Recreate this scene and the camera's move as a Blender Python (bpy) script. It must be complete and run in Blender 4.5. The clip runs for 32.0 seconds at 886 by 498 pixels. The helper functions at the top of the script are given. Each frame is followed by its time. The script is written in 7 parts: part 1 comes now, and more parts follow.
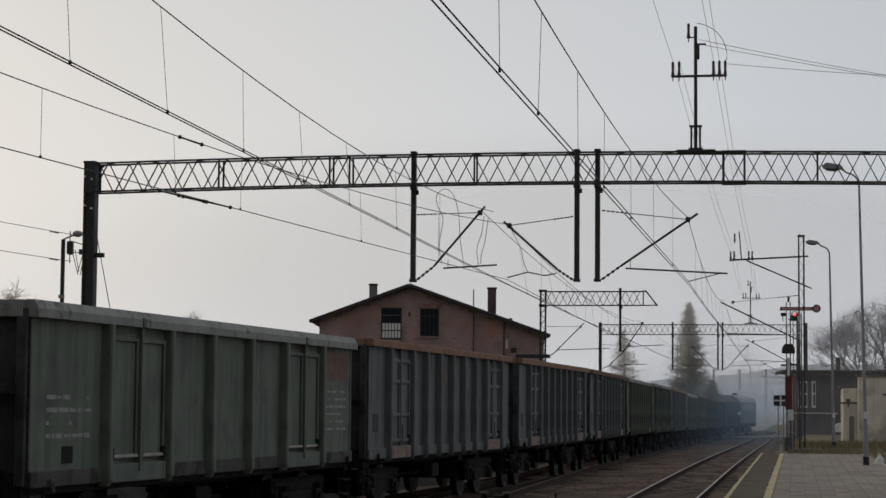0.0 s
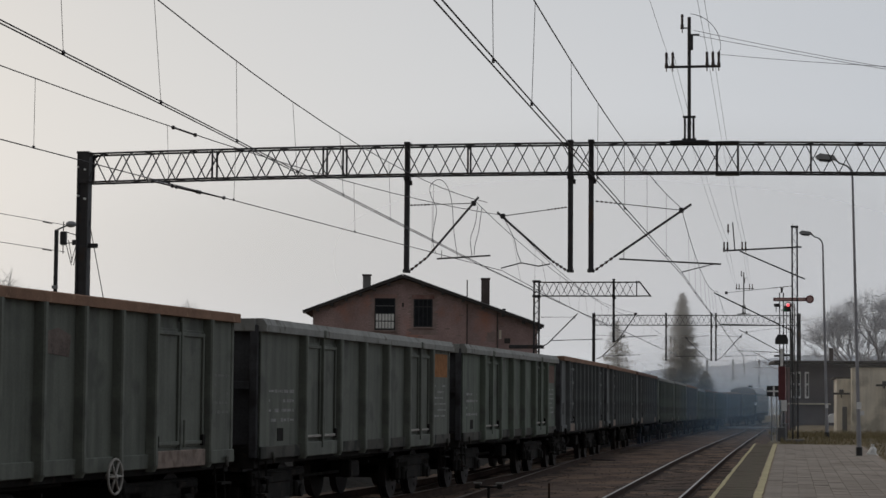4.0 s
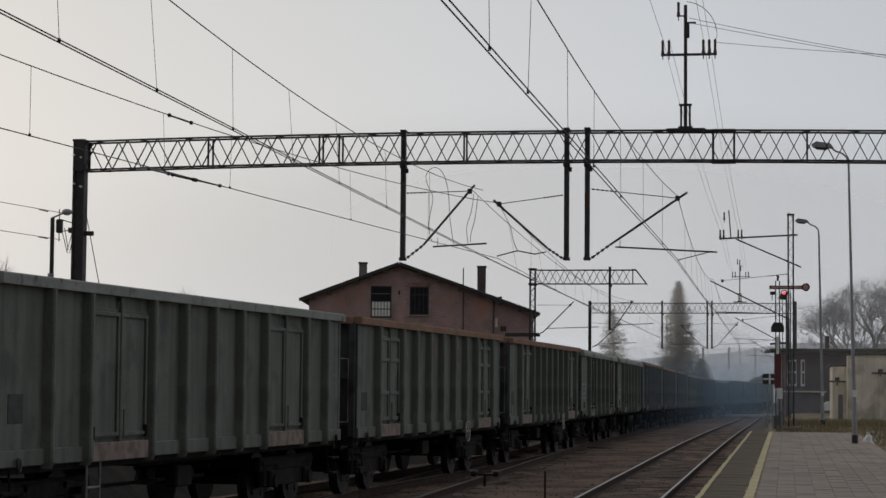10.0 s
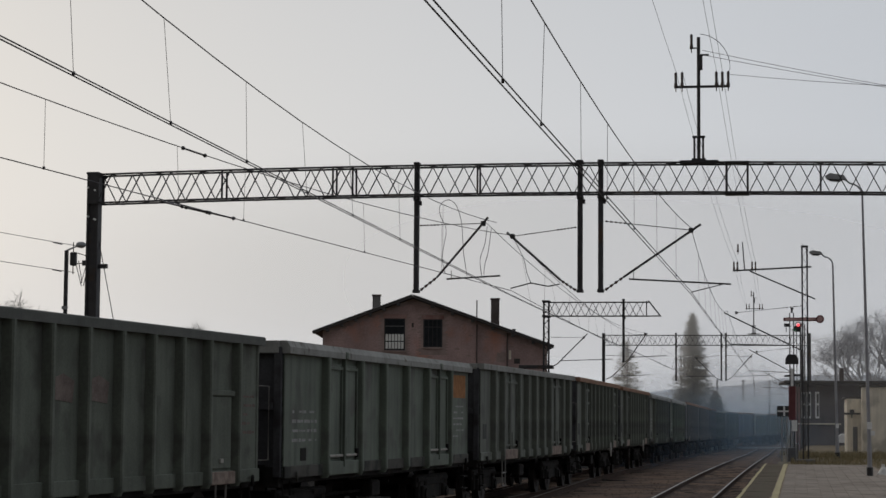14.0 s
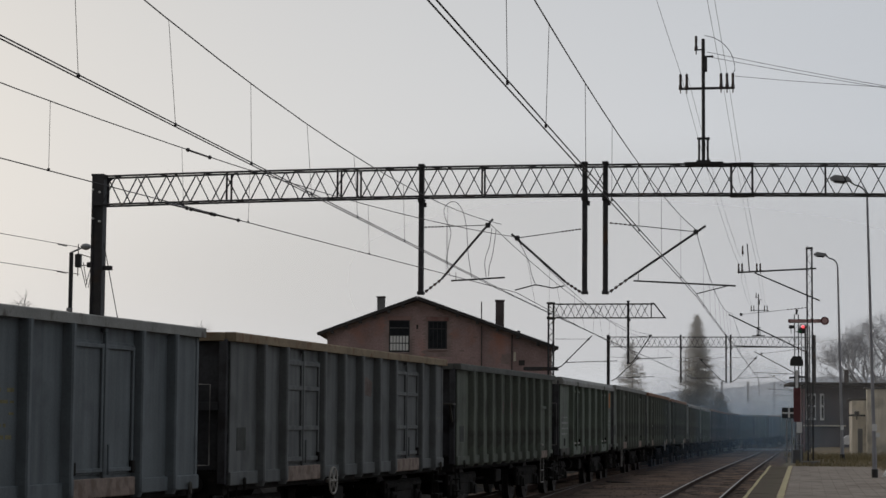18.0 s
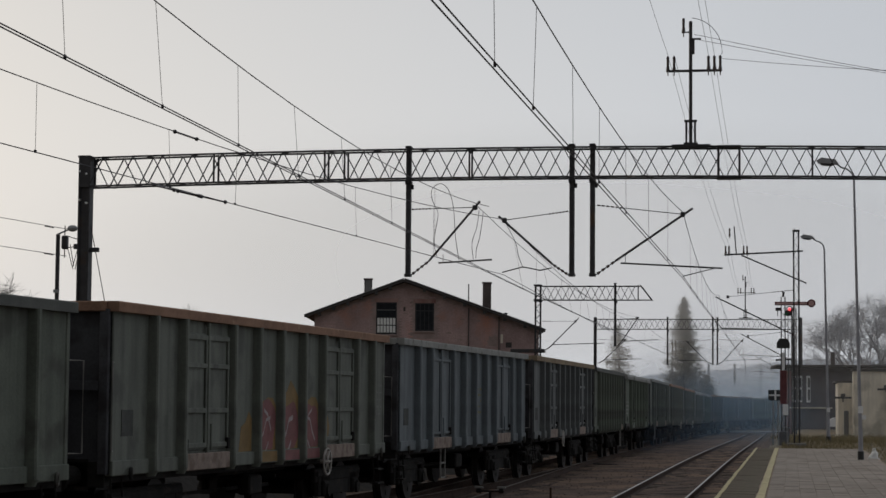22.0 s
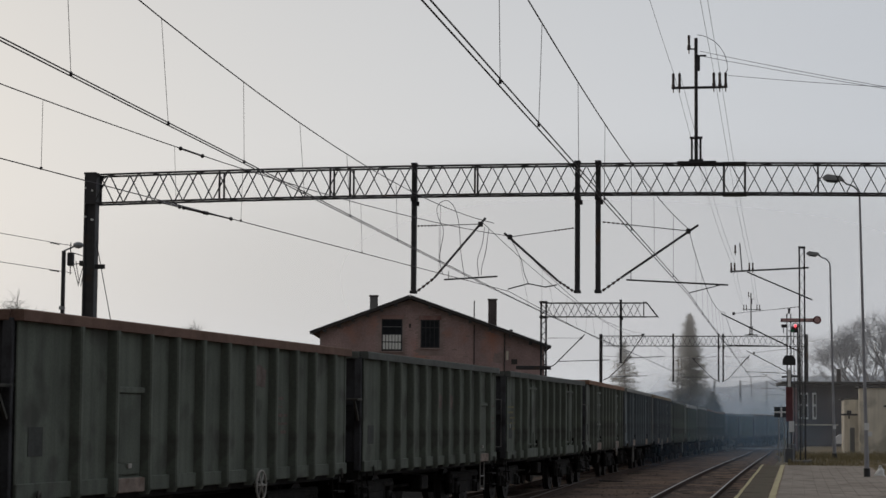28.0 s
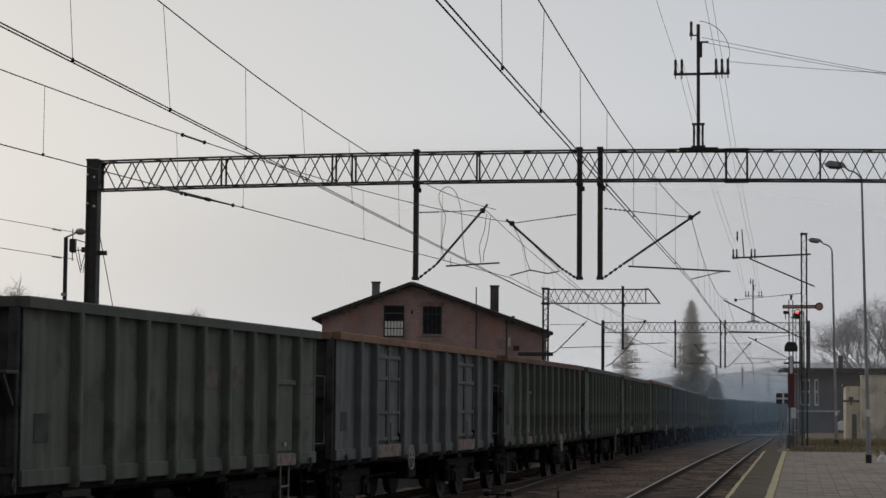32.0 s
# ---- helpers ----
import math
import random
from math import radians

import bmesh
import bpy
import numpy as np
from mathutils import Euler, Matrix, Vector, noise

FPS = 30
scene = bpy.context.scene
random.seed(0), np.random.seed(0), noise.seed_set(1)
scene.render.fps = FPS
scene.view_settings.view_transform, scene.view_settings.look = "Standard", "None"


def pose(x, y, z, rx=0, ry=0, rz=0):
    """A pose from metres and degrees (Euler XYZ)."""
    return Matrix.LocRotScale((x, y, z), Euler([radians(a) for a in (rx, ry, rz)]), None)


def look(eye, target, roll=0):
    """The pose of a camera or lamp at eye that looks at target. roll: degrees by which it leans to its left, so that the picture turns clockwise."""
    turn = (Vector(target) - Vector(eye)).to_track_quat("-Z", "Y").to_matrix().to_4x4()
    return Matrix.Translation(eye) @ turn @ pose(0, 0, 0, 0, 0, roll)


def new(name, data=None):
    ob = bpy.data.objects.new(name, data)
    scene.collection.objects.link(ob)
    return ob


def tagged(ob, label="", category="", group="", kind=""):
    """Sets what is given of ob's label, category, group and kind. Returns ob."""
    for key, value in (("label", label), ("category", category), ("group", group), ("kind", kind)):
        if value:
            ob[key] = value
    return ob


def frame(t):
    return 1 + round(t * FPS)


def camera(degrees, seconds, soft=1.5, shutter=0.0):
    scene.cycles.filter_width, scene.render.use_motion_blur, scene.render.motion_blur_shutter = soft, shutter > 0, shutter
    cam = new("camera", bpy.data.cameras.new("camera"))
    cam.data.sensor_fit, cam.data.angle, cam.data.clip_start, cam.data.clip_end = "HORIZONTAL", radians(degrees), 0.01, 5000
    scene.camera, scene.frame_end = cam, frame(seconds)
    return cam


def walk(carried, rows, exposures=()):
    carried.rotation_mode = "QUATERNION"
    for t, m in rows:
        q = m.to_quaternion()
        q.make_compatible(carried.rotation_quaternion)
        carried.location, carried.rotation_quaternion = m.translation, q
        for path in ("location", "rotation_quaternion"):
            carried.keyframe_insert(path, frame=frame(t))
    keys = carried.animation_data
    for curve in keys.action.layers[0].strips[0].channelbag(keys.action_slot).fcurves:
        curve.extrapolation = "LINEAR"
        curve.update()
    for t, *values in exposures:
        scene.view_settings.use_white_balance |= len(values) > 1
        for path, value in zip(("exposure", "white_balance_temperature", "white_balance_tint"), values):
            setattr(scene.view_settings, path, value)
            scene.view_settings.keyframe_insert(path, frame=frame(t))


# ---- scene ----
cam = camera(24.57, 32.0, soft=1.5)
# The camera stands on the platform and is turned by hand: seconds, yaw, pitch, roll
EYE = (0.0, 0.0, 2.0)
TURNS = [
    (0.0, 0.437, 4.434, -0.479), (0.5, 0.457, 4.453, -0.475), (1.0, 0.525, 4.514, -0.472), (1.5, 0.578, 4.519, -0.475),
    (2.0, 0.457, 4.433, -0.477), (2.5, 0.321, 4.367, -0.478), (3.0, 0.359, 4.284, -0.484), (3.5, 0.266, 4.231, -0.494),
    (5.5, 0.246, 4.027, -0.478), (6.0, 0.292, 4.103, -0.502), (6.5, 0.193, 4.163, -0.505), (7.0, 0.122, 4.160, -0.491),
    (7.5, 0.107, 4.138, -0.488), (8.0, 0.146, 4.110, -0.464), (8.5, 0.061, 3.993, -0.480), (9.0, -0.000, 3.767, -0.500),
    (9.5, 0.025, 3.840, -0.487), (10.0, 0.146, 3.831, -0.487), (10.5, 0.194, 3.938, -0.495), (11.0, 0.196, 4.198, -0.474),
    (11.5, 0.269, 4.522, -0.446), (12.0, 0.365, 4.714, -0.446), (12.5, 0.424, 4.687, -0.449), (13.0, 0.464, 4.775, -0.444),
    (13.5, 0.451, 4.641, -0.445), (14.0, 0.530, 4.738, -0.442), (14.5, 0.552, 4.665, -0.445), (16.5, 0.624, 4.470, -0.445),
    (17.0, 0.677, 4.737, -0.448), (17.5, 0.678, 4.945, -0.458), (18.0, 0.661, 4.786, -0.447), (18.5, 0.604, 4.781, -0.428),
    (19.0, 0.434, 4.625, -0.436), (19.5, 0.432, 4.638, -0.462), (20.0, 0.432, 4.614, -0.462), (20.5, 0.359, 4.496, -0.468),
    (21.0, 0.366, 4.340, -0.458), (21.5, 0.323, 4.257, -0.471), (22.0, 0.296, 4.286, -0.481), (22.5, 0.316, 4.355, -0.455),
    (23.0, 0.527, 4.935, -0.446), (23.5, 0.495, 5.235, -0.440), (24.0, 0.512, 5.678, -0.460), (24.5, 0.433, 5.495, -0.444),
    (25.0, 0.409, 5.238, -0.449), (25.5, 0.193, 4.812, -0.433), (27.5, 0.388, 4.691, -0.493), (28.0, 0.452, 4.756, -0.487),
    (28.5, 0.574, 4.950, -0.488), (29.0, 0.508, 4.934, -0.494), (29.5, 0.597, 4.894, -0.488), (30.0, 0.606, 4.747, -0.490),
    (30.5, 0.654, 4.658, -0.490), (31.0, 0.557, 4.496, -0.493), (31.5, 0.533, 4.415, -0.489), (32.0, 0.509, 4.374, -0.493),
]

walk(cam, [(t, pose(*EYE, 90 + p, r, y)) for t, y, p, r in TURNS])

# ---- light: an even overcast sky, low weak sun behind cloud ----
world = bpy.data.worlds.new("overcast_sky")
scene.world = world
world.use_nodes = True
wn, wl = world.node_tree.nodes, world.node_tree.links
wn.clear()
sky = wn.new("ShaderNodeTexSky")
sky.sky_type, sky.sun_disc = "NISHITA", False
sky.sun_elevation, sky.sun_rotation = radians(12), radians(-40)
sky.air_density, sky.dust_density = 1.0, 6.0
tint = wn.new("ShaderNodeMix")
tint.data_type = "RGBA"
tint.inputs["Factor"].default_value = 0.88
# the cloud is brightest where the sun stands behind it, ahead of the platform; at the camera's back it is dimmed to
# darken faces turned that way
wdir, wxyz = wn.new("ShaderNodeTexCoord"), wn.new("ShaderNodeSeparateXYZ")
wl.new(wdir.outputs["Generated"], wxyz.inputs["Vector"])
ahead, across = wn.new("ShaderNodeMapRange"), wn.new("ShaderNodeMapRange")
ahead.interpolation_type = across.interpolation_type = "SMOOTHSTEP"
ahead.inputs["From Min"].default_value, ahead.inputs["From Max"].default_value = -0.75, 0.5
ahead.inputs["To Min"].default_value, ahead.inputs["To Max"].default_value = 0.44, 1.0
across.inputs["From Min"].default_value, across.inputs["From Max"].default_value = -0.3, 0.35
wl.new(wxyz.outputs["Y"], ahead.inputs["Value"])
wl.new(wxyz.outputs["X"], across.inputs["Value"])
cloud, shade = wn.new("ShaderNodeMix"), wn.new("ShaderNodeMix")
cloud.data_type = shade.data_type = "RGBA"
shade.blend_type = "MULTIPLY"
shade.inputs["Factor"].default_value = 1.0
cloud.inputs["A"].default_value, cloud.inputs["B"].default_value = (6.95, 6.95, 6.98, 1), (5.95, 6.3, 6.88, 1)
wl.new(across.outputs["Result"], cloud.inputs["Factor"])
wback, wout = wn.new("ShaderNodeBackground"), wn.new("ShaderNodeOutputWorld")
wback.inputs["Strength"].default_value = 0.1
wl.new(sky.outputs["Color"], tint.inputs["A"])
wl.new(cloud.outputs["Result"], tint.inputs["B"])
wl.new(tint.outputs["Result"], shade.inputs["A"])
lower, both = wn.new("ShaderNodeMapRange"), wn.new("ShaderNodeMath")
lower.inputs["From Min"].default_value, lower.inputs["From Max"].default_value = 0.0, 0.22
lower.inputs["To Min"].default_value, lower.inputs["To Max"].default_value = 1.13, 0.93
both.operation = "MULTIPLY"
wl.new(wxyz.outputs["Z"], lower.inputs["Value"])
wl.new(lower.outputs["Result"], both.inputs[0])
wl.new(ahead.outputs["Result"], both.inputs[1])
wl.new(both.outputs["Value"], shade.inputs["B"])
wl.new(shade.outputs["Result"], wback.inputs["Color"])
wl.new(wback.outputs["Background"], wout.inputs["Surface"])
sun_data = bpy.data.lights.new("sun", "SUN")
sun_data.energy, sun_data.angle, sun_data.color = 0.5, radians(20), (1.0, 0.95, 0.9)
sun = new("sun", sun_data)
sun.matrix_world = look((-63, 75, 21), (0, 0, 0))
scene.view_settings.exposure = 0.0


# ---- materials ----
def material(name, color, rough=0.8, metal=0.0, scale=6.0, amount=0.35, fine=60.0, bump=0.15, streak=0.0, second=None, second_at=0.62, second_scale=1.3, random_value=0.0):
    """A worn surface: colour with coarse and fine noise, an optional second colour in patches, vertical streaks and relief."""
    m = bpy.data.materials.new(name)
    m.use_nodes = True
    n, l = m.node_tree.nodes, m.node_tree.links
    bs = n["Principled BSDF"]
    bs.inputs["Roughness"].default_value, bs.inputs["Metallic"].default_value = rough, metal
    bs.inputs["Specular IOR Level"].default_value = 0.5 if rough < 0.55 else 0.3 if rough < 0.72 else 0.12
    co = n.new("ShaderNodeTexCoord")
    src = co.outputs["Object"]

    def noise_tex(s, detail=4.0, stretch=None):
        t = n.new("ShaderNodeTexNoise")
        t.inputs["Scale"].default_value, t.inputs["Detail"].default_value = s, detail
        if stretch:
            mp = n.new("ShaderNodeMapping")
            mp.inputs["Scale"].default_value = stretch
            l.new(src, mp.inputs["Vector"])
            l.new(mp.outputs["Vector"], t.inputs["Vector"])
        else:
            l.new(src, t.inputs["Vector"])
        return t.outputs["Fac"]

    def mix(a, b, fac, kind="MIX"):
        x = n.new("ShaderNodeMix")
        x.data_type, x.blend_type = "RGBA", kind
        for key, v in (("A", a), ("B", b)):
            if isinstance(v, tuple):
                x.inputs[key].default_value = v
            else:
                l.new(v, x.inputs[key])
        if isinstance(fac, float):
            x.inputs["Factor"].default_value = fac
        else:
            l.new(fac, x.inputs["Factor"])
        return x.outputs["Result"]

    def ramp(v, lo, hi):
        r = n.new("ShaderNodeMapRange")
        r.inputs["From Min"].default_value, r.inputs["From Max"].default_value = lo, hi
        l.new(v, r.inputs["Value"])
        return r.outputs["Result"]

    c = tuple(color)
    lo, hi = tuple(max(0, v * (1 - amount)) for v in c) + (1,), tuple(min(1, v * (1 + amount)) for v in c) + (1,)
    col = mix(lo, hi, ramp(noise_tex(scale), 0.3, 0.7))
    col = mix(col, mix(lo, hi, ramp(noise_tex(fine), 0.3, 0.7)), 0.35)
    if second:
        col = mix(col, tuple(second) + (1,), ramp(noise_tex(second_scale, 6.0), second_at, second_at + 0.12))
    if streak:
        dark = tuple(v * 0.35 for v in c) + (1,)
        col = mix(col, dark, n_mul(n, l, ramp(noise_tex(1.0, 5.0, (5, 5, 0.35)), 0.42, 0.75), streak))
    if random_value:
        oi = n.new("ShaderNodeObjectInfo")
        hs = n.new("ShaderNodeHueSaturation")
        l.new(ramp(oi.outputs["Random"], -0.5 / random_value + 0.5, 0.5 / random_value + 0.5), hs.inputs["Value"])
        mr = hs.inputs["Value"].links[0].from_node
        mr.inputs["From Min"].default_value, mr.inputs["From Max"].default_value = 0, 1
        mr.inputs["To Min"].default_value, mr.inputs["To Max"].default_value = 1 - random_value, 1 + random_value
        l.new(col, hs.inputs["Color"])
        col = hs.outputs["Color"]
    l.new(col, bs.inputs["Base Color"])
    if bump:
        bp = n.new("ShaderNodeBump")
        bp.inputs["Strength"].default_value, bp.inputs["Distance"].default_value = bump, 0.02
        l.new(noise_tex(fine * 0.7, 3.0), bp.inputs["Height"])
        l.new(bp.outputs["Normal"], bs.inputs["Normal"])
    return m


def n_mul(n, l, value, k):
    x = n.new("ShaderNodeMath")
    x.operation = "MULTIPLY"
    x.inputs[1].default_value = k
    l.new(value, x.inputs[0])
    return x.outputs["Value"]


def glow(name, color, strength):
    m = bpy.data.materials.new(name)
    m.use_nodes = True
    bs = m.node_tree.nodes["Principled BSDF"]
    bs.inputs["Base Color"].default_value = (*color, 1)
    bs.inputs["Emission Color"].default_value = (*color, 1)
    bs.inputs["Emission Strength"].default_value = strength
    return m


STEEL = material("weathered_steel", (0.0517, 0.0494, 0.0517), 0.6, 0.3, 3, 0.4, 40, 0.1, second=(0.0805, 0.0517, 0.0345), second_at=0.6)
STEEL_GREY = material("galvanised_steel", (0.29, 0.295, 0.305), 0.6, 0.1, 3, 0.2, 40, 0.05)
LAMP_GREY = material("dull_lamp_paint", (0.31, 0.31, 0.333), 0.7, 0.1, 3, 0.2, 40, 0.05)
WIRE = material("copper_wire", (0.06, 0.055, 0.06), 0.6, 0.5, 2, 0.2, 20, 0.0)
PORCELAIN = material("brown_porcelain", (0.035, 0.02, 0.018), 0.25, 0.0, 5, 0.2, 30, 0.0)
RAIL_SIDE = material("rusty_rail", (0.05, 0.03, 0.022), 0.8, 0.2, 4, 0.4, 50, 0.2)
RAIL_TOP = material("worn_rail_head", (0.272, 0.26, 0.248), 0.42, 0.7, 3, 0.2, 40, 0.02)
RAIL_DULL = material("dull_rail_head", (0.11, 0.09, 0.078), 0.65, 0.4, 3, 0.3, 40, 0.05)
SLEEPER = material("old_sleeper", (0.06, 0.052, 0.045), 0.9, 0, 3, 0.4, 40, 0.4)
BALLAST = material("sooty_ballast", (0.103, 0.0716, 0.0564), 0.95, 0, 1.3, 0.6, 9, 1.0, second=(0.183, 0.12, 0.0849), second_scale=0.5, second_at=0.48)
EARTH = material("dead_grass_and_earth", (0.16, 0.136, 0.0938), 0.95, 0, 0.5, 0.45, 8, 1.0, second=(0.222, 0.15, 0.0797), second_scale=0.35, second_at=0.5)
GRASS = material("dry_grass_blades", (0.249, 0.208, 0.121), 0.9, 0, 2, 0.4, 20, 0.0)
PAVER = material("concrete_paver", (0.275, 0.236, 0.2), 0.85, 0, 1.5, 0.22, 40, 0.3, second=(0.2, 0.168, 0.142), second_scale=1.1, second_at=0.52, random_value=0.13)
PAVER_JOINT = material("paver_joint", (0.286, 0.223, 0.179), 0.95, 0, 4, 0.4, 40, 0.4)
EDGE_STONE = material("platform_edge_slab", (0.11, 0.0883, 0.0635), 0.9, 0, 3.0, 0.6, 30, 0.4, second=(0.0621, 0.0635, 0.0386), second_scale=1.6, second_at=0.55)
YELLOW = material("worn_yellow_paint", (0.46, 0.4, 0.235), 0.8, 0, 3, 0.2, 60, 0.2, second=(0.3, 0.26, 0.17), second_scale=6, second_at=0.58)
BRICK = material("red_brick", (0.403, 0.263, 0.241), 0.9, 0, 0.5, 0.35, 12, 0.3, second=(0.233, 0.108, 0.0986), second_scale=0.6, second_at=0.5, random_value=0.3)
MORTAR = material("sooty_mortar", (0.326, 0.25, 0.234), 0.95, 0, 2, 0.3, 40, 0.4)
ROOF = material("tar_paper_roof", (0.066, 0.06, 0.0576), 0.9, 0, 1, 0.3, 20, 0.3)
WHITE_WOOD = material("chalky_white_paint", (0.72, 0.72, 0.7), 0.7, 0, 3, 0.12, 40, 0.1)
DARK_GLASS = material("dusty_dark_pane", (0.02, 0.021, 0.024), 0.3, 0, 2, 0.3, 20, 0.0)
CREAM = material("cream_render", (0.777, 0.71, 0.592), 0.9, 0, 0.8, 0.2, 20, 0.3, streak=0.35, second=(0.456, 0.415, 0.338), second_scale=0.7, second_at=0.52)
SOOT_BRICK = material("soot_dark_brick", (0.12, 0.1, 0.094), 0.9, 0, 0.8, 0.35, 14, 0.3, second=(0.06, 0.05, 0.05), second_scale=1.2, second_at=0.5)
CABIN_BRICK = material("dark_red_brick", (0.221, 0.13, 0.124), 0.9, 0, 0.8, 0.3, 14, 0.3)
BAG = material("white_plastic_bag", (0.675, 0.675, 0.661), 0.5, 0, 5, 0.15, 40, 0.1)
CABIN_WALL = material("soot_black_boards", (0.128, 0.118, 0.127), 0.9, 0, 0.8, 0.3, 20, 0.3)
HANDRAIL = material("dulled_white_rail", (0.2, 0.19, 0.175), 0.7, 0, 6, 0.3, 40, 0.05)
PINK_PAINT = material("bleached_red_paint", (0.5, 0.32, 0.31), 0.6, 0, 4, 0.2, 40, 0.05)
GREEN_GLASS = material("green_signal_glass", (0.03, 0.11, 0.06), 0.2, 0, 5, 0.1, 40, 0.0)
DARK_WALL = material("soot_dark_plaster", (0.131, 0.131, 0.135), 0.9, 0, 0.7, 0.3, 20, 0.3)
CONCRETE = material("mast_concrete", (0.2, 0.195, 0.19), 0.9, 0, 2, 0.2, 40, 0.3, streak=0.4)
RED_PAINT = material("faded_red_paint", (0.13, 0.042, 0.045), 0.6, 0, 4, 0.25, 40, 0.05)
WHITE_PAINT = material("white_enamel", (0.75, 0.75, 0.75), 0.5, 0, 4, 0.1, 40, 0.03)
BLACK_PAINT = material("black_enamel", (0.0225, 0.0225, 0.024), 0.5, 0, 4, 0.2, 40, 0.03)
RED_LAMP = glow("red_signal_lamp", (1.0, 0.08, 0.1), 1.3)
# bark of the right-hand trees, lightened in place of a haze veil
PALE_BARK = material("pale_far_bark", (0.42, 0.42, 0.44), 0.95, 0, 4, 0.3, 40, 0.2)
BARK = material("winter_bark", (0.25, 0.24, 0.23), 0.95, 0, 4, 0.3, 40, 0.2)
NEEDLE = material("larch_twigs", (0.323, 0.307, 0.265), 0.95, 0, 1, 0.35, 10, 0.0)
CAR_PAINT = material("white_car_paint", (0.75, 0.76, 0.78), 0.3, 0, 4, 0.05, 40, 0.0)
RUBBER = material("black_rubber", (0.02, 0.02, 0.02), 0.8, 0, 4, 0.2, 40, 0.05)
# the hill's pale blue is distance haze put into its colour
HILL = material("hill_tinted_for_haze", (0.69, 0.736, 0.805), 1.0, 0, 0.02, 0.1, 0.2, 0.0)
UNDER = material("brake_dust_steel", (0.021, 0.0195, 0.018), 0.85, 0.1, 4, 0.4, 40, 0.2, second=(0.0525, 0.042, 0.0345), second_scale=3, second_at=0.6)
TREAD = material("wheel_steel", (0.035, 0.03, 0.028), 0.6, 0.5, 4, 0.3, 40, 0.05)
PLATE_BARE = material("bare_sill_plate", (0.25, 0.2, 0.17), 0.8, 0, 6, 0.3, 40, 0.1, second=(0.18, 0.135, 0.11), second_scale=5, second_at=0.5)
SILL_WORN = material("worn_pale_sill", (0.0875, 0.0842, 0.0745), 0.8, 0.1, 2, 0.3, 40, 0.1, second=(0.0428, 0.0441, 0.0401), second_scale=2.2, second_at=0.52)
SMUDGE = material("rubbed_red_paint", (0.162, 0.13, 0.116), 0.8, 0, 5, 0.4, 40, 0.0)
CHALK_YELLOW = material("yellowed_stencil", (0.203, 0.182, 0.101), 0.8, 0, 8, 0.4, 60, 0.0)
CHALK_FAINT = material("faint_grey_stencil", (0.173, 0.176, 0.162), 0.8, 0, 8, 0.3, 60, 0.0)
MOUNT_PLATE = material("mounting_plate", (0.0783, 0.081, 0.0756), 0.8, 0.1, 4, 0.3, 40, 0.1)
CHALK_RED = material("reddish_stencil", (0.162, 0.121, 0.108), 0.8, 0, 8, 0.4, 60, 0.0)
CHALK = material("white_stencil", (0.284, 0.284, 0.27), 0.8, 0, 8, 0.4, 60, 0.0)
REDDISH_PATCH = material("faded_reddish_panel", (0.176, 0.115, 0.0945), 0.8, 0, 6, 0.35, 50, 0.05)
ORANGE_PATCH = material("faded_orange_panel", (0.324, 0.149, 0.0607), 0.8, 0, 6, 0.35, 50, 0.05)
HAND_WHITE = material("dirty_white_wheel", (0.33, 0.31, 0.28), 0.7, 0, 6, 0.3, 40, 0.05)
GRAFFITI_RED = material("graffiti_red", (0.196, 0.0803, 0.079), 0.7, 0, 4, 0.3, 40, 0.0)
GRAFFITI_YELLOW = material("graffiti_yellow", (0.206, 0.132, 0.0506), 0.7, 0, 4, 0.25, 40, 0.0)
GRAFFITI_WHITE = material("graffiti_white", (0.324, 0.279, 0.27), 0.7, 0, 4, 0.2, 40, 0.0)
RIM_GREY = material("grey_top_rail", (0.264, 0.264, 0.248), 0.75, 0.1, 3, 0.25, 40, 0.1, second=(0.132, 0.119, 0.106), second_scale=4, second_at=0.58)
RIM_RUST = material("rust_orange_top_rail", (0.264, 0.16, 0.11), 0.85, 0.1, 3, 0.3, 40, 0.15, second=(0.359, 0.238, 0.164), second_scale=5, second_at=0.6)
RIM_TAN = material("tan_top_rail", (0.264, 0.209, 0.143), 0.85, 0.1, 3, 0.3, 40, 0.15, second=(0.22, 0.138, 0.088), second_scale=4, second_at=0.55)
RIM_DARK = material("dark_grey_top_rail", (0.112, 0.116, 0.106), 0.75, 0.1, 3, 0.25, 40, 0.1)
RIM_BROWN = material("rust_brown_top_rail", (0.179, 0.112, 0.0875), 0.85, 0.1, 3, 0.3, 40, 0.15)
BLACK_PANE = material("matt_black_pane", (0.022, 0.024, 0.028), 0.9, 0, 3, 0.4, 30, 0.2)
# dark tone of the end walls: shade of the wagon gaps put into colour
END_SHADE = material("shaded_end_steel", (0.066, 0.066, 0.07), 0.8, 0.1, 1.4, 0.35, 30, 0.1, second=(0.04, 0.038, 0.038), second_scale=1.8, second_at=0.5)
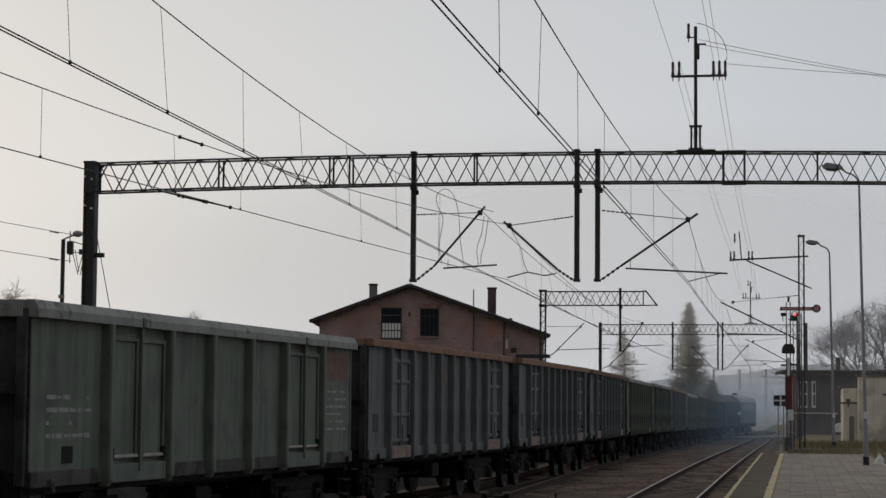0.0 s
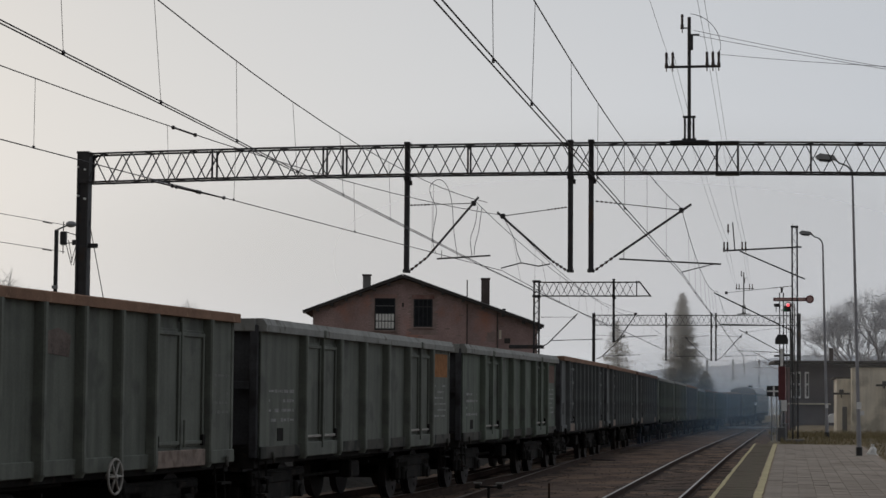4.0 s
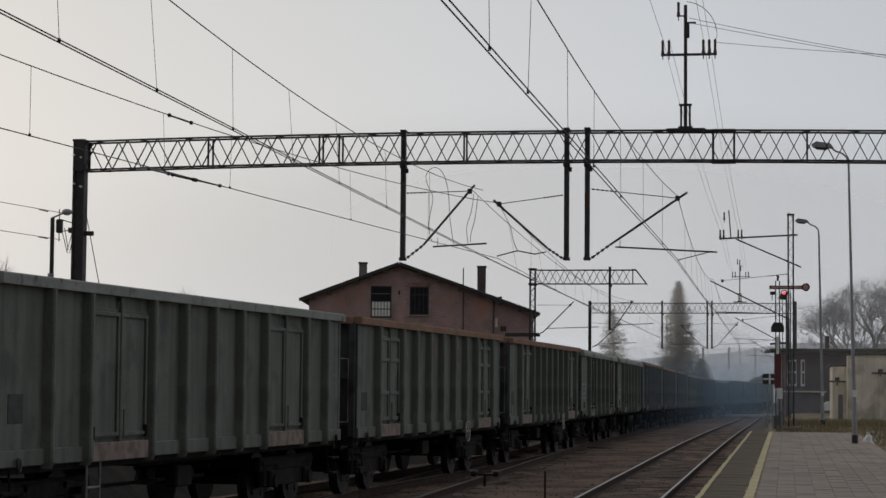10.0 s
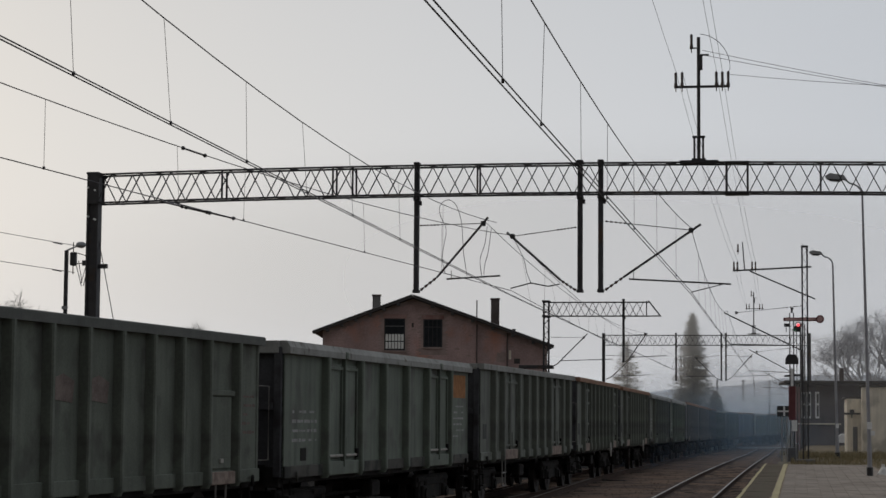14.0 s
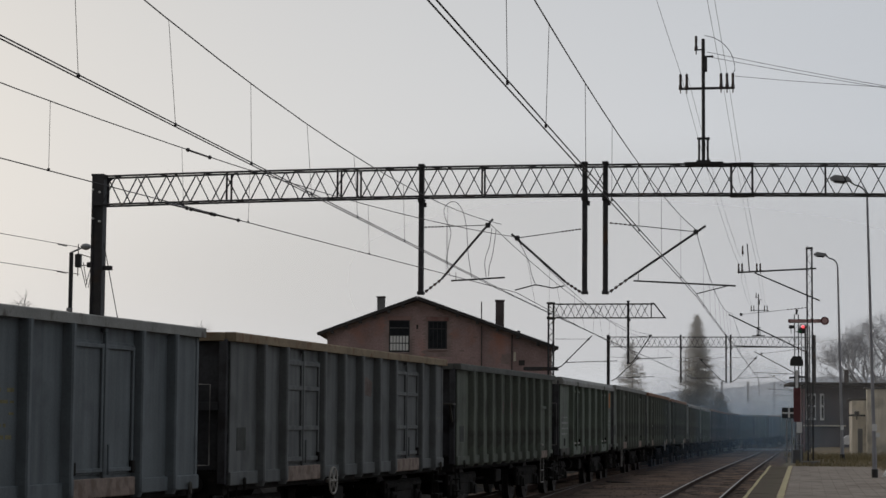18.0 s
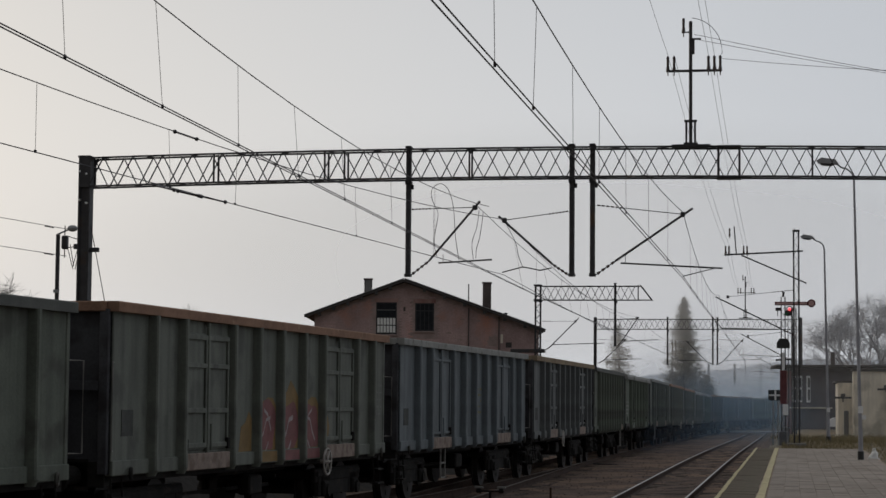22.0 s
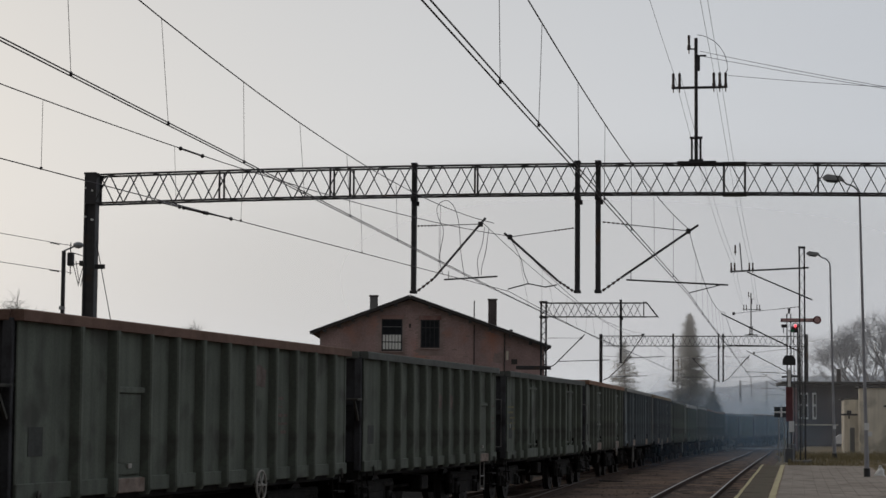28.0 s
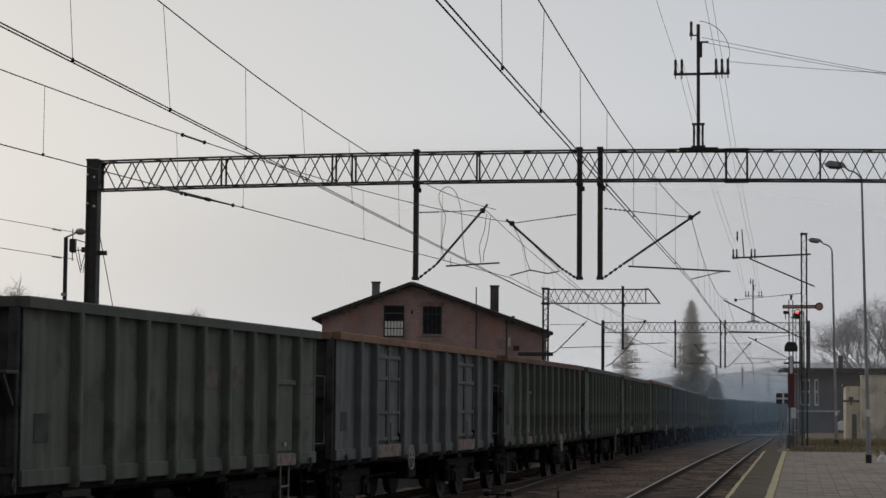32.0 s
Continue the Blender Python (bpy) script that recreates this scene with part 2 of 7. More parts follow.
BODY = {
    "slate": material("wagon_slate_grey", (0.136, 0.144, 0.142), 0.7, 0.1, 1.4, 0.25, 30, 0.08, streak=0.62, second=(0.101, 0.106, 0.103), second_scale=1.5, second_at=0.56),
    "green": material("wagon_grey_green", (0.136, 0.159, 0.126), 0.7, 0.1, 1.4, 0.25, 30, 0.08, streak=0.62, second=(0.105, 0.108, 0.0926), second_scale=1.6, second_at=0.56),
    "grey": material("wagon_grey", (0.143, 0.154, 0.129), 0.7, 0.1, 1.4, 0.25, 30, 0.08, streak=0.62, second=(0.0948, 0.1, 0.0868), second_scale=1.5, second_at=0.56),
    "blue": material("wagon_blue_grey", (0.133, 0.153, 0.162), 0.65, 0.1, 1.4, 0.22, 30, 0.08, streak=0.62, second=(0.106, 0.12, 0.129), second_scale=1.5, second_at=0.58),
    "dark": material("wagon_sooty_grey", (0.141, 0.155, 0.128), 0.75, 0.1, 1.4, 0.27, 30, 0.08, streak=0.5, second=(0.0975, 0.1, 0.0858), second_scale=1.6, second_at=0.55),
    "brown": material("wagon_brown_grey", (0.116, 0.104, 0.092), 0.75, 0.1, 1.4, 0.3, 30, 0.08, streak=0.55, second=(0.089, 0.0668, 0.0594), second_scale=1.6, second_at=0.56),
}


# ---- mesh helpers ----
class Mesh:
    """Collects boxes, beams and tubes into one mesh."""

    def __init__(self):
        self.v, self.f = [], []

    def add(self, verts, faces):
        k = len(self.v)
        self.v += [tuple(p) for p in verts]
        self.f += [tuple(i + k for i in f) for f in faces]
        return self

    def box(self, x0, x1, y0, y1, z0, z1, c=0.0):
        """A box, its edges chamfered by c."""
        if c <= 0:
            v = [(x, y, z) for z in (z0, z1) for y in (y0, y1) for x in (x0, x1)]
            return self.add(v, [(0, 2, 3, 1), (4, 5, 7, 6), (0, 1, 5, 4), (2, 6, 7, 3), (0, 4, 6, 2), (1, 3, 7, 5)])
        v, idx = [], {}
        lo, hi = (x0, y0, z0), (x1, y1, z1)
        for s in ((a, b, d) for a in (0, 1) for b in (0, 1) for d in (0, 1)):
            for ax in range(3):
                p = [(hi[i] - c if s[i] else lo[i] + c) for i in range(3)]
                p[ax] = hi[ax] if s[ax] else lo[ax]
                idx[s, ax] = len(v)
                v.append(tuple(p))
        f = []
        for ax in range(3):
            a, b = [i for i in range(3) if i != ax]
            for side in (0, 1):
                loop = []
                for u, w in ((0, 0), (1, 0), (1, 1), (0, 1)):
                    s = [0, 0, 0]
                    s[ax], s[a], s[b] = side, u, w
                    loop.append(idx[tuple(s), ax])
                f.append(tuple(loop))
        for ax in range(3):
            a, b = [i for i in range(3) if i != ax]
            for u in (0, 1):
                for w in (0, 1):
                    s0, s1 = [0, 0, 0], [0, 0, 0]
                    s0[a] = s1[a] = u
                    s0[b] = s1[b] = w
                    s1[ax] = 1
                    f.append((idx[tuple(s0), a], idx[tuple(s1), a], idx[tuple(s1), b], idx[tuple(s0), b]))
        for s in ((a, b, d) for a in (0, 1) for b in (0, 1) for d in (0, 1)):
            f.append(tuple(idx[s, ax] for ax in range(3)))
        return self.add(v, f)

    def beam(self, p, q, w, h=None, up=(0, 0, 1)):
        """A rectangular bar from p to q, w wide and h high."""
        p, q, h = Vector(p), Vector(q), h or w
        d = (q - p).normalized()
        s = d.cross(Vector(up))
        if s.length < 1e-4:
            s = d.cross(Vector((0, 1, 0)))
        s.normalize()
        u = s.cross(d)
        v = [e + s * (w / 2 * a) + u * (h / 2 * b) for e in (p, q) for a, b in ((-1, -1), (1, -1), (1, 1), (-1, 1))]
        return self.add(v, [(3, 2, 1, 0), (4, 5, 6, 7)] + [(i, (i + 1) % 4, 4 + (i + 1) % 4, 4 + i) for i in range(4)])

    def tube(self, p, q, r, n=8, r2=None, caps=True):
        p, q = Vector(p), Vector(q)
        r2 = r if r2 is None else r2
        d = (q - p).normalized()
        s = d.cross(Vector((0, 0, 1)))
        if s.length < 1e-3:
            s = Vector((1, 0, 0))
        s.normalize()
        u = s.cross(d)
        v = [e + (s * math.cos(a) + u * math.sin(a)) * rr for e, rr in ((p, r), (q, r2)) for a in (2 * math.pi * i / n for i in range(n))]
        f = [(i, (i + 1) % n, n + (i + 1) % n, n + i) for i in range(n)]
        if caps:
            f += [tuple(range(n - 1, -1, -1)), tuple(range(n, 2 * n))]
        return self.add(v, f)

    def line(self, pts, r, n=5):
        """A round wire or pipe through points."""
        pts = [Vector(p) for p in pts]
        v, f = [], []
        for k, p in enumerate(pts):
            d = (pts[min(k + 1, len(pts) - 1)] - pts[max(k - 1, 0)]).normalized()
            s = d.cross(Vector((0, 0, 1)))
            if s.length < 1e-3:
                s = d.cross(Vector((0, 1, 0)))
            s.normalize()
            u = s.cross(d)
            v += [p + (s * math.cos(2 * math.pi * i / n) + u * math.sin(2 * math.pi * i / n)) * r for i in range(n)]
        for k in range(len(pts) - 1):
            f += [(k * n + i, k * n + (i + 1) % n, (k + 1) * n + (i + 1) % n, (k + 1) * n + i) for i in range(n)]
        f += [tuple(range(n - 1, -1, -1)), tuple(range(len(v) - n, len(v)))]
        return self.add(v, f)

    def ring(self, c, axis, big, small, n=20, m=6):
        c, axis = Vector(c), Vector(axis).normalized()
        s = axis.orthogonal().normalized()
        u = axis.cross(s)
        v = []
        for i in range(n):
            a = 2 * math.pi * i / n
            e = s * math.cos(a) + u * math.sin(a)
            for j in range(m):
                b = 2 * math.pi * j / m
                v.append(c + e * (big + small * math.cos(b)) + axis * (small * math.sin(b)))
        f = [(i * m + j, ((i + 1) % n) * m + j, ((i + 1) % n) * m + (j + 1) % m, i * m + (j + 1) % m) for i in range(n) for j in range(m)]
        return self.add(v, f)

    def prism(self, outline, y0, y1):
        """An outline in x and z, pushed along y."""
        n = len(outline)
        v = [(x, y0, z) for x, z in outline] + [(x, y1, z) for x, z in outline]
        return self.add(v, [tuple(range(n)), tuple(range(2 * n - 1, n - 1, -1))] + [(i, n + i, n + (i + 1) % n, (i + 1) % n) for i in range(n)])

    def blob(self, c, rx, ry, rz, n=10, m=6):
        v = [(c[0], c[1], c[2] - rz)]
        for j in range(1, m):
            b = -math.pi / 2 + math.pi * j / m
            v += [(c[0] + rx * math.cos(b) * math.cos(2 * math.pi * i / n), c[1] + ry * math.cos(b) * math.sin(2 * math.pi * i / n), c[2] + rz * math.sin(b)) for i in range(n)]
        v.append((c[0], c[1], c[2] + rz))
        f = [(0, 1 + (i + 1) % n, 1 + i) for i in range(n)]
        for j in range(m - 2):
            f += [(1 + j * n + i, 1 + j * n + (i + 1) % n, 1 + (j + 1) * n + (i + 1) % n, 1 + (j + 1) * n + i) for i in range(n)]
        e = len(v) - 1
        f += [(e, e - n + i, e - n + (i + 1) % n) for i in range(n)]
        return self.add(v, f)

    def data(self, name, mat, smooth=False):
        me = bpy.data.meshes.new(name)
        me.from_pydata(self.v, [], self.f)
        me.materials.append(mat)
        if smooth:
            me.polygons.foreach_set("use_smooth", [True] * len(me.polygons))
        me.update()
        return me


def part(name, mesh, mat, parent, label="", m=None, smooth=False, kind=""):
    """One mesh under a thing or a part."""
    ob = new(name, mesh if isinstance(mesh, bpy.types.Mesh) else mesh.data(name, mat, smooth))
    ob.parent = parent
    if m is not None:
        ob.matrix_basis = m
    return tagged(ob, label, kind=kind)


def thing(name, label, category, m=None, group="", kind=""):
    """An Empty that carries a thing's parts."""
    ob = new(name)
    ob.empty_display_size = 0.3
    if m is not None:
        ob.matrix_basis = m
    return tagged(ob, label, category, group, kind)


def solid(name, mesh, mat, label, category, m=None, group="", kind="", smooth=False):
    """A thing of one mesh."""
    ob = new(name, mesh.data(name, mat, smooth))
    if m is not None:
        ob.matrix_basis = m
    return tagged(ob, label, category, group, kind)


# ---- the lines of the tracks ----
SLOPE = 0.1655
YAW = math.atan(SLOPE)  # the station's lie, clockwise from north


def near_x(y):
    return 3.6 + SLOPE * (y - 40)


def fall(y):
    """The line dips gently beyond the platform."""
    u = min(1.0, max(0.0, (y - 60) / 130))
    return -0.55 * u * u * (3 - 2 * u)


class Line:
    """A track's centre line, by arc length from y = 0."""

    def __init__(self, offset, y0, y1):
        ys = np.arange(y0, y1 + 0.01, 0.25)
        self.p = np.array([(near_x(y) - offset(y), y) for y in ys])
        d = np.hypot(*np.diff(self.p, axis=0).T)
        self.s = np.concatenate([[0], np.cumsum(d)])
        self.s -= np.interp(0, self.p[: len(ys), 1], self.s[: len(ys)])

    def at(self, s):
        return float(np.interp(s, self.s, self.p[:, 0])), float(np.interp(s, self.s, self.p[:, 1]))

    def place(self, s, z=0.0, half=0.5):
        (x0, y0), (x1, y1) = self.at(s - half), self.at(s + half)
        x, y = (x0 + x1) / 2, (y0 + y1) / 2
        rise = math.degrees(math.atan2(fall(y1) - fall(y0), 2 * half))
        return pose(x, y, fall(y) + z, rise, 0, -math.degrees(math.atan2(x1 - x0, y1 - y0)))


def siding_offset(y):
    if y < 10:
        return 5.4 + 0.0012 * 2500 + (10 - y) * 0.12
    u = min(1.0, max(0.0, (y - 160) / 88))  # a crossover brings it onto the platform track
    v = min(1.0, max(0.0, (y - 36) / 30))
    return 5.4 + 0.0012 * max(0.0, 60 - y) ** 2 - 0.55 * v * v * (3 - 2 * v) - 4.85 * u * u * (3 - 2 * u)


NEAR = Line(lambda y: 0.0, -60, 560)
SIDING = Line(siding_offset, -230, 560)
MIDDLE = Line(lambda y: 4.87 - 0.014 * max(0.0, 74 - y), -60, 78.0)


# ---- ground, tracks and platform ----
STATION = pose(near_x(40), 40, 0, 0, 0, -math.degrees(YAW))  # x across the tracks, y along them


def build_ground():
    xs = np.concatenate([np.linspace(-1500, -60, 12), np.linspace(-45, 60, 106), np.linspace(80, 1500, 12)])
    ys = np.concatenate([np.linspace(-200, -20, 8), np.linspace(-10, 220, 116), np.linspace(240, 2500, 14)])
    v, f = [], []
    for y in ys:
        for x in xs:
            d = x - near_x(y)
            side = min(1.0, max(0.0, (d - 2.2) / 1.2)) if y < 400 else 0.0
            z = -0.42 + 0.08 * noise.noise((x * 0.15, y * 0.15, 0)) + fall(y)
            up = 0.2 + 0.07 * noise.noise((x * 0.3, y * 0.3, 3))
            # ground rise added behind the siding to block light under the train
            u = siding_offset(y) - (near_x(y) - x) * 1.0
            bank = min(1.0, max(0.0, (-u - 2.2) / 1.6)) * min(1.0, max(0.0, (150 - y) / 20))
            z += bank * (1.25 + 0.35 * noise.noise((x * 0.2, y * 0.12, 5)))
            v.append((x, y, z * (1 - side) + up * side))
    n = len(xs)
    for j in range(len(ys) - 1):
        for i in range(n - 1):
            f.append((j * n + i, j * n + i + 1, (j + 1) * n + i + 1, (j + 1) * n + i))
    solid("ground", Mesh().add(v, f), EARTH, "bare winter earth with dead grass beside the tracks", "ground", kind="structure", smooth=True)


def ribbon(line, left, right, z, s0, s1, step, rough):
    v, f = [], []
    cols = np.linspace(left, right, 40)
    ss = np.arange(s0, s1, step)
    for s in ss:
        m = line.place(s)
        for k, c in enumerate(cols):
            edge = 0.28 if k in (0, len(cols) - 1) else 0.0
            p = m @ Vector((c, 0, z - edge + rough * noise.noise((c * 2.3, s * 1.3, z))))
            v.append(p)
    n = len(cols)
    for j in range(len(ss) - 1):
        f += [(j * n + i, j * n + i + 1, (j + 1) * n + i + 1, (j + 1) * n + i) for i in range(n - 1)]
    return Mesh().add(v, f)


def rail_mesh(line, side, s0, s1, head):
    """A rail swept along the line: the web and foot, or the worn head."""
    if head:
        prof = [(-0.024, -0.012), (-0.022, 0.0), (0.022, 0.0), (0.024, -0.012)]
    else:
        prof = [(-0.07, -0.172), (-0.07, -0.16), (-0.012, -0.14), (-0.01, -0.045), (-0.036, -0.03), (-0.036, -0.01), (-0.028, -0.004), (0.028, -0.004), (0.036, -0.01), (0.036, -0.03), (0.01, -0.045), (0.012, -0.14), (0.07, -0.16), (0.07, -0.172)]
    ms, n = Mesh(), len(prof)
    ss = np.arange(s0, s1, 2.0)
    v, f = [], []
    for s in ss:
        m = line.place(s)
        v += [m @ Vector((side * 0.755 + a, 0, b)) for a, b in prof]
    for j in range(len(ss) - 1):
        f += [(j * n + i, (j + 1) * n + i, (j + 1) * n + (i + 1) % n, j * n + (i + 1) % n) for i in range(n)]
    return ms.add(v, f)


def build_track(name, line, s0, s1, label, sleepers, head, words):
    t = thing(name, label, "railway track", kind="structure")
    for side in (-1, 1):
        r = part("rail", rail_mesh(line, side, s0, s1, False), RAIL_SIDE, t, "rusty rail web and foot")
        part("rail_head", rail_mesh(line, side, s0, s1, True), head, r, words, smooth=True)
    me = Mesh().box(-1.28, 1.28, -0.12, 0.12, -0.36, -0.166, 0.02).data("sleeper", SLEEPER)
    a, b = sleepers
    for i, s in enumerate(np.arange(a, b, 0.62)):
        o = part("sleeper", me, None, t, m=line.place(s + random.uniform(-0.03, 0.03)))
    return t


def build_platform():
    p = thing("platform", "low station platform of grey pavers with yellow lines", "platform", STATION, kind="structure")
    part("base", Mesh().box(1.66, 5.62, -80, 38.2, -0.45, 0.336, 0.01), PAVER_JOINT, p, "dark earth and sand under the paving")
    edge = Mesh().box(-0.36, 0.36, -0.498, 0.498, -0.14, 0.07, 0.008).data("edge_slab", EDGE_STONE)
    for k in range(104):
        part("edge_slab", edge, None, p, m=pose(1.97 + random.uniform(-0.015, 0.015), -65.5 + k, 0.275 + random.uniform(-0.004, 0.004), random.uniform(-0.15, 0.15), random.uniform(-0.6, 0.6), random.uniform(-0.4, 0.4)))
    # wavering line along the very edge, straight broad line further in
    for x, w, wob, label in ((1.68, 0.075, 0.014, "narrow wavering yellow edge line"), (2.43, 0.14, 0.012, "broad yellow warning line")):
        v, f = [], []
        ys = np.arange(-66, 38.2, 0.35)
        for y in ys:
            c = x + wob * noise.noise((y * 0.6, x, 0)) + wob * 0.6 * noise.noise((y * 2.1, x, 4))
            e = 0.012 * noise.noise((y * 3.1, x, 7))
            v += [(c - w / 2 + e, y, 0.362), (c + w / 2 - e, y, 0.362), (c + w / 2 - e, y, 0.352), (c - w / 2 + e, y, 0.352)]
        for j in range(len(ys) - 1):
            f += [(4 * j + i, 4 * j + (i + 1) % 4, 4 * j + 4 + (i + 1) % 4, 4 * j + 4 + i) for i in range(4)]
        part("yellow_line", Mesh().add(v, f), YELLOW, p, label)
    paver = Mesh().box(-0.147, 0.147, -0.297, 0.297, -0.06, 0.0, 0.003)
    me = paver.data("paver", PAVER)
    rest = Mesh()
    for r in range(-80, 93):
        y = -17.4 + r * 0.6
        for c in range(10):
            x = 2.68 + c * 0.3
            m = pose(x, y + (0.3 if c % 2 else 0.0), 0.347 + random.uniform(-0.003, 0.003), random.uniform(-0.25, 0.25), random.uniform(-0.3, 0.3), random.uniform(-0.3, 0.3))
            if 8 <= r < 38:
                part("paver", me, None, p, m=m)
            else:
                rest.add([m @ Vector(q) for q in paver.v], paver.f)
    part("far_pavers", rest, PAVER, p, "grey pavers of the far end", kind="stuff")


def build_tufts():
    """Dead grass beyond the platform's end and along its back."""
    ms = Mesh()
    rnd = random.Random(5)

    def tuft(x, y, z, h):
        for _ in range(5):
            a, lean = rnd.uniform(0, 6.28), rnd.uniform(0.1, 0.6)
            w = 0.012
            dx, dy = math.cos(a), math.sin(a)
            tip = (x + dx * lean * h, y + dy * lean * h, z + h)
            ms.add([(x - dy * w, y + dx * w, z), (x + dy * w, y - dx * w, z), tip], [(0, 1, 2)])

    for _ in range(2600):
        y = rnd.uniform(78.6, 104)
        x = near_x(y) + rnd.uniform(2.6, 12)
        tuft(x, y, 0.16, rnd.uniform(0.08, 0.24))
    for _ in range(2200):
        y = rnd.uniform(96, 109)
        tuft(rnd.uniform(16.8, 24), y, 0.16, rnd.uniform(0.12, 0.38))
    for _ in range(1200):
        y = rnd.uniform(40, 78)
        x = near_x(y) + rnd.uniform(5.9, 9)
        tuft(x, y, 0.17, rnd.uniform(0.05, 0.18))
    for _ in range(700):
        y = rnd.uniform(30, 110)
        x = near_x(y) - rnd.uniform(1.7, 3.2)
        tuft(x, y, -0.3 + fall(y), rnd.uniform(0.06, 0.16))
    solid("dry_grass", ms, GRASS, "dry straw-coloured winter grass beside the platform end", "grass", kind="stuff")


build_ground()
def build_bank():
    """A low bank added behind the siding, black to stand for shade under wagons."""
    v, f, cols = [], [], ((-1.75, -0.22), (-2.3, -0.05), (-3.0, 0.45), (-3.8, 0.95), (-5.0, 1.25), (-7.5, 1.2), (-9.0, 0.6))
    ss = np.arange(-25, 150, 0.8)
    for q in ss:
        m = SIDING.place(q)
        v += [m @ Vector((c + 0.1 * noise.noise((q * 0.5, c, 2)), 0, z + 0.12 * noise.noise((q * 0.4, c * 0.9, 1)))) for c, z in cols]
    n = len(cols)
    for j in range(len(ss) - 1):
        f += [(j * n + i, (j + 1) * n + i, (j + 1) * n + i + 1, j * n + i + 1) for i in range(n - 1)]
    solid("cinder_bank", Mesh().add(v, f), BANK_DARK, "low dark bank added behind the siding to darken under the train", "embankment", kind="structure", smooth=True)


# black of the added bank, in place of the shade under the train
BANK_DARK = material("bank_black", (0.03, 0.027, 0.025), 0.95, 0, 1.5, 0.5, 12, 0.8, second=(0.045, 0.036, 0.026), second_scale=0.6, second_at=0.55)
build_bank()
solid("track_bed", ribbon(NEAR, -11.0, 1.62, -0.165, -30, 330, 0.7, 0.05), BALLAST, "sooty brown ballast under the tracks", "ballast", kind="structure")
build_track("track_near", NEAR, -20, 330, "straight railway track along the platform, rails worn bright", (-20, 150), RAIL_TOP, "bright worn rail head")
build_track("track_siding", SIDING, -20, 330, "curving railway track under the goods train", (-20, 120), RAIL_DULL, "dull brown rail head")
build_track("track_middle", MIDDLE, -20, 72, "disused track joining the siding at a turnout", (-20, 68), RAIL_DULL, "dull brown rail head")
build_tufts()


def build_stones():
    """Loose ballast stones lying about on the bed."""
    rnd = random.Random(9)
    v, f = [], []
    for _ in range(5000):
        y = 27 + 60 * rnd.random() ** 1.6
        x = near_x(y) + rnd.uniform(-8.5, 1.5)
        r = rnd.uniform(0.015, 0.035)
        z, k = -0.165 + fall(y) + rnd.uniform(-0.02, 0.02), len(v)
        a = rnd.uniform(0, 3)
        c, s = math.cos(a) * r, math.sin(a) * r
        v += [(x + c, y + s, z), (x - s * 0.8, y + c * 0.8, z + 0.01), (x - c, y - s, z), (x + s * 0.8, y - c * 0.8, z), (x + r * 0.2, y, z + r * rnd.uniform(0.6, 1.0))]
        f += [(k, k + 1, k + 4), (k + 1, k + 2, k + 4), (k + 2, k + 3, k + 4), (k + 3, k, k + 4)]
    solid("ballast_stones", Mesh().add(v, f), STONE, "loose dark ballast stones between the rails", "ballast", kind="stuff")


STONE = material("ballast_stone", (0.093, 0.075, 0.06), 0.95, 0, 3, 0.6, 30, 0.2)
build_stones()


def build_turnout_gear():
    """Low dark boards, a pulley post and a marker stake between the tracks."""
    for x, y, z in ((5.41, 72.7, -0.24), (9.61, 92.9, -0.32)):
        b = thing("low_board", "low dark flat board lying between the tracks", "track cover", pose(x, y, z, 0, 0, -9), "covers between the tracks")
        part("plate", Mesh().prism([(-0.46, 0), (0.46, 0), (0.42, 0.07), (-0.42, 0.09)], -0.22, 0.22), UNDER, b)
        for u in (-0.3, 0.3):
            part("hinge", Mesh().box(u - 0.05, u + 0.05, -0.26, -0.2, 0.02, 0.08, 0.01), STEEL, b)
    b = thing("pulley_post", "short iron post with two pale pulleys for signal wires", "pulley post", pose(0.8, 43.9, -0.25, 0, 0, -9))
    part("post", Mesh().tube((0, 0, 0), (0, 0, 0.34), 0.03), UNDER, b)
    for x in (-0.24, 0.24):
        q = part("pulley", Mesh().tube((x - 0.05, 0, 0.36), (x + 0.05, 0, 0.36), 0.06, 14), UNDER, b)
        part("pulley_cap", Mesh().box(x - 0.09, x + 0.09, -0.05, 0.05, 0.4, 0.44, 0.01), HANDRAIL, q, "pale worn cap")
    part("axle", Mesh().tube((-0.3, 0, 0.34), (0.3, 0, 0.34), 0.02), UNDER, b)
    m = thing("marker_stake", "thin rusty stake standing in the ballast", "stake", pose(1.9, 39.8, -0.25))
    part("post", Mesh().box(-0.02, 0.02, -0.03, 0.03, 0, 0.6, 0.005), RAIL_SIDE, m)
    part("foot", Mesh().box(-0.07, 0.07, -0.07, 0.07, 0, 0.06, 0.01), RAIL_SIDE, m)


build_turnout_gear()


ROAD_SLAB = material("pale_road_slab", (0.42, 0.41, 0.39), 0.9, 0, 1.5, 0.2, 30, 0.2)


def build_crossing():
    c = thing("level_crossing", "pale concrete road slabs crossing the far tracks", "level crossing", pose(near_x(192), 192, fall(192) + 0.0, 0, 0, -math.degrees(YAW)), kind="structure")
    for k in range(9):
        x = -10.6 + k * 2.0
        part("slab", Mesh().box(x + 0.02, x + 1.98, -2.2, 2.2, -0.12, 0.02, 0.01), ROAD_SLAB, c)


build_crossing()


# ---- overhead line ----
def gantry_pose(x, y):
    return pose(x, y, 0, 0, 0, -math.degrees(YAW))


G1, G2, G3, G4 = gantry_pose(3.23, 52.0), gantry_pose(6.74, 113.0), gantry_pose(19.97, 156.0), gantry_pose(40.4, 300.0)


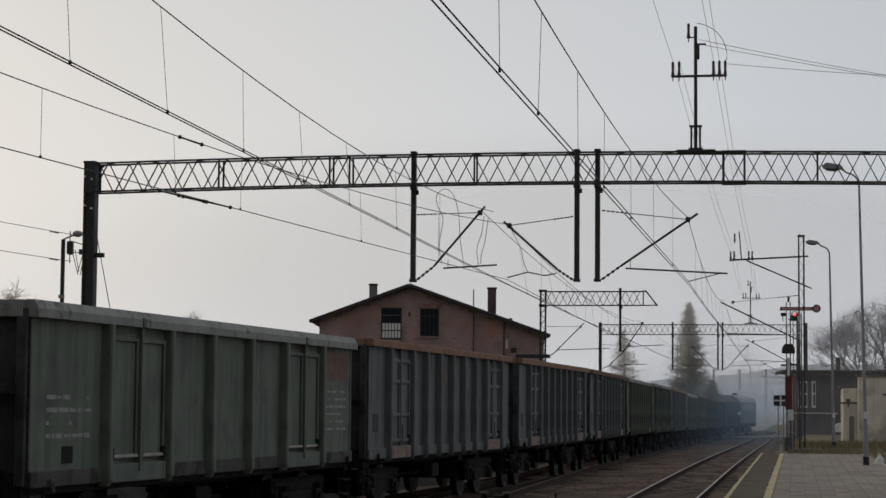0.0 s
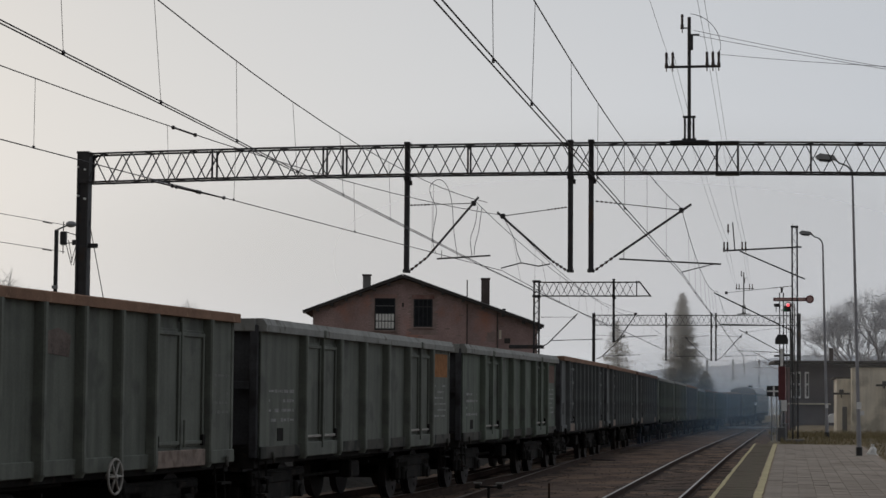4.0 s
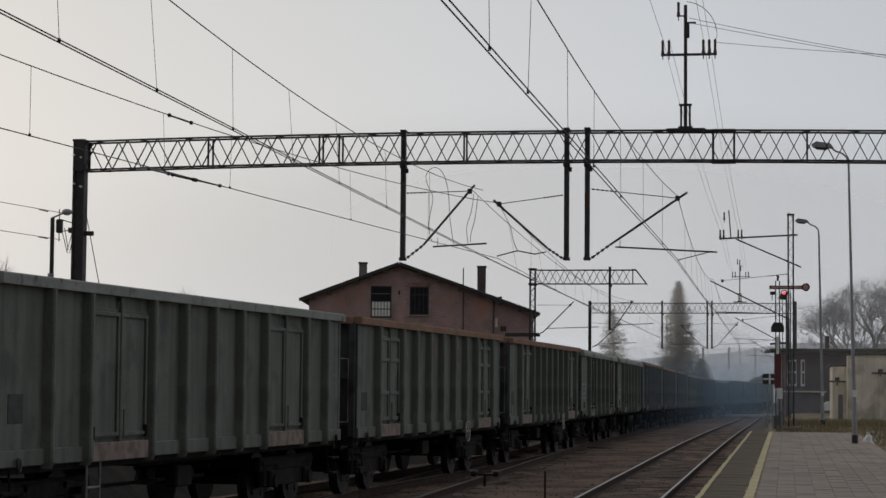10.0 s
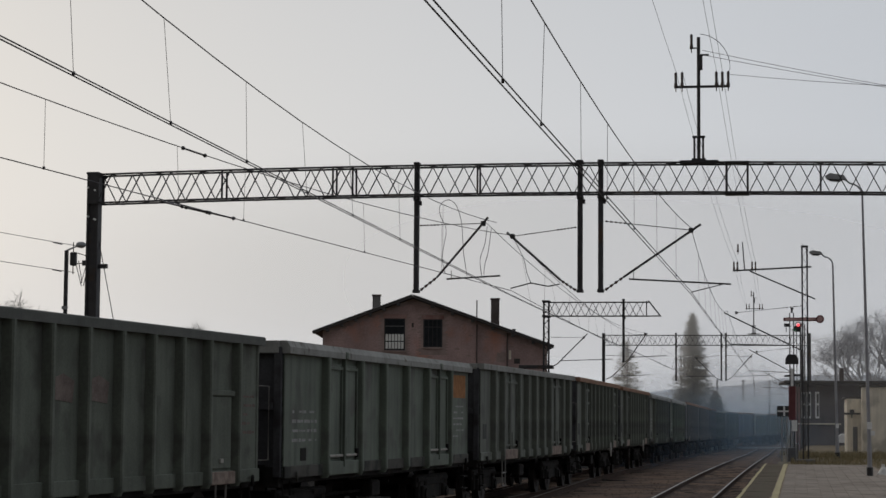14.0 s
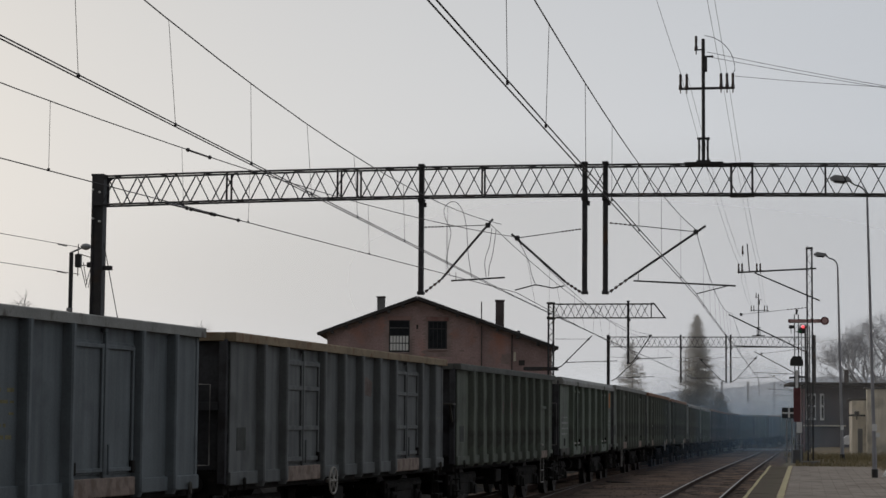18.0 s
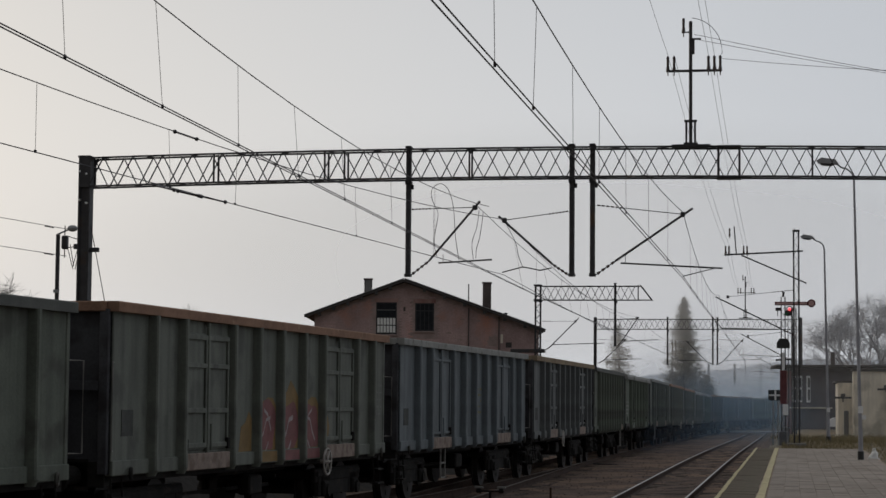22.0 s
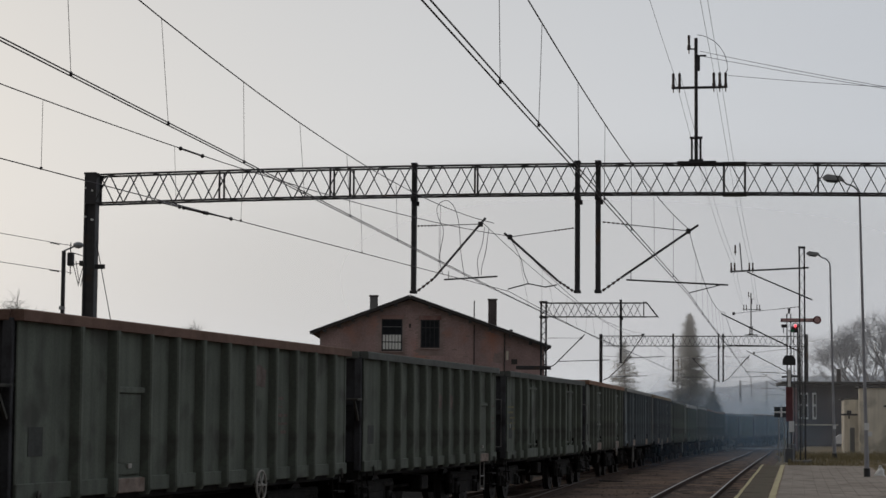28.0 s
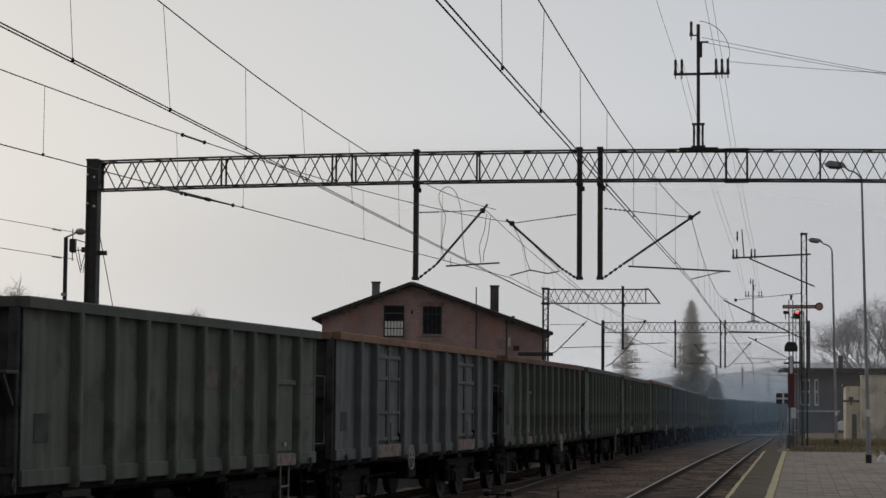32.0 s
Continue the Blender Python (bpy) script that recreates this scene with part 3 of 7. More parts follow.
def insulator(p, q, r=0.05, n=5):
    """Porcelain sheds on a rod."""
    ms, p, q = Mesh(), Vector(p), Vector(q)
    ms.tube(p, q, r * 0.35, 6)
    for i in range(n):
        c = p.lerp(q, (i + 0.5) / n)
        d = (q - p).normalized() * ((q - p).length / n * 0.3)
        ms.tube(c - d, c + d, r, 8, r * 0.6)
    return ms


def view_bow(a):
    """An upward bow shaped to fit the girder's line in the camera's view."""
    return 0.11 * (1 - ((a + 2.0) / 10.3) ** 2)


def girder(g, a0, a1, pieces, z0=7.66, z1=8.46, deep=0.24, pitch=0.41, bow=None):
    """A lattice girder of four chords and zigzag braces."""
    bow = bow or (lambda a: 0.0)
    n = int((a1 - a0) / pitch)
    stops = [a0 + (a1 - a0) * i / 16 for i in range(17)] if pieces else [a0, a1]
    for y in (-deep, deep):
        for z, leg in ((z0, 0.018), (z1, -0.018)):
            s = 1 if leg > 0 else -1
            angle = [(-0.03, -0.007 * s), (0.03, -0.007 * s), (0.03, 0.007 * s), (0.007, 0.007 * s), (0.007, 0.04 * s), (-0.007, 0.04 * s), (-0.007, 0.007 * s), (-0.03, 0.007 * s)]
            v = [(p, y + dy, z + bow(p) + dz) for p in stops for dy, dz in angle]
            f = [tuple(8 * j + c for c in (i, (i + 1) % 8, 8 + (i + 1) % 8, 8 + i))[::s] for j in range(len(stops) - 1) for i in range(8)]
            e = 8 * (len(stops) - 1)
            f += [c[::s] for c in ((3, 2, 1, 0), (0, 7, 6, 3), (6, 5, 4, 3))] + [tuple(e + i for i in c)[::s] for c in ((0, 1, 2, 3), (3, 6, 7, 0), (3, 4, 5, 6))]
            part("chord", Mesh().add(v, f), STEEL, g)
    lat = Mesh()
    brace_up = Mesh().beam((0, 0, z0), (pitch, 0, z1), 0.022, 0.05, (0, 1, 0)).data("brace", STEEL)
    brace_dn = Mesh().beam((0, 0, z1), (pitch, 0, z0), 0.022, 0.05, (0, 1, 0)).data("brace", STEEL)
    for i in range(n):
        a = a0 + i * pitch
        for k, y in enumerate((-deep, deep)):
            up = (i + k) % 2 == 0
            if pieces:
                part("brace", brace_up if up else brace_dn, None, g, m=pose(a, y, bow(a + pitch / 2)))
            else:
                za, zb = (z0, z1) if up else (z1, z0)
                lat.beam((a, y, za), (a + pitch, y, zb), 0.03, 0.068, (0, 1, 0))
    if not pieces:
        part("lattice", lat, STEEL, g, kind="stuff")
    cross = Mesh().beam((0, -deep, 0), (pitch * 1.5, deep, 0), 0.03, 0.014).data("cross_brace", STEEL)
    for i in range(0, n - 1, 3):
        for z in (z0, z1):
            part("cross_brace", cross, None, g, m=pose(a0 + i * pitch, 0, z + bow(a0 + i * pitch)))


def drop_post(g, a, zb=5.25, zt=8.59):
    ms = Mesh().box(a - 0.062, a + 0.062, -0.09, 0.09, zb, zt, 0.015).box(a - 0.078, a + 0.078, -0.13, 0.13, zt - 0.02, zt + 0.04, 0.01).box(a - 0.08, a + 0.08, -0.13, 0.13, 7.62, 7.72, 0.01)
    ms.box(a - 0.085, a + 0.085, -0.11, 0.11, zb - 0.03, zb + 0.05, 0.01)
    for y in (-0.22, 0.22):
        for z in (7.68, 8.4):
            ms.beam((a, y, z), (a, 0, z), 0.06, 0.04)
    ms.box(a + 0.06, a + 0.13, -0.03, 0.03, 7.5, 7.62, 0.01)
    return part("drop_post", ms, STEEL, g)


def cantilever(g, foot, knee, tip, tie0, tie1, tube0, tube1, arm0=None, arm1=None, thin=False):
    """A raking strut with its insulators, tie, registration tube and steady arm; (across, height) pairs."""
    def p(q):
        return (q[0], 0, q[1])
    c = part("strut", Mesh().tube(p(knee), p(tip), 0.03, 8), STEEL, g, "raking cantilever strut")
    part("strut_insulator", insulator(p(foot), p(knee), 0.042, 4), PORCELAIN, c, "brown insulator")
    a, b = Vector(p(tie0)), Vector(p(tie1))
    e = a.lerp(b, 0.32)
    part("tie_rod", Mesh().tube(e, b, 0.012, 6), STEEL, c)
    part("tie_insulator", insulator(a, e, 0.024, 6), PORCELAIN, c, "brown insulator")
    part("clamp", Mesh().box(tie1[0] - 0.06, tie1[0] + 0.06, -0.06, 0.06, tie1[1] - 0.07, tie1[1] + 0.06, 0.02), STEEL, c)
    if isinstance(tube0, list):
        part("registration_rod", Mesh().line([p(q) for q in tube0], 0.018, 6), STEEL, c)
    else:
        part("registration_tube", Mesh().tube(p(tube0), p(tube1), 0.024, 6), STEEL, c)
        part("hanger", Mesh().tube(p((tube0[0] + 0.12, tube0[1])), p((tube0[0] + 0.12, tube0[1] + 0.22)), 0.01, 5), STEEL, c)
    if arm0:
        part("steady_arm", Mesh().tube(p(arm0), p(arm1), 0.014, 6), STEEL, c)
    return c


def bell(p, h):
    """A tall dark telegraph insulator on its pin."""
    x, y, z = p
    ms = Mesh().tube((x, y, z - 0.1), (x, y, z + 0.05), 0.016, 6)
    return ms.tube((x, y, z), (x, y, z + h * 0.3), 0.05, 10, 0.042).tube((x, y, z + h * 0.3), (x, y, z + h * 0.85), 0.034, 10, 0.036).tube((x, y, z + h * 0.85), (x, y, z + h), 0.042, 10, 0.028)


def telegraph_top(g, a, z0, full=True, y=0.0):
    """A pole with cross-arm and upright insulators."""
    q = part("telegraph_pole", Mesh().tube((a, y, z0), (a, y, z0 + 3.2), 0.045, 8).box(a + 0.02, a + 0.1, y - 0.06, y + 0.06, z0 + 2.35, z0 + 2.75, 0.015).box(a + 0.02, a + 0.26, y - 0.03, y + 0.03, z0 + 2.72, z0 + 2.76), STEEL, g, "iron telegraph pole on the girder")
    fr = Mesh()
    for dx in (-0.11, 0.11):
        fr.box(a + dx - 0.025, a + dx + 0.025, y - 0.05, y + 0.05, z0, z0 + 0.63)
    fr.box(a - 0.16, a + 0.16, y - 0.07, y + 0.07, z0 + 0.6, z0 + 0.65).box(a - 0.18, a + 0.18, y - 0.07, y + 0.07, z0 + 0.02, z0 + 0.07)
    fr.box(a - 0.48, a + 0.5, y - 0.1, y + 0.1, z0 - 0.05, z0 + 0.02)
    part("pole_seat", fr, STEEL, q)
    part("cross_arm", Mesh().beam((a - 0.62, y, z0 + 1.92), (a + 0.78, y, z0 + 1.92), 0.05, 0.06), STEEL, q)
    for dx in ((-0.58, -0.42, 0.45, 0.6, 0.75) if full else (-0.55, -0.35, 0.45, 0.65)):
        part("insulator", bell((a + dx, y, z0 + 1.9), 0.4), PORCELAIN, q)
    part("insulator", bell((a - 0.18, y, z0 + 2.9), 0.38), PORCELAIN, q)
    part("bracket", Mesh().beam((a - 0.2, y, z0 + 2.92), (a, y, z0 + 2.92), 0.03), STEEL, q)


def eased(pts, n=5):
    """A smooth run through a few points."""
    p = [Vector(q) for q in pts]
    p = [p[0] * 2 - p[1]] + p + [p[-1] * 2 - p[-2]]
    out = []
    for i in range(1, len(p) - 2):
        for k in range(n):
            t = k / n
            out.append(0.5 * (2 * p[i] + (p[i + 1] - p[i - 1]) * t + (2 * p[i - 1] - 5 * p[i] + 4 * p[i + 1] - p[i + 2]) * t * t + (3 * p[i] - p[i - 1] - 3 * p[i + 1] + p[i + 2]) * t ** 3))
    return out + [p[-2]]


def build_gantry_one():
    g = thing("catenary_gantry", "black lattice girder gantry spanning all the tracks", "overhead gantry", G1, "overhead gantries")
    girder(g, -13.15, 12.3, True, 7.645, 8.435, 0.24, 0.41, view_bow)
    for a in (-13.3, 12.45):
        ms = Mesh()
        for dx in (-0.13, 0.13):
            ms.box(a + dx - 0.03, a + dx + 0.03, -0.16, 0.16, -0.4, 8.44, 0.008)
        ms.box(a - 0.1, a + 0.1, -0.12, -0.09, -0.4, 8.43).box(a - 0.1, a + 0.1, 0.09, 0.12, -0.4, 8.43)
        into = 1 if a < 0 else -1
        ms.box(a - 0.17, a + 0.17, -0.2, 0.2, 8.42, 8.48, 0.01)
        for y in (-0.225, 0.225):
            ms.add([(a - into * 0.13, y - 0.012, 7.62), (a + into * 0.2, y - 0.012, 7.62), (a + into * 0.2, y - 0.012, 8.3), (a + into * 0.36, y - 0.012, 8.43), (a - into * 0.13, y - 0.012, 8.43),
                    (a - into * 0.13, y + 0.012, 7.62), (a + into * 0.2, y + 0.012, 7.62), (a + into * 0.2, y + 0.012, 8.3), (a + into * 0.36, y + 0.012, 8.43), (a - into * 0.13, y + 0.012, 8.43)],
                   [(0, 1, 2, 3, 4), (9, 8, 7, 6, 5), (0, 5, 6, 1), (1, 6, 7, 2), (2, 7, 8, 3), (3, 8, 9, 4), (4, 9, 5, 0)])
        q = part("post", ms, STEEL, g, "riveted channel-steel post")
        for z in (8.05, 7.98, 7.28, 7.2):
            part("rivet", Mesh().tube((a + (0.09 if z in (7.98, 7.2) else -0.1), -0.255, z), (a + (0.09 if z in (7.98, 7.2) else -0.1), -0.155, z), 0.03, 8), WHITE_WOOD, q, "white bolt head")
        part("base", Mesh().box(a - 0.4, a + 0.4, -0.4, 0.4, -0.6, -0.1, 0.03), CONCRETE, q, "concrete footing")
        if a < 0:
            part("bracket", Mesh().box(a + 0.14, a + 0.4, -0.05, 0.05, 5.9, 6.02, 0.01), STEEL, q)
            part("bracket", Mesh().box(a - 0.3, a - 0.14, -0.05, 0.05, 5.98, 6.12, 0.01), STEEL, q)
            part("guy", Mesh().tube((a + 0.15, 0, 6.65), (a + 1.5, 0.3, -0.2), 0.012, 5), STEEL, q, "thin guy wire")
    for a in (-4.5, -0.23, 0.3):
        drop_post(g, a)
    for a in (-6.7, -6.17, 3.5, 4.03, -2.87, 5.85, -9.7):
        for y in (-0.225, 0.225):
            part("splice_plate", Mesh().box(a - 0.022, a + 0.022, y - 0.025, y + 0.025, 7.66 + view_bow(a), 8.42 + view_bow(a)), STEEL, g)
    for z in (7.71, 8.51):
        part("splice_cover", Mesh().box(3.46, 4.07, -0.25, 0.25, z - 0.02, z + 0.02, 0.006), STEEL, g)
    cantilever(g, (-4.4, 5.28), (-3.96, 5.62), (-2.62, 7.18), (-4.42, 6.98), (-2.75, 7.02), (-3.7, 5.58), (-2.3, 5.66))
    cantilever(g, (-0.33, 5.27), (-0.72, 5.53), (-2.13, 6.78), (-0.32, 6.9), (-1.98, 6.68), [(-0.75, 5.44), (-1.05, 5.38), (-1.5, 5.47), (-2.03, 5.33)], None)
    cantilever(g, (0.4, 5.27), (0.88, 5.61), (2.85, 6.95), (0.4, 7.05), (2.6, 6.8), (1.02, 5.56), (3.6, 5.42), (3.4, 5.42), (2.6, 5.22))
    telegraph_top(g, 2.8, 8.56)
    # loops of slack jumper wire
    for loop in (((-3.18, 5.66), (-3.28, 6.3), (-3.33, 7.0), (-3.45, 7.45), (-3.62, 7.64), (-3.8, 7.62), (-3.92, 7.45), (-3.88, 7.2), (-3.74, 6.88), (-3.8, 6.45), (-3.84, 6.1), (-3.75, 5.72)),
                 ((-2.66, 6.95), (-2.72, 6.5), (-2.84, 6.1), (-2.8, 5.67)), ((-2.55, 6.9), (-2.63, 6.3), (-2.72, 5.95), (-2.74, 5.7)),
                 ((-1.95, 6.6), (-1.7, 6.1), (-1.62, 5.75), (-1.5, 5.45))):
        part("jumper_wire", Mesh().line(eased([(a, 0.1, z) for a, z in loop]), 0.009), WIRE, g, "slack jumper wire")


def build_gantry_two():
    g = thing("catenary_gantry", "black half-span lattice gantry reaching from one lattice post", "overhead gantry", G2, "overhead gantries")
    girder(g, -2.0, 3.6, False)
    ms = Mesh()
    for dx in (-0.14, 0.14):
        for y in (-0.12, 0.12):
            ms.box(-2.1 + dx - 0.035, -2.1 + dx + 0.035, y - 0.035, y + 0.035, -0.9, 8.5)
    z = 0.0
    while z < 8.2:
        for y in (-0.12, 0.12):
            ms.beam((-2.24, y, z), (-1.96, y, z + 0.3), 0.02, 0.05, (0, 1, 0)).beam((-1.96, y, z + 0.3), (-2.24, y, z + 0.6), 0.02, 0.05, (0, 1, 0))
        z += 0.6
    ms.box(-2.3, -1.9, -0.4, 0.4, 7.6, 7.72).box(-2.3, -1.9, -0.4, 0.4, 8.44, 8.54)
    part("post", ms, STEEL, g, "lattice post")
    part("end_frame", Mesh().beam((3.6, -0.4, 8.5), (4.25, -0.4, 7.66), 0.06).beam((3.6, 0.4, 8.5), (4.25, 0.4, 7.66), 0.06).beam((3.6, -0.4, 7.66), (4.25, -0.4, 7.66), 0.06).beam((3.5, -0.4, 7.66), (3.5, -0.4, 8.5), 0.06), STEEL, g)
    drop_post(g, 2.2, 5.15)
    cantilever(g, (2.3, 5.15), (2.5, 5.32), (3.5, 6.75), (2.3, 6.6), (3.4, 6.68), (2.6, 5.4), (4.6, 5.5))
    cantilever(g, (-1.85, 4.85), (-1.5, 5.0), (0.2, 6.7), (-1.85, 6.5), (0.0, 6.5), (-1.3, 5.2), (1.6, 5.3))
    part("shelf", Mesh().box(-3.6, -1.7, -0.3, 0.3, 4.75, 4.95, 0.02), STEEL, g, "dark iron shelf on the post")


def build_gantry_three():
    g = thing("catenary_gantry", "grey lattice gantry far down the line", "overhead gantry", G3, "overhead gantries")
    girder(g, -9.1, 6.4, False)
    for a in (-9.17, 6.5):
        part("post", Mesh().box(a - 0.11, a + 0.11, -0.2, 0.2, -1.2, 8.6, 0.02), STEEL, g)
    for a in (-0.15, 0.2, -3.6):
        drop_post(g, a, 5.0)
    cantilever(g, (0.3, 5.05), (0.6, 5.2), (2.2, 7.0), (0.3, 6.9), (2.1, 6.8), (0.8, 5.3), (3.4, 5.4))
    cantilever(g, (-0.25, 5.05), (-0.6, 5.2), (-2.2, 6.8), (-0.3, 6.9), (-2.0, 6.7), (-0.8, 5.3), (-2.9, 5.3))
    cantilever(g, (-9.0, 5.05), (-8.6, 5.2), (-6.8, 6.9), (-9.0, 6.9), (-6.9, 6.8), (-8.4, 5.3), (-5.6, 5.4))
    telegraph_top(g, 2.32, 8.56, False)


def build_gantry_four():
    g = thing("catenary_gantry", "hazy lattice gantry in the far distance", "overhead gantry", G4, "overhead gantries")
    girder(g, -2.8, 4.6, False, 6.9, 7.75, 0.22, 0.6)
    for a in (-2.9, 0.9, 4.7):
        part("post", Mesh().box(a - 0.15, a + 0.15, -0.2, 0.2, -1.6 if a != 0.9 else 4.8, 7.9, 0.02), STEEL, g)


build_gantry_one()
build_gantry_two()
build_gantry_three()
build_gantry_four()


def build_mast():
    """A lattice mast with a telegraph arm and a cantilever over the near track."""
    g = thing("catenary_mast", "narrow lattice mast with telegraph arm beyond the platform", "overhead mast", gantry_pose(15.13, 90.0))
    ms = Mesh()
    for dx in (-0.11, 0.11):
        ms.box(dx - 0.035, dx + 0.035, -0.1, 0.1, 0.0, 9.7)
    z = 0.2
    while z < 9.3:
        ms.beam((-0.1, 0, z), (0.1, 0, z + 0.3), 0.015, 0.05, (0, 1, 0)).beam((0.1, 0, z + 0.3), (-0.1, 0, z + 0.6), 0.015, 0.05, (0, 1, 0))
        z += 0.6
    ms.box(-0.16, 0.16, -0.12, 0.12, 9.64, 9.72)
    part("post", ms, STEEL, g)
    part("footing", Mesh().box(-0.4, 0.4, -0.4, 0.4, -0.1, 0.3, 0.03), CONCRETE, g)
    part("cross_arm", Mesh().beam((-3.15, 0, 8.62), (0.3, 0, 8.78), 0.06, 0.07), STEEL, g)
    part("arm_strut", Mesh().tube((-2.4, 0, 8.6), (0.45, 0, 7.35), 0.035, 6), STEEL, g)
    part("upright", Mesh().tube((-2.62, 0, 8.6), (-2.72, 0, 9.9), 0.03, 6), STEEL, g)
    for x in (-3.1, -2.95, -2.3, -2.15):
        part("insulator", bell((x, 0, 8.66), 0.36), PORCELAIN, g)
    part("insulator", bell((-2.92, 0, 9.45), 0.36), PORCELAIN, g)
    cantilever(g, (-0.1, 5.05), (-0.6, 5.3), (-3.55, 6.75), (-0.1, 7.05), (-3.0, 6.75), (-0.8, 5.3), (-3.3, 5.35))


build_mast()


def build_far_masts():
    """Lattice masts further down the line, each with its cantilever over the platform track."""
    for y, across, arm in ((135.0, 3.2, True), (190.0, 3.2, True), (235.0, 3.3, True), (183.0, -7.5, False)):
        g = thing("catenary_mast", "slender grey lattice mast in the hazy distance", "overhead mast", pose(near_x(y) + across, y, fall(y), 0, 0, -math.degrees(YAW)), "far masts")
        ms, z = Mesh(), 0.0
        for dx in (-0.14, 0.14):
            ms.box(dx - 0.04, dx + 0.04, -0.1, 0.1, -0.5, 8.7)
        while z < 8.2:
            ms.beam((-0.13, 0, z), (0.13, 0, z + 0.4), 0.02, 0.06, (0, 1, 0)).beam((0.13, 0, z + 0.4), (-0.13, 0, z + 0.8), 0.02, 0.06, (0, 1, 0))
            z += 0.8
        part("post", ms, STEEL, g)
        if arm:
            cantilever(g, (-0.1, 5.2), (-0.6, 5.45), (-3.5, 7.0), (-0.1, 7.2), (-3.0, 6.85), (-0.8, 5.5), (-3.6, 5.6))


build_far_masts()


def sagged(a, b, sag, n=10):
    a, b = Vector(a), Vector(b)
    out = []
    for i in range(n + 1):
        t = i / n
        p = a.lerp(b, t)
        p.z -= 4 * sag * t * (1 - t)
        out.append(p)
    return out


def gp(g, a, z):
    return g @ Vector((a, 0, z))


def overhead_wire(name, label, supports, sag=0.62, drops=7, twin=True):
    """Contact wire(s), messenger and droppers from support to support; each support is (contact point, messenger point)."""
    w = thing(name, label, "overhead wire", group="overhead wires")
    for (c0, m0), (c1, m1) in zip(supports, supports[1:]):
        c0, c1 = Vector(c0), Vector(c1)
        side = (c1 - c0).cross(Vector((0, 0, 1))).normalized() * 0.024
        for k in ((-1, 1) if twin else (0,)):
            part("contact_wire", Mesh().line(sagged(c0 + side * k, c1 + side * k, 0.05, 6), 0.0085, 5), WIRE, w)
        mm = sagged(m0, m1, sag, 14)
        part("messenger_wire", Mesh().line(mm, 0.0085, 5), WIRE, w)
        span = len(mm) - 1
        for i in range(1, drops + 1):
            t = i / (drops + 1)
            j = t * span
            k = min(int(j), span - 1)
            top = mm[k].lerp(mm[k + 1], j - k)
            bot = c0.lerp(c1, t)
            bot.z -= 0.05 * 4 * t * (1 - t)
            part("dropper", Mesh().tube(top, bot, 0.0036, 4), WIRE, w)
            part("clip", Mesh().box(bot.x - 0.014, bot.x + 0.014, bot.y - 0.025, bot.y + 0.025, bot.z - 0.008, bot.z + 0.03), WIRE, w)
    return w


def line_point(line, y, z, dx=0.0):
    s = float(np.interp(y, line.p[:, 1], line.s))
    x, yy = line.at(s)
    return Vector((x + dx, yy, z + fall(yy)))


def first_span(w, c0, c1, m_end, low, drops, twin):
    """The span over the near tracks: the messenger hangs low at low = (y, z), and rises to the gantry."""
    c0, c1 = Vector(c0), Vector(c1)
    side = (c1 - c0).cross(Vector((0, 0, 1))).normalized() * 0.033
    for k in ((-1, 1) if twin else (0,)):
        part("contact_wire", Mesh().line([c0 + side * k, c0.lerp(c1, 0.5) + side * k, c1 + side * k], 0.0085, 5), WIRE, w)

    def along(y, z):
        t = (y - c0.y) / (c1.y - c0.y)
        p = c0.lerp(c1, t)
        return Vector((p.x, p.y, z))
    k = (m_end - low[1]) / (c1.y - low[0]) ** 2
    ys = np.linspace(c0.y, c1.y, 24)
    part("messenger_wire", Mesh().line([along(y, low[1] + k * (y - low[0]) ** 2) for y in ys], 0.0085, 5), WIRE, w)
    for y, top in drops:
        b = c0.lerp(c1, (y - c0.y) / (c1.y - c0.y))
        d = part("dropper", Mesh().tube(along(top, low[1] + k * (top - low[0]) ** 2), b, 0.0036, 4), WIRE, w)
        part("clip", Mesh().box(b.x - 0.014, b.x + 0.014, b.y - 0.025, b.y + 0.025, b.z - 0.008, b.z + 0.03), WIRE, d)


WIRE_NEAR = overhead_wire("overhead_wire", "twin contact wire and messenger over the platform track", [
    (gp(G1, 2.6, 5.2), gp(G1, 2.6, 6.86)),
    ((11.85, 90, 5.3), (11.7, 90, 6.8)),
    (gp(G3, 2.3, 5.3), gp(G3, 2.1, 6.9)),
    (gp(G4, 2.6, 4.9), gp(G4, 2.6, 6.3))])
first_span(WIRE_NEAR, (-3.2, -2.0, 5.2), gp(G1, 2.6, 5.2), 6.86, (30.0, 6.32), ((19.25, 19.1), (22.1, 22.35), (26.1, 26.0), (29.55, 29.6), (34.3, 34.2), (39.6, 39.5), (45.5, 45.5)), True)
WIRE_MIDDLE = overhead_wire("overhead_wire", "twin contact wire and messenger over the middle track", [
    (gp(G1, -2.4, 5.34), gp(G1, -2.72, 7.08)),
    (gp(G2, 3.4, 5.45), gp(G2, 3.45, 6.75)),
    (gp(G3, -2.5, 5.3), gp(G3, -2.1, 6.8)),
    (gp(G4, -1.9, 4.9), gp(G4, -1.9, 6.3))])
first_span(WIRE_MIDDLE, (-7.8, -2.0, 5.74), gp(G1, -2.4, 5.34), 7.04, (36.0, 6.5), ((17.4, 17.2), (21.15, 20.9), (24.55, 24.2), (28.05, 27.95), (31.6, 31.25), (35.0, 34.65), (39.3, 39.1), (44.2, 44.2)), True)
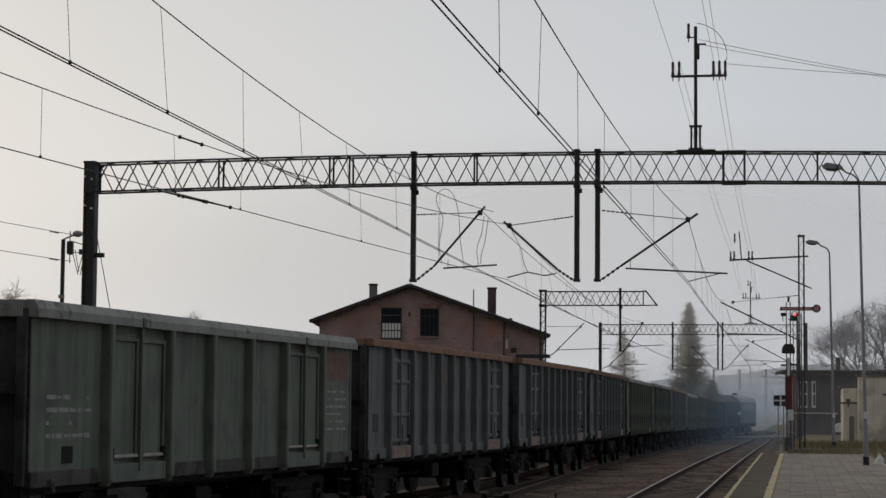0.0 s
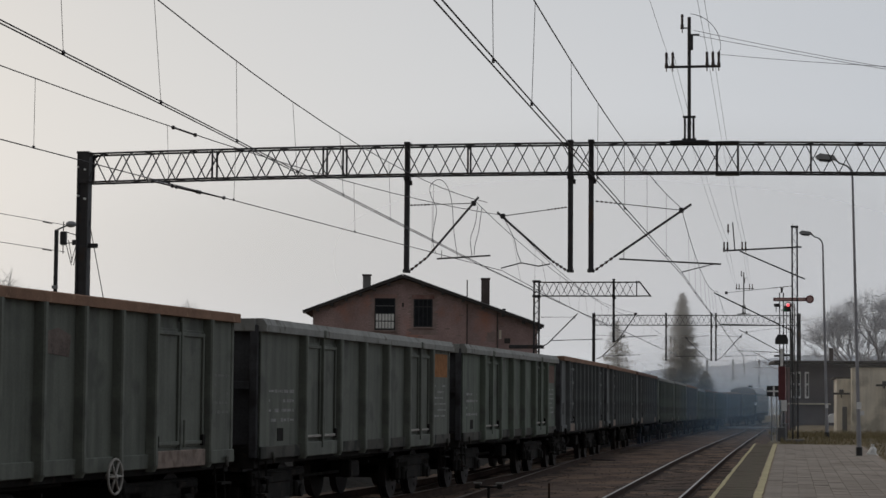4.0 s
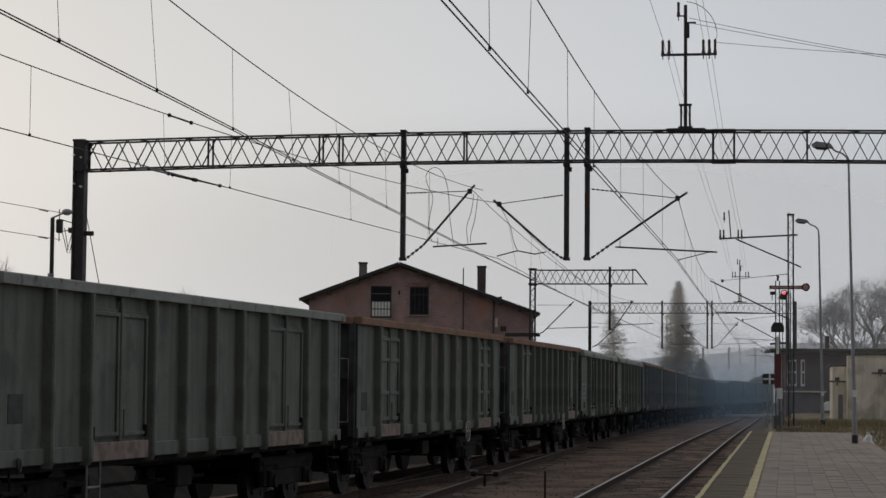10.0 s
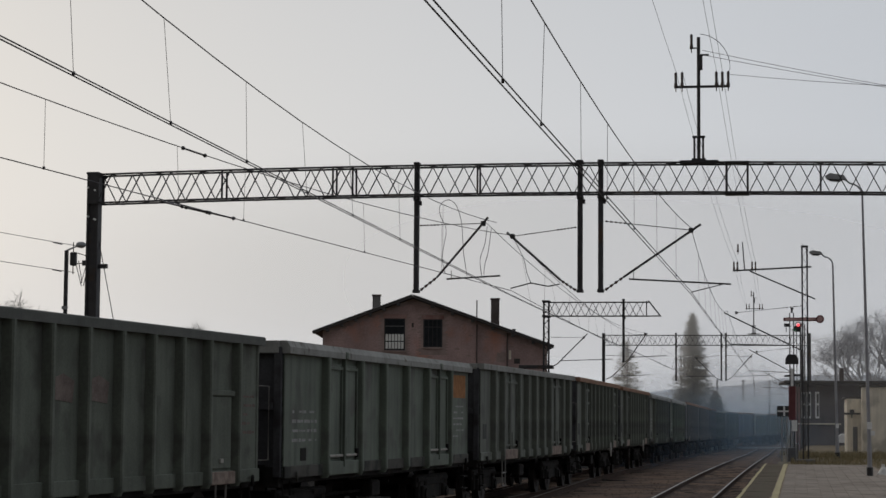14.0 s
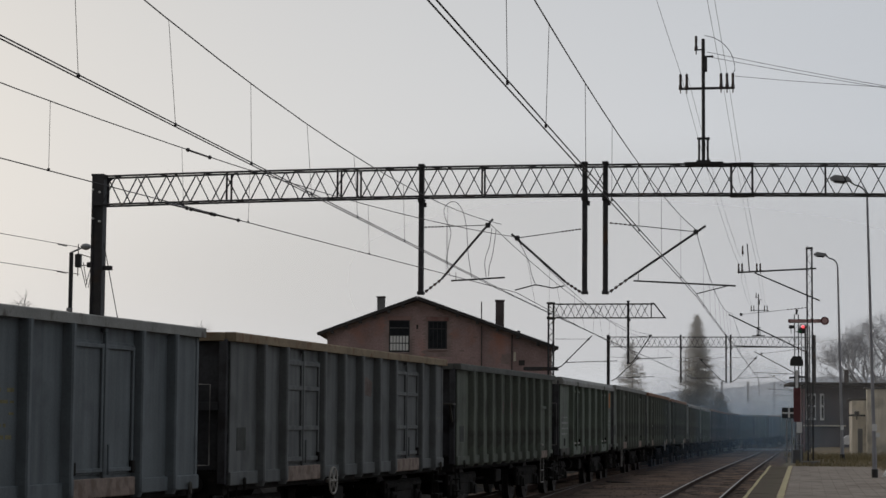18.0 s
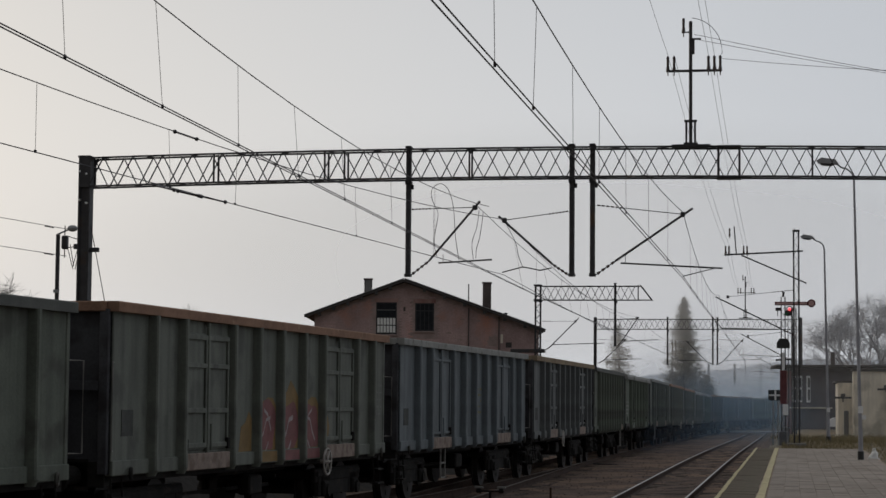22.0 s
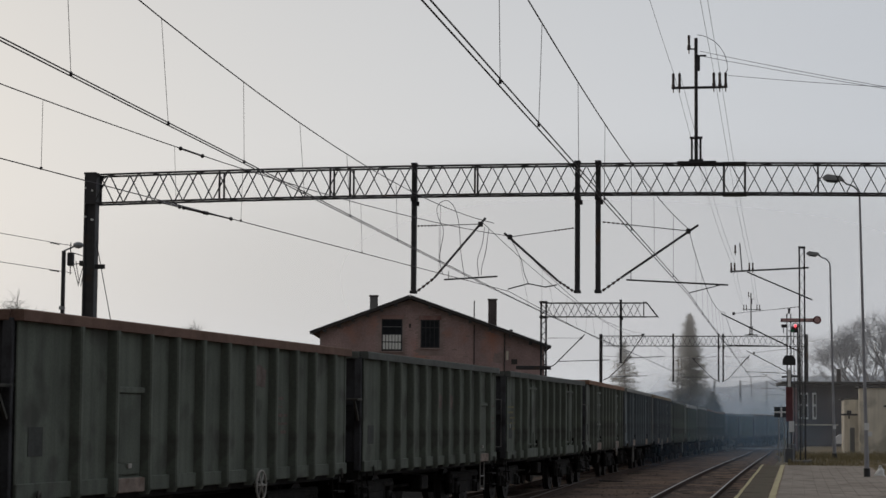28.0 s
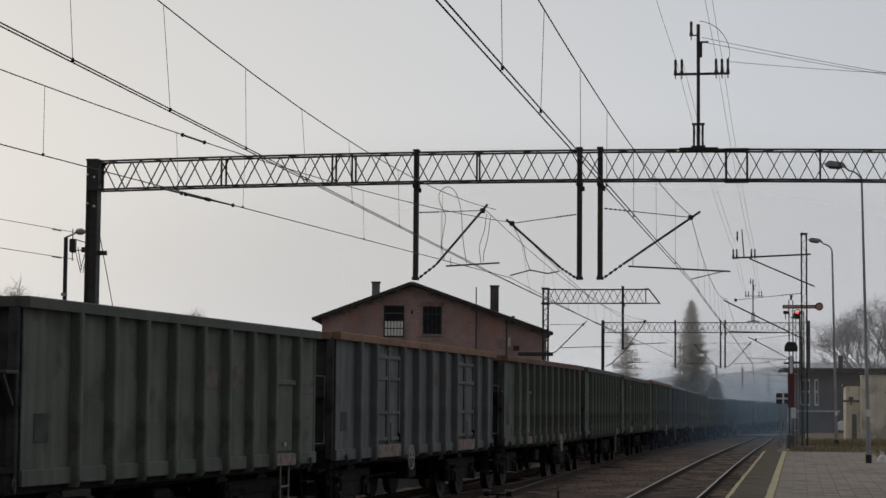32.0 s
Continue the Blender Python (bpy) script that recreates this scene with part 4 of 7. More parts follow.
WIRE_SIDING = overhead_wire("overhead_wire", "contact wire and messenger over the curving siding", [
    (gp(G1, -2.0, 5.27), gp(G1, -2.0, 6.72)),
    (gp(G2, 2.9, 5.5), gp(G2, 3.0, 6.6))], 0.45, 6, False)
first_span(WIRE_SIDING, (-13.7, -2.0, 5.34), gp(G1, -2.0, 5.27), 6.7, (33.5, 6.19), ((22.0, 22.0), (27.2, 27.2), (31.6, 31.5), (34.25, 34.3), (40.6, 40.5), (46.0, 46.0)), False)


def wire_insulators():
    for p, q, r in (((-4.66, 31.3, 5.3), (-4.45, 32.0, 5.3), 0.016), ((-4.4, 32.1, 5.295), (-4.15, 32.75, 5.285), 0.022), ((-4.12, 32.85, 5.285), (-3.85, 33.9, 5.3), 0.014), ((-4.42, 31.77, 6.2), (-4.18, 32.6, 6.19), 0.016)):
        i = thing("section_insulator", "rod insulator let into the siding wire", "insulator", group="section insulators")
        part("rod", Mesh().tube(p, q, r, 6), PORCELAIN, i)
        for e in (p, q):
            part("clamp", Mesh().blob(e, 0.035, 0.06, 0.035, 8, 4), STEEL, i)


wire_insulators()


def telegraph_wires():
    top = G1 @ Vector((2.8, 0, 0))
    w = thing("telegraph_wire", "thin telegraph wires between the gantry poles and mast", "telegraph wire", group="telegraph wires")
    mast = gantry_pose(15.13, 90.0)
    for a, b in ((-0.58, -3.1), (-0.42, -2.92), (0.45, -2.3), (0.6, -2.15)):
        p0 = G1 @ Vector((2.8 + a, 0, 10.9))
        q0 = mast @ Vector((b, 0, 9.0))
        part("wire", Mesh().line(sagged(p0, q0, 0.35, 8), 0.005, 4), WIRE, w)
        part("wire", Mesh().line(sagged(q0, G3 @ Vector((2.32 + a, 0, 10.8)), 0.4, 8), 0.005, 4), WIRE, w)
        if a != -0.42:
            back = line_point(NEAR, -9, 11.2, 1.3 + a)
            part("wire", Mesh().line(sagged(back, p0, 0.6, 10), 0.005, 4), WIRE, w)
    s = thing("service_wire", "three slack wires leading off to the side", "service wire", group="telegraph wires")
    for z0, z1, sag in ((11.42, 7.42, 0.22), (11.3, 7.36, 0.16), (10.78, 8.6, 0.22)):
        a = G1 @ Vector((2.9 if z0 > 11 else 3.6, 0, z0))
        part("wire", Mesh().line(sagged(a, (18.0, 40.0, z1), sag, 12), 0.006, 4), WIRE, s)
    part("jumper", Mesh().line([G1 @ Vector((2.75 + 0.85 * math.sin(t), 0, 10.95 + 0.9 * math.cos(t) * (1 if t < 1.6 else 0.3))) for t in np.linspace(0.1, 1.9, 12)], 0.008, 4), WIRE, s)


telegraph_wires()


# ---- buildings, signals, lamps, trees ----
def build_brick_house():
    """An old brick shed with an uneven gable towards the station, partly hidden by the train."""
    h = thing("brick_shed", "old soot-stained red brick goods shed with shallow gable roof", "building", pose(0, 120, 0))
    L, R, X, ZX, ZL, ZR = -8.25, 5.0, -2.95, 9.1, 7.12, 6.3
    DEEP = 26.0
    w = part("gable_wall", Mesh().prism([(L, -1.2), (R, -1.2), (R, ZR - 0.05), (X, ZX - 0.12), (L, ZL - 0.05)], 0, 0.4), MORTAR, h, "gable wall of worn red brick")
    part("side_wall", Mesh().box(L, L + 0.4, 0.4, DEEP, -1.2, ZL - 0.15), BRICK, h)
    part("side_wall", Mesh().box(R - 0.4, R, 0.4, DEEP, -1.2, ZR - 0.15), BRICK, h)
    part("back_wall", Mesh().prism([(L, -1.2), (R, -1.2), (R, ZR - 0.05), (X, ZX - 0.12), (L, ZL - 0.05)], DEEP, DEEP + 0.4), BRICK, h)

    def roof(x0, z0, x1, z1):
        d = Vector((x1 - x0, 0, z1 - z0)).normalized()
        nn = Vector((-d.z, 0, d.x)) if d.x > 0 else Vector((d.z, 0, -d.x))
        p = [(x0, z0), (x1, z1), (x1 + nn.x * 0.11, z1 + nn.z * 0.11), (x0 + nn.x * 0.11, z0 + nn.z * 0.11)]
        return Mesh().prism(p, -0.55, DEEP + 0.9)
    r1 = part("roof", roof(L - 0.55, ZL - 0.2, X, ZX), ROOF, h, "dark tar-paper roof slope")
    r2 = part("roof", roof(X, ZX, R + 0.35, ZR - 0.12), ROOF, h, "dark tar-paper roof slope")
    for r, x0, z0, x1, z1 in ((r1, L - 0.55, ZL - 0.2, X, ZX), (r2, X, ZX, R + 0.35, ZR - 0.12)):
        part("bargeboard", Mesh().beam((x0, -0.6, z0 - 0.02), (x1, -0.6, z1 - 0.02), 0.05, 0.13, (0, 0, 1)), ROOF, r, "weathered bargeboard")
        part("drip_edge", Mesh().beam((x0, -0.6, z0 + 0.115), (x1, -0.6, z1 + 0.115), 0.04, 0.03, (0, 0, 1)), STEEL_GREY, r, "pale strip along the roof edge")
        for k in range(1, 7):
            t = k / 7
            part("purlin_end", Mesh().box(x0 + (x1 - x0) * t - 0.09, x0 + (x1 - x0) * t + 0.09, -0.5, 0.02, z0 + (z1 - z0) * t - 0.24, z0 + (z1 - z0) * t - 0.06, 0.01), DARK_WALL, r)
    # chimneys and vent pipes
    for x, y, zt, zb, a, mt, words in ((-5.3, 5, 9.42, 7.6, 0.24, CONCRETE, "grey rendered chimney"), (2.0, 5, 9.25, 7.0, 0.26, SOOT_BRICK, "sooty brown brick chimney")):
        c = part("chimney", Mesh().box(x - a, x + a, y - a, y + a, zb, zt, 0.02), mt, h, words)
        part("chimney_cap", Mesh().box(x - a - 0.04, x + a + 0.04, y - a - 0.04, y + a + 0.04, zt, zt + 0.09, 0.01), SOOT_BRICK, c)
    part("vent_pipe", Mesh().tube((0.85, 1.2, 7.3), (0.85, 1.2, 9.0), 0.035, 6), STEEL, h)
    part("vent_pipe", Mesh().tube((3.1, 3, 6.7), (3.1, 3, 7.3), 0.06, 6).blob((3.1, 3, 7.32), 0.13, 0.13, 0.07), STEEL, h)
    # windows: one bright with a white grid, one with matt black panes
    def window(x0, x1, z0, z1, bright):
        win = part("window", Mesh().box(x0 - 0.06, x1 + 0.06, -0.03, 0.0, z0 - 0.08, z1 + 0.06, 0.008), BLACK_PAINT, h, "tall window with a grid of small panes" if bright else "dark window with matt black panes")
        zs = z0 + (z1 - z0) * 0.52
        if bright:
            part("dark_pane", Mesh().box(x0, x1, -0.05, -0.035, zs + 0.03, z1), BLACK_PANE, win)
            n = 6
            for i in range(n):
                for j in range(2):
                    a = x0 + (x1 - x0) * i / n
                    za, zb = z0 + (zs - z0) * j / 2, z0 + (zs - z0) * (j + 1) / 2
                    part("pane", Mesh().box(a + 0.02, a + (x1 - x0) / n - 0.02, -0.05, -0.035, za + 0.03, zb - 0.03), WHITE_WOOD, win, "pale opaque pane")
            part("transom", Mesh().box(x0, x1, -0.07, -0.04, z1 - 0.42, z1 - 0.37), DARK_WALL, win)
        else:
            for i in range(4):
                a = x0 + (x1 - x0) * i / 4
                part("pane", Mesh().box(a + 0.02, a + (x1 - x0) / 4 - 0.02, -0.05, -0.035, z0, zs + 0.3), BLACK_PANE, win)
                part("pane", Mesh().box(a + 0.02, a + (x1 - x0) / 4 - 0.02, -0.05, -0.035, zs + 0.36, z1), BLACK_PANE, win)
        part("lintel", Mesh().box(x0 - 0.15, x1 + 0.15, -0.045, -0.0, z1 + 0.06, z1 + 0.3, 0.01), BRICK, win, "brick lintel")
        part("window_sill", Mesh().box(x0 - 0.12, x1 + 0.12, -0.12, 0.0, z0 - 0.16, z0 - 0.08, 0.01), MORTAR, win)
    window(-4.55, -3.45, 6.0, 7.75, True)
    window(-2.25, -1.25, 6.2, 7.72, False)
    part("plaster_patch", Mesh().box(2.74, 2.88, -0.02, 0.0, 5.45, 5.98, 0.004), CREAM, h, "pale bare plaster patch")
    part("plaster_patch", Mesh().prism([(2.0, 5.3), (2.5, 5.25), (2.58, 5.6), (2.45, 5.95), (2.2, 5.8), (2.05, 5.9)], -0.018, 0.0), MORTAR, h, "patch of bare mortar")
    part("downpipe", Mesh().tube((2.64, -0.07, -1), (2.64, -0.07, 7.0), 0.04, 6), SOOT_BRICK, h)
    part("wall_anchor", Mesh().box(-3.0, -2.88, -0.03, 0.0, 7.3, 7.55, 0.006), ROOF, h, "small dark wall anchor")
    part("hatch", Mesh().box(3.05, 3.4, -0.03, 0.0, 5.2, 5.5, 0.008), ROOF, h, "small dark hatch")
    part("downpipe", Mesh().tube((0.85, -0.07, -1), (0.85, -0.07, 7.5), 0.035, 6), SOOT_BRICK, h)
    # brick courses on the visible gable, joints recessed
    rnd = random.Random(3)
    bricks = Mesh()
    z = 4.4
    row = 0
    while z < ZX - 0.35:
        hgt = 0.08
        xl = max(L, L + (z + hgt - (ZL - 0.25)) / (ZX - ZL) * (X - L)) + 0.12
        xr = min(R, R - (z + hgt - (ZR - 0.25)) / (ZX - ZR) * (R - X)) - 0.12
        x = xl + (0.13 if row % 2 else 0.0)
        while x < xr - 0.1:
            x1 = min(x + 0.265, xr)
            hit = (z + hgt > 5.75 and z < 8.06) and ((x1 > -4.7 and x < -3.3) or (x1 > -2.4 and x < -1.05))
            if not hit and rnd.random() > 0.02:
                bricks.box(x, x1 - 0.012, -0.008 - rnd.uniform(0, 0.006), 0.01, z, z + hgt - 0.012)
            x = x1
        z += hgt
        row += 1
    part("brickwork", bricks, BRICK_ISLAND, w, "weathered red bricks", kind="stuff")


BRICK_ISLAND = material("weathered_brick_courses", (0.407, 0.288, 0.275), 0.9, 0, 0.6, 0.4, 9, 0.2, second=(0.484, 0.248, 0.193), second_scale=0.33, second_at=0.52)


def build_station_sheds():
    """A cream rendered shed behind the platform and a dark signal cabin further off."""
    s = thing("station_shed", "low cream rendered shed with pilasters and flat roof", "building", pose(20.72, 110, -0.12, 0, 0, -math.degrees(YAW)))
    part("wall", Mesh().box(0, 14, 0, 7, -0.2, 3.3), CREAM, s, "cream wall with dirty streaks")
    part("wall", Mesh().box(0.75, 14, -1.6, 0, -0.2, 3.9), CREAM, s, "cream wall with dirty streaks")
    part("roof", Mesh().box(0.65, 14.2, -1.75, 0.1, 3.9, 4.02, 0.02), ROOF, s, "flat dark roof edge")
    part("roof", Mesh().box(-0.15, 14.2, 0.1, 7.2, 3.3, 3.42, 0.02), ROOF, s, "flat dark roof edge")
    for x in (0.95, 2.5, 3.35, 5.2, 7.0):
        part("pilaster", Mesh().box(x - 0.12, x + 0.12, -1.72, -1.6, -0.2, 3.6 if x != 3.35 else 1.9, 0.02), CREAM, s)
    d = part("door", Mesh().box(2.85, 3.15, -1.64, -1.6, -0.1, 2.1, 0.01), WHITE_WOOD, s, "pale door")
    part("recess", Mesh().box(4.3, 4.75, -1.63, -1.6, 0.1, 2.5, 0.01), DARK_WALL, s, "dark doorway")
    part("recess", Mesh().box(0.3, 0.55, -0.03, 0.0, 0.1, 1.8, 0.01), DARK_WALL, s, "dark doorway")
    part("notice", Mesh().box(1.15, 1.4, -1.64, -1.6, 1.35, 1.6, 0.01), WHITE_PAINT, s, "small white notice")
    for x, z, y in ((0.25, 2.5, 0.0), (2.45, 2.95, -1.6)):
        b = part("bracket", Mesh().beam((x - 0.45, y - 0.3, z), (x + 0.45, y - 0.3, z), 0.12, 0.1).beam((x, y, z - 0.2), (x, y - 0.3, z), 0.06).box(x - 0.12, x + 0.12, y - 0.4, y - 0.2, z, z + 0.22, 0.02), STEEL, s, "dark iron wall bracket with insulators")
    part("vent", Mesh().tube((4.0, -1.65, 2.75), (4.0, -1.6, 2.75), 0.1, 10), STEEL, s)
    c = thing("signal_cabin", "dark signal cabin with white window frames under a wide roof", "building", pose(24.55, 150, 0.15, 0, 0, -6))
    part("wall", Mesh().box(0.0, 14, 0, 7, -0.75, 4.3), CABIN_WALL, c, "sooty dark wall")
    part("brick_corner", Mesh().box(-0.03, 0.3, -0.05, 0.6, -0.75, 4.28, 0.02), CABIN_BRICK, c, "dark red brick corner pier")
    part("roof", Mesh().box(-0.9, 14.5, -1.2, 7.5, 4.55, 4.75, 0.03), ROOF, c, "flat overhanging roof")
    part("eave", Mesh().box(0.2, 14.2, -0.4, 7.2, 4.3, 4.55, 0.02), CABIN_WALL, c)
    for x in (0.52, 0.9, 1.5):
        w = part("window", Mesh().box(x - 0.15, x + 0.15, -0.06, 0.0, 2.0, 3.95, 0.02), WHITE_PAINT, c, "narrow white-framed window")
        part("pane", Mesh().box(x - 0.03, x + 0.1, -0.08, -0.06, 2.15, 2.95), DARK_GLASS, w)
        part("pane", Mesh().box(x - 0.03, x + 0.1, -0.08, -0.06, 3.1, 3.8), DARK_GLASS, w)
    part("ledge", Mesh().box(0.0, 3.2, -0.3, 0, 1.55, 1.65, 0.02), CREAM, c, "pale string course")
    part("chimney", Mesh().box(3.3, 3.6, 2.0, 2.3, 4.75, 5.75, 0.02), SOOT_BRICK, c, "thin dark chimney")
    f = thing("far_house", "low dark house with grey roof in the distance", "building", pose(38, 190, -0.4, 0, 0, -10))
    part("wall", Mesh().box(0, 16, 0, 8, 0, 4.2), DARK_WALL, f)
    part("roof", Mesh().prism([(-0.5, 4.1), (16.5, 4.1), (15, 6.2), (1, 6.2)], -0.5, 8.5), ROOF, f)


def build_signals():
    s = thing("semaphore_signal", "semaphore signal with red and white arm and red lamp lit", "railway signal", gantry_pose(15.35, 95.0))
    ms = Mesh()
    for dx in (-0.09, 0.09):
        ms.box(dx - 0.025, dx + 0.025, -0.06, 0.06, 0.1, 7.0)
    z = 0.3
    while z < 6.8:
        ms.beam((-0.09, 0, z), (0.09, 0, z + 0.25), 0.012, 0.035, (0, 1, 0)).beam((0.09, 0, z + 0.25), (-0.09, 0, z + 0.5), 0.012, 0.035, (0, 1, 0))
        z += 0.5
    part("mast", ms, STEEL, s, "lattice signal mast")
    part("finial", Mesh().tube((0, 0, 7.0), (0.02, 0, 7.18), 0.05, 8).blob((0.02, 0, 7.2), 0.07, 0.07, 0.06), STEEL, s)
    part("mast_band", Mesh().box(-0.065, 0.065, -0.1, -0.065, 3.6, 4.4, 0.01), WHITE_PAINT, s, "white painted mast board")
    part("mast_band", Mesh().box(-0.16, 0.16, -0.1, -0.065, 2.0, 3.58, 0.01), RED_PAINT, s, "red painted mast board")
    part("number_plate", Mesh().box(-0.02, 0.22, -0.12, -0.08, 1.5, 2.0, 0.01), WHITE_PAINT, s, "small white plate")
    a = part("arm", Mesh().box(-0.38, 1.15, -0.1, -0.07, 6.605, 6.775, 0.01), RED_PAINT, s, "red semaphore arm with white stripe")
    part("arm_stripe", Mesh().box(-0.3, 1.1, -0.112, -0.1, 6.645, 6.735), PINK_PAINT, a)
    d = part("arm_disc", Mesh().tube((1.3, -0.07, 6.7), (1.3, -0.1, 6.7), 0.19, 18), RED_PAINT, a, "round red-rimmed arm end")
    part("disc_face", Mesh().tube((1.3, -0.1, 6.7), (1.3, -0.112, 6.7), 0.13, 16), PINK_PAINT, d)
    lamp = part("lamp_case", Mesh().box(0.12, 0.42, -0.16, 0.1, 6.12, 6.4, 0.03).beam((0, 0, 6.2), (0.3, 0, 6.2), 0.05), BLACK_PAINT, s, "dark lamp case")
    part("lens", Mesh().tube((0.3, -0.16, 6.42), (0.3, -0.2, 6.42), 0.07, 14), RED_LAMP, lamp, "glowing red lens")
    part("green_lens", Mesh().tube((0.16, -0.17, 6.2), (0.16, -0.2, 6.2), 0.085, 14), GREEN_GLASS, lamp, "unlit green glass")
    part("spectacle", Mesh().ring((0.3, -0.15, 6.42), (0, 1, 0), 0.14, 0.025, 16, 5), RED_PAINT, lamp)
    part("bracket", Mesh().box(-0.35, -0.1, -0.05, 0.05, 6.35, 6.5, 0.01).tube((-0.25, 0, 6.1), (-0.25, 0, 6.5), 0.02), STEEL, s)
    part("shunt_disc", Mesh().prism([(-0.3, 4.6), (0.3, 4.6), (0.3, 4.85), (0.18, 5.05), (-0.18, 5.05), (-0.3, 4.85)], -0.22, -0.08), BLACK_PAINT, s, "black hooded lower signal")
    part("pulley_arm", Mesh().beam((-0.35, 0, 4.05), (0.4, 0, 4.1), 0.05, 0.09), STEEL, s)
    part("ladder", Mesh().tube((0.25, 0.3, 0.1), (0.22, 0.15, 6.4), 0.02, 5).tube((0.5, 0.3, 0.1), (0.42, 0.15, 6.4), 0.02, 5).beam((0.25, 0.25, 2), (0.48, 0.25, 2), 0.02), STEEL, s)
    part("winch_case", Mesh().box(-0.2, 0.16, -0.2, 0.2, 0.1, 0.75, 0.03), DARK_WALL, s, "dark case at the mast foot")

    b = thing("shunting_board", "black board with white cross on a thin white post", "railway sign", gantry_pose(15.75, 100.0))
    part("post", Mesh().tube((-0.1, 0, 0.0), (-0.1, 0, 2.2), 0.03, 8).tube((0.15, 0, 0.0), (0.15, 0, 2.2), 0.03, 8), STEEL_GREY, b, "pale twin posts")
    q = part("board", Mesh().box(-0.33, 0.37, -0.03, 0.03, 2.18, 2.7, 0.01), BLACK_PAINT, b)
    part("cross_bar", Mesh().box(-0.31, 0.35, -0.045, -0.03, 2.4, 2.48), WHITE_PAINT, q)
    part("cross_bar", Mesh().box(-0.03, 0.06, -0.049, -0.03, 2.2, 2.68), WHITE_PAINT, q)
    # sundry cabinets and posts near the signal
    for x, y, w, h, mat, lab in ((15.9, 97.5, 0.12, 0.75, STEEL_GREY, "small pale cable post"),):
        c = thing("relay_cabinet", lab + " standing in dry grass", "cabinet", pose(x, y, 0.1, 0, 0, -9), "cabinets by the signal")
        part("case", Mesh().box(-w, w, -0.2, 0.2, 0, h, 0.02), mat, c)
        part("roof", Mesh().box(-w - 0.04, w + 0.04, -0.24, 0.24, h, h + 0.06, 0.01), mat, c)


def street_lamp(x, y, z0, height, reach, fat, label):
    l = thing("street_lamp", label, "lamp post", pose(x, y, z0, 0, 0, -math.degrees(YAW)), "platform lamps")
    part("post", Mesh().tube((0.14, 0, 0.9), (0, 0, height - 0.55), fat, 10, fat * 0.55).tube((0.15, 0, 0.0), (0.14, 0, 0.95), fat * 1.3, 10, fat * 1.2), LAMP_GREY, l, "tapered grey steel post")
    part("foot", Mesh().tube((0.15, 0, -0.1), (0.15, 0, 0.3), fat * 1.6, 10), BLACK_PAINT, l, "black painted foot")
    pts = [(0, 0, height - 0.55)] + [(-0.4 + 0.4 * math.cos(a), 0, height - 0.55 + 0.4 * math.sin(a)) for a in np.linspace(0.3, 1.5, 5)] + [(-reach, 0, height)]
    part("arm", Mesh().line(pts, fat * 0.45, 8), STEEL_GREY, l)
    h = part("head", Mesh().prism([(-reach + 0.1, height - 0.05), (-reach - 0.52, height - 0.01), (-reach - 0.57, height + 0.07), (-reach - 0.42, height + 0.16), (-reach, height + 0.09)], -0.15, 0.15), STEEL_GREY, l, "flat luminaire head")
    part("glass", Mesh().prism([(-reach - 0.05, height - 0.05), (-reach - 0.48, height - 0.015), (-reach - 0.42, height - 0.07), (-reach - 0.12, height - 0.1)], -0.12, 0.12), DARK_GLASS, h)
    part("plate", Mesh().box(-0.04 + 0.12, 0.12 + 0.1, -0.14, -0.11, 1.45, 1.66, 0.01), WHITE_PAINT, l, "small white plate")


def build_left_pole():
    p = thing("concrete_pole", "thin pole with lamp and strain insulators beside the gantry post", "pole", pose(-11.75, 60.0, -0.4))
    part("post", Mesh().box(-0.052, 0.052, -0.07, 0.07, 0, 7.25, 0.012), STEEL, p)
    for z in (1.5, 3.0, 4.5, 5.5):
        part("cleat", Mesh().box(-0.09, 0.09, -0.11, -0.085, z, z + 0.1), STEEL_GREY, p)
    h = part("lamp_head", Mesh().blob((0.42, 0, 7.42), 0.16, 0.12, 0.1, 10, 6).tube((0.0, 0, 7.25), (0.3, 0, 7.38), 0.025), STEEL_GREY, p, "small grey lamp head")
    part("junction_box", Mesh().box(0.12, 0.3, -0.12, 0.12, 6.8, 7.2, 0.03), BLACK_PAINT, p, "dark junction box")
    part("hook", Mesh().tube((0.2, 0, 7.2), (0.2, 0, 7.5), 0.015), STEEL, p)
    part("hook", Mesh().tube((0.2, 0, 6.55), (0.2, 0, 6.8), 0.015), STEEL, p)
    v = Mesh()
    for x0, x1, z1 in ((0.26, 0.46, 6.2), (0.66, 0.52, 6.2), (0.36, 0.48, 6.3), (0.62, 0.44, 6.25)):
        v.tube((x0, 0, 6.95), (x1, 0, z1), 0.012, 5)
    part("slack_cable", v, WIRE, p, "slack hanging cables")
    part("stay", Mesh().tube((0.25, 0, 7.2), (0.75, 0, 7.05), 0.014, 5).tube((0.25, 0, 6.85), (0.75, 0, 6.9), 0.014, 5), WIRE, p)
    w = thing("anchor_wire", "two thin wires leading to the pole", "anchor wire", group="anchor wires")
    part("wire", Mesh().line(sagged((-22.0, 36.0, 7.9), (-11.5, 60, 7.0), 0.1, 8), 0.009, 4), WIRE, w)
    part("wire", Mesh().line(sagged((-22.0, 36.0, 7.05), (-11.5, 60, 6.2), 0.1, 8), 0.009, 4), WIRE, w)
    for z in (7.0, 6.2):
        part("strain_insulator", insulator((-12.0, 59.2, z + 0.02), (-11.8, 59.6, z), 0.022, 4), PORCELAIN, w)


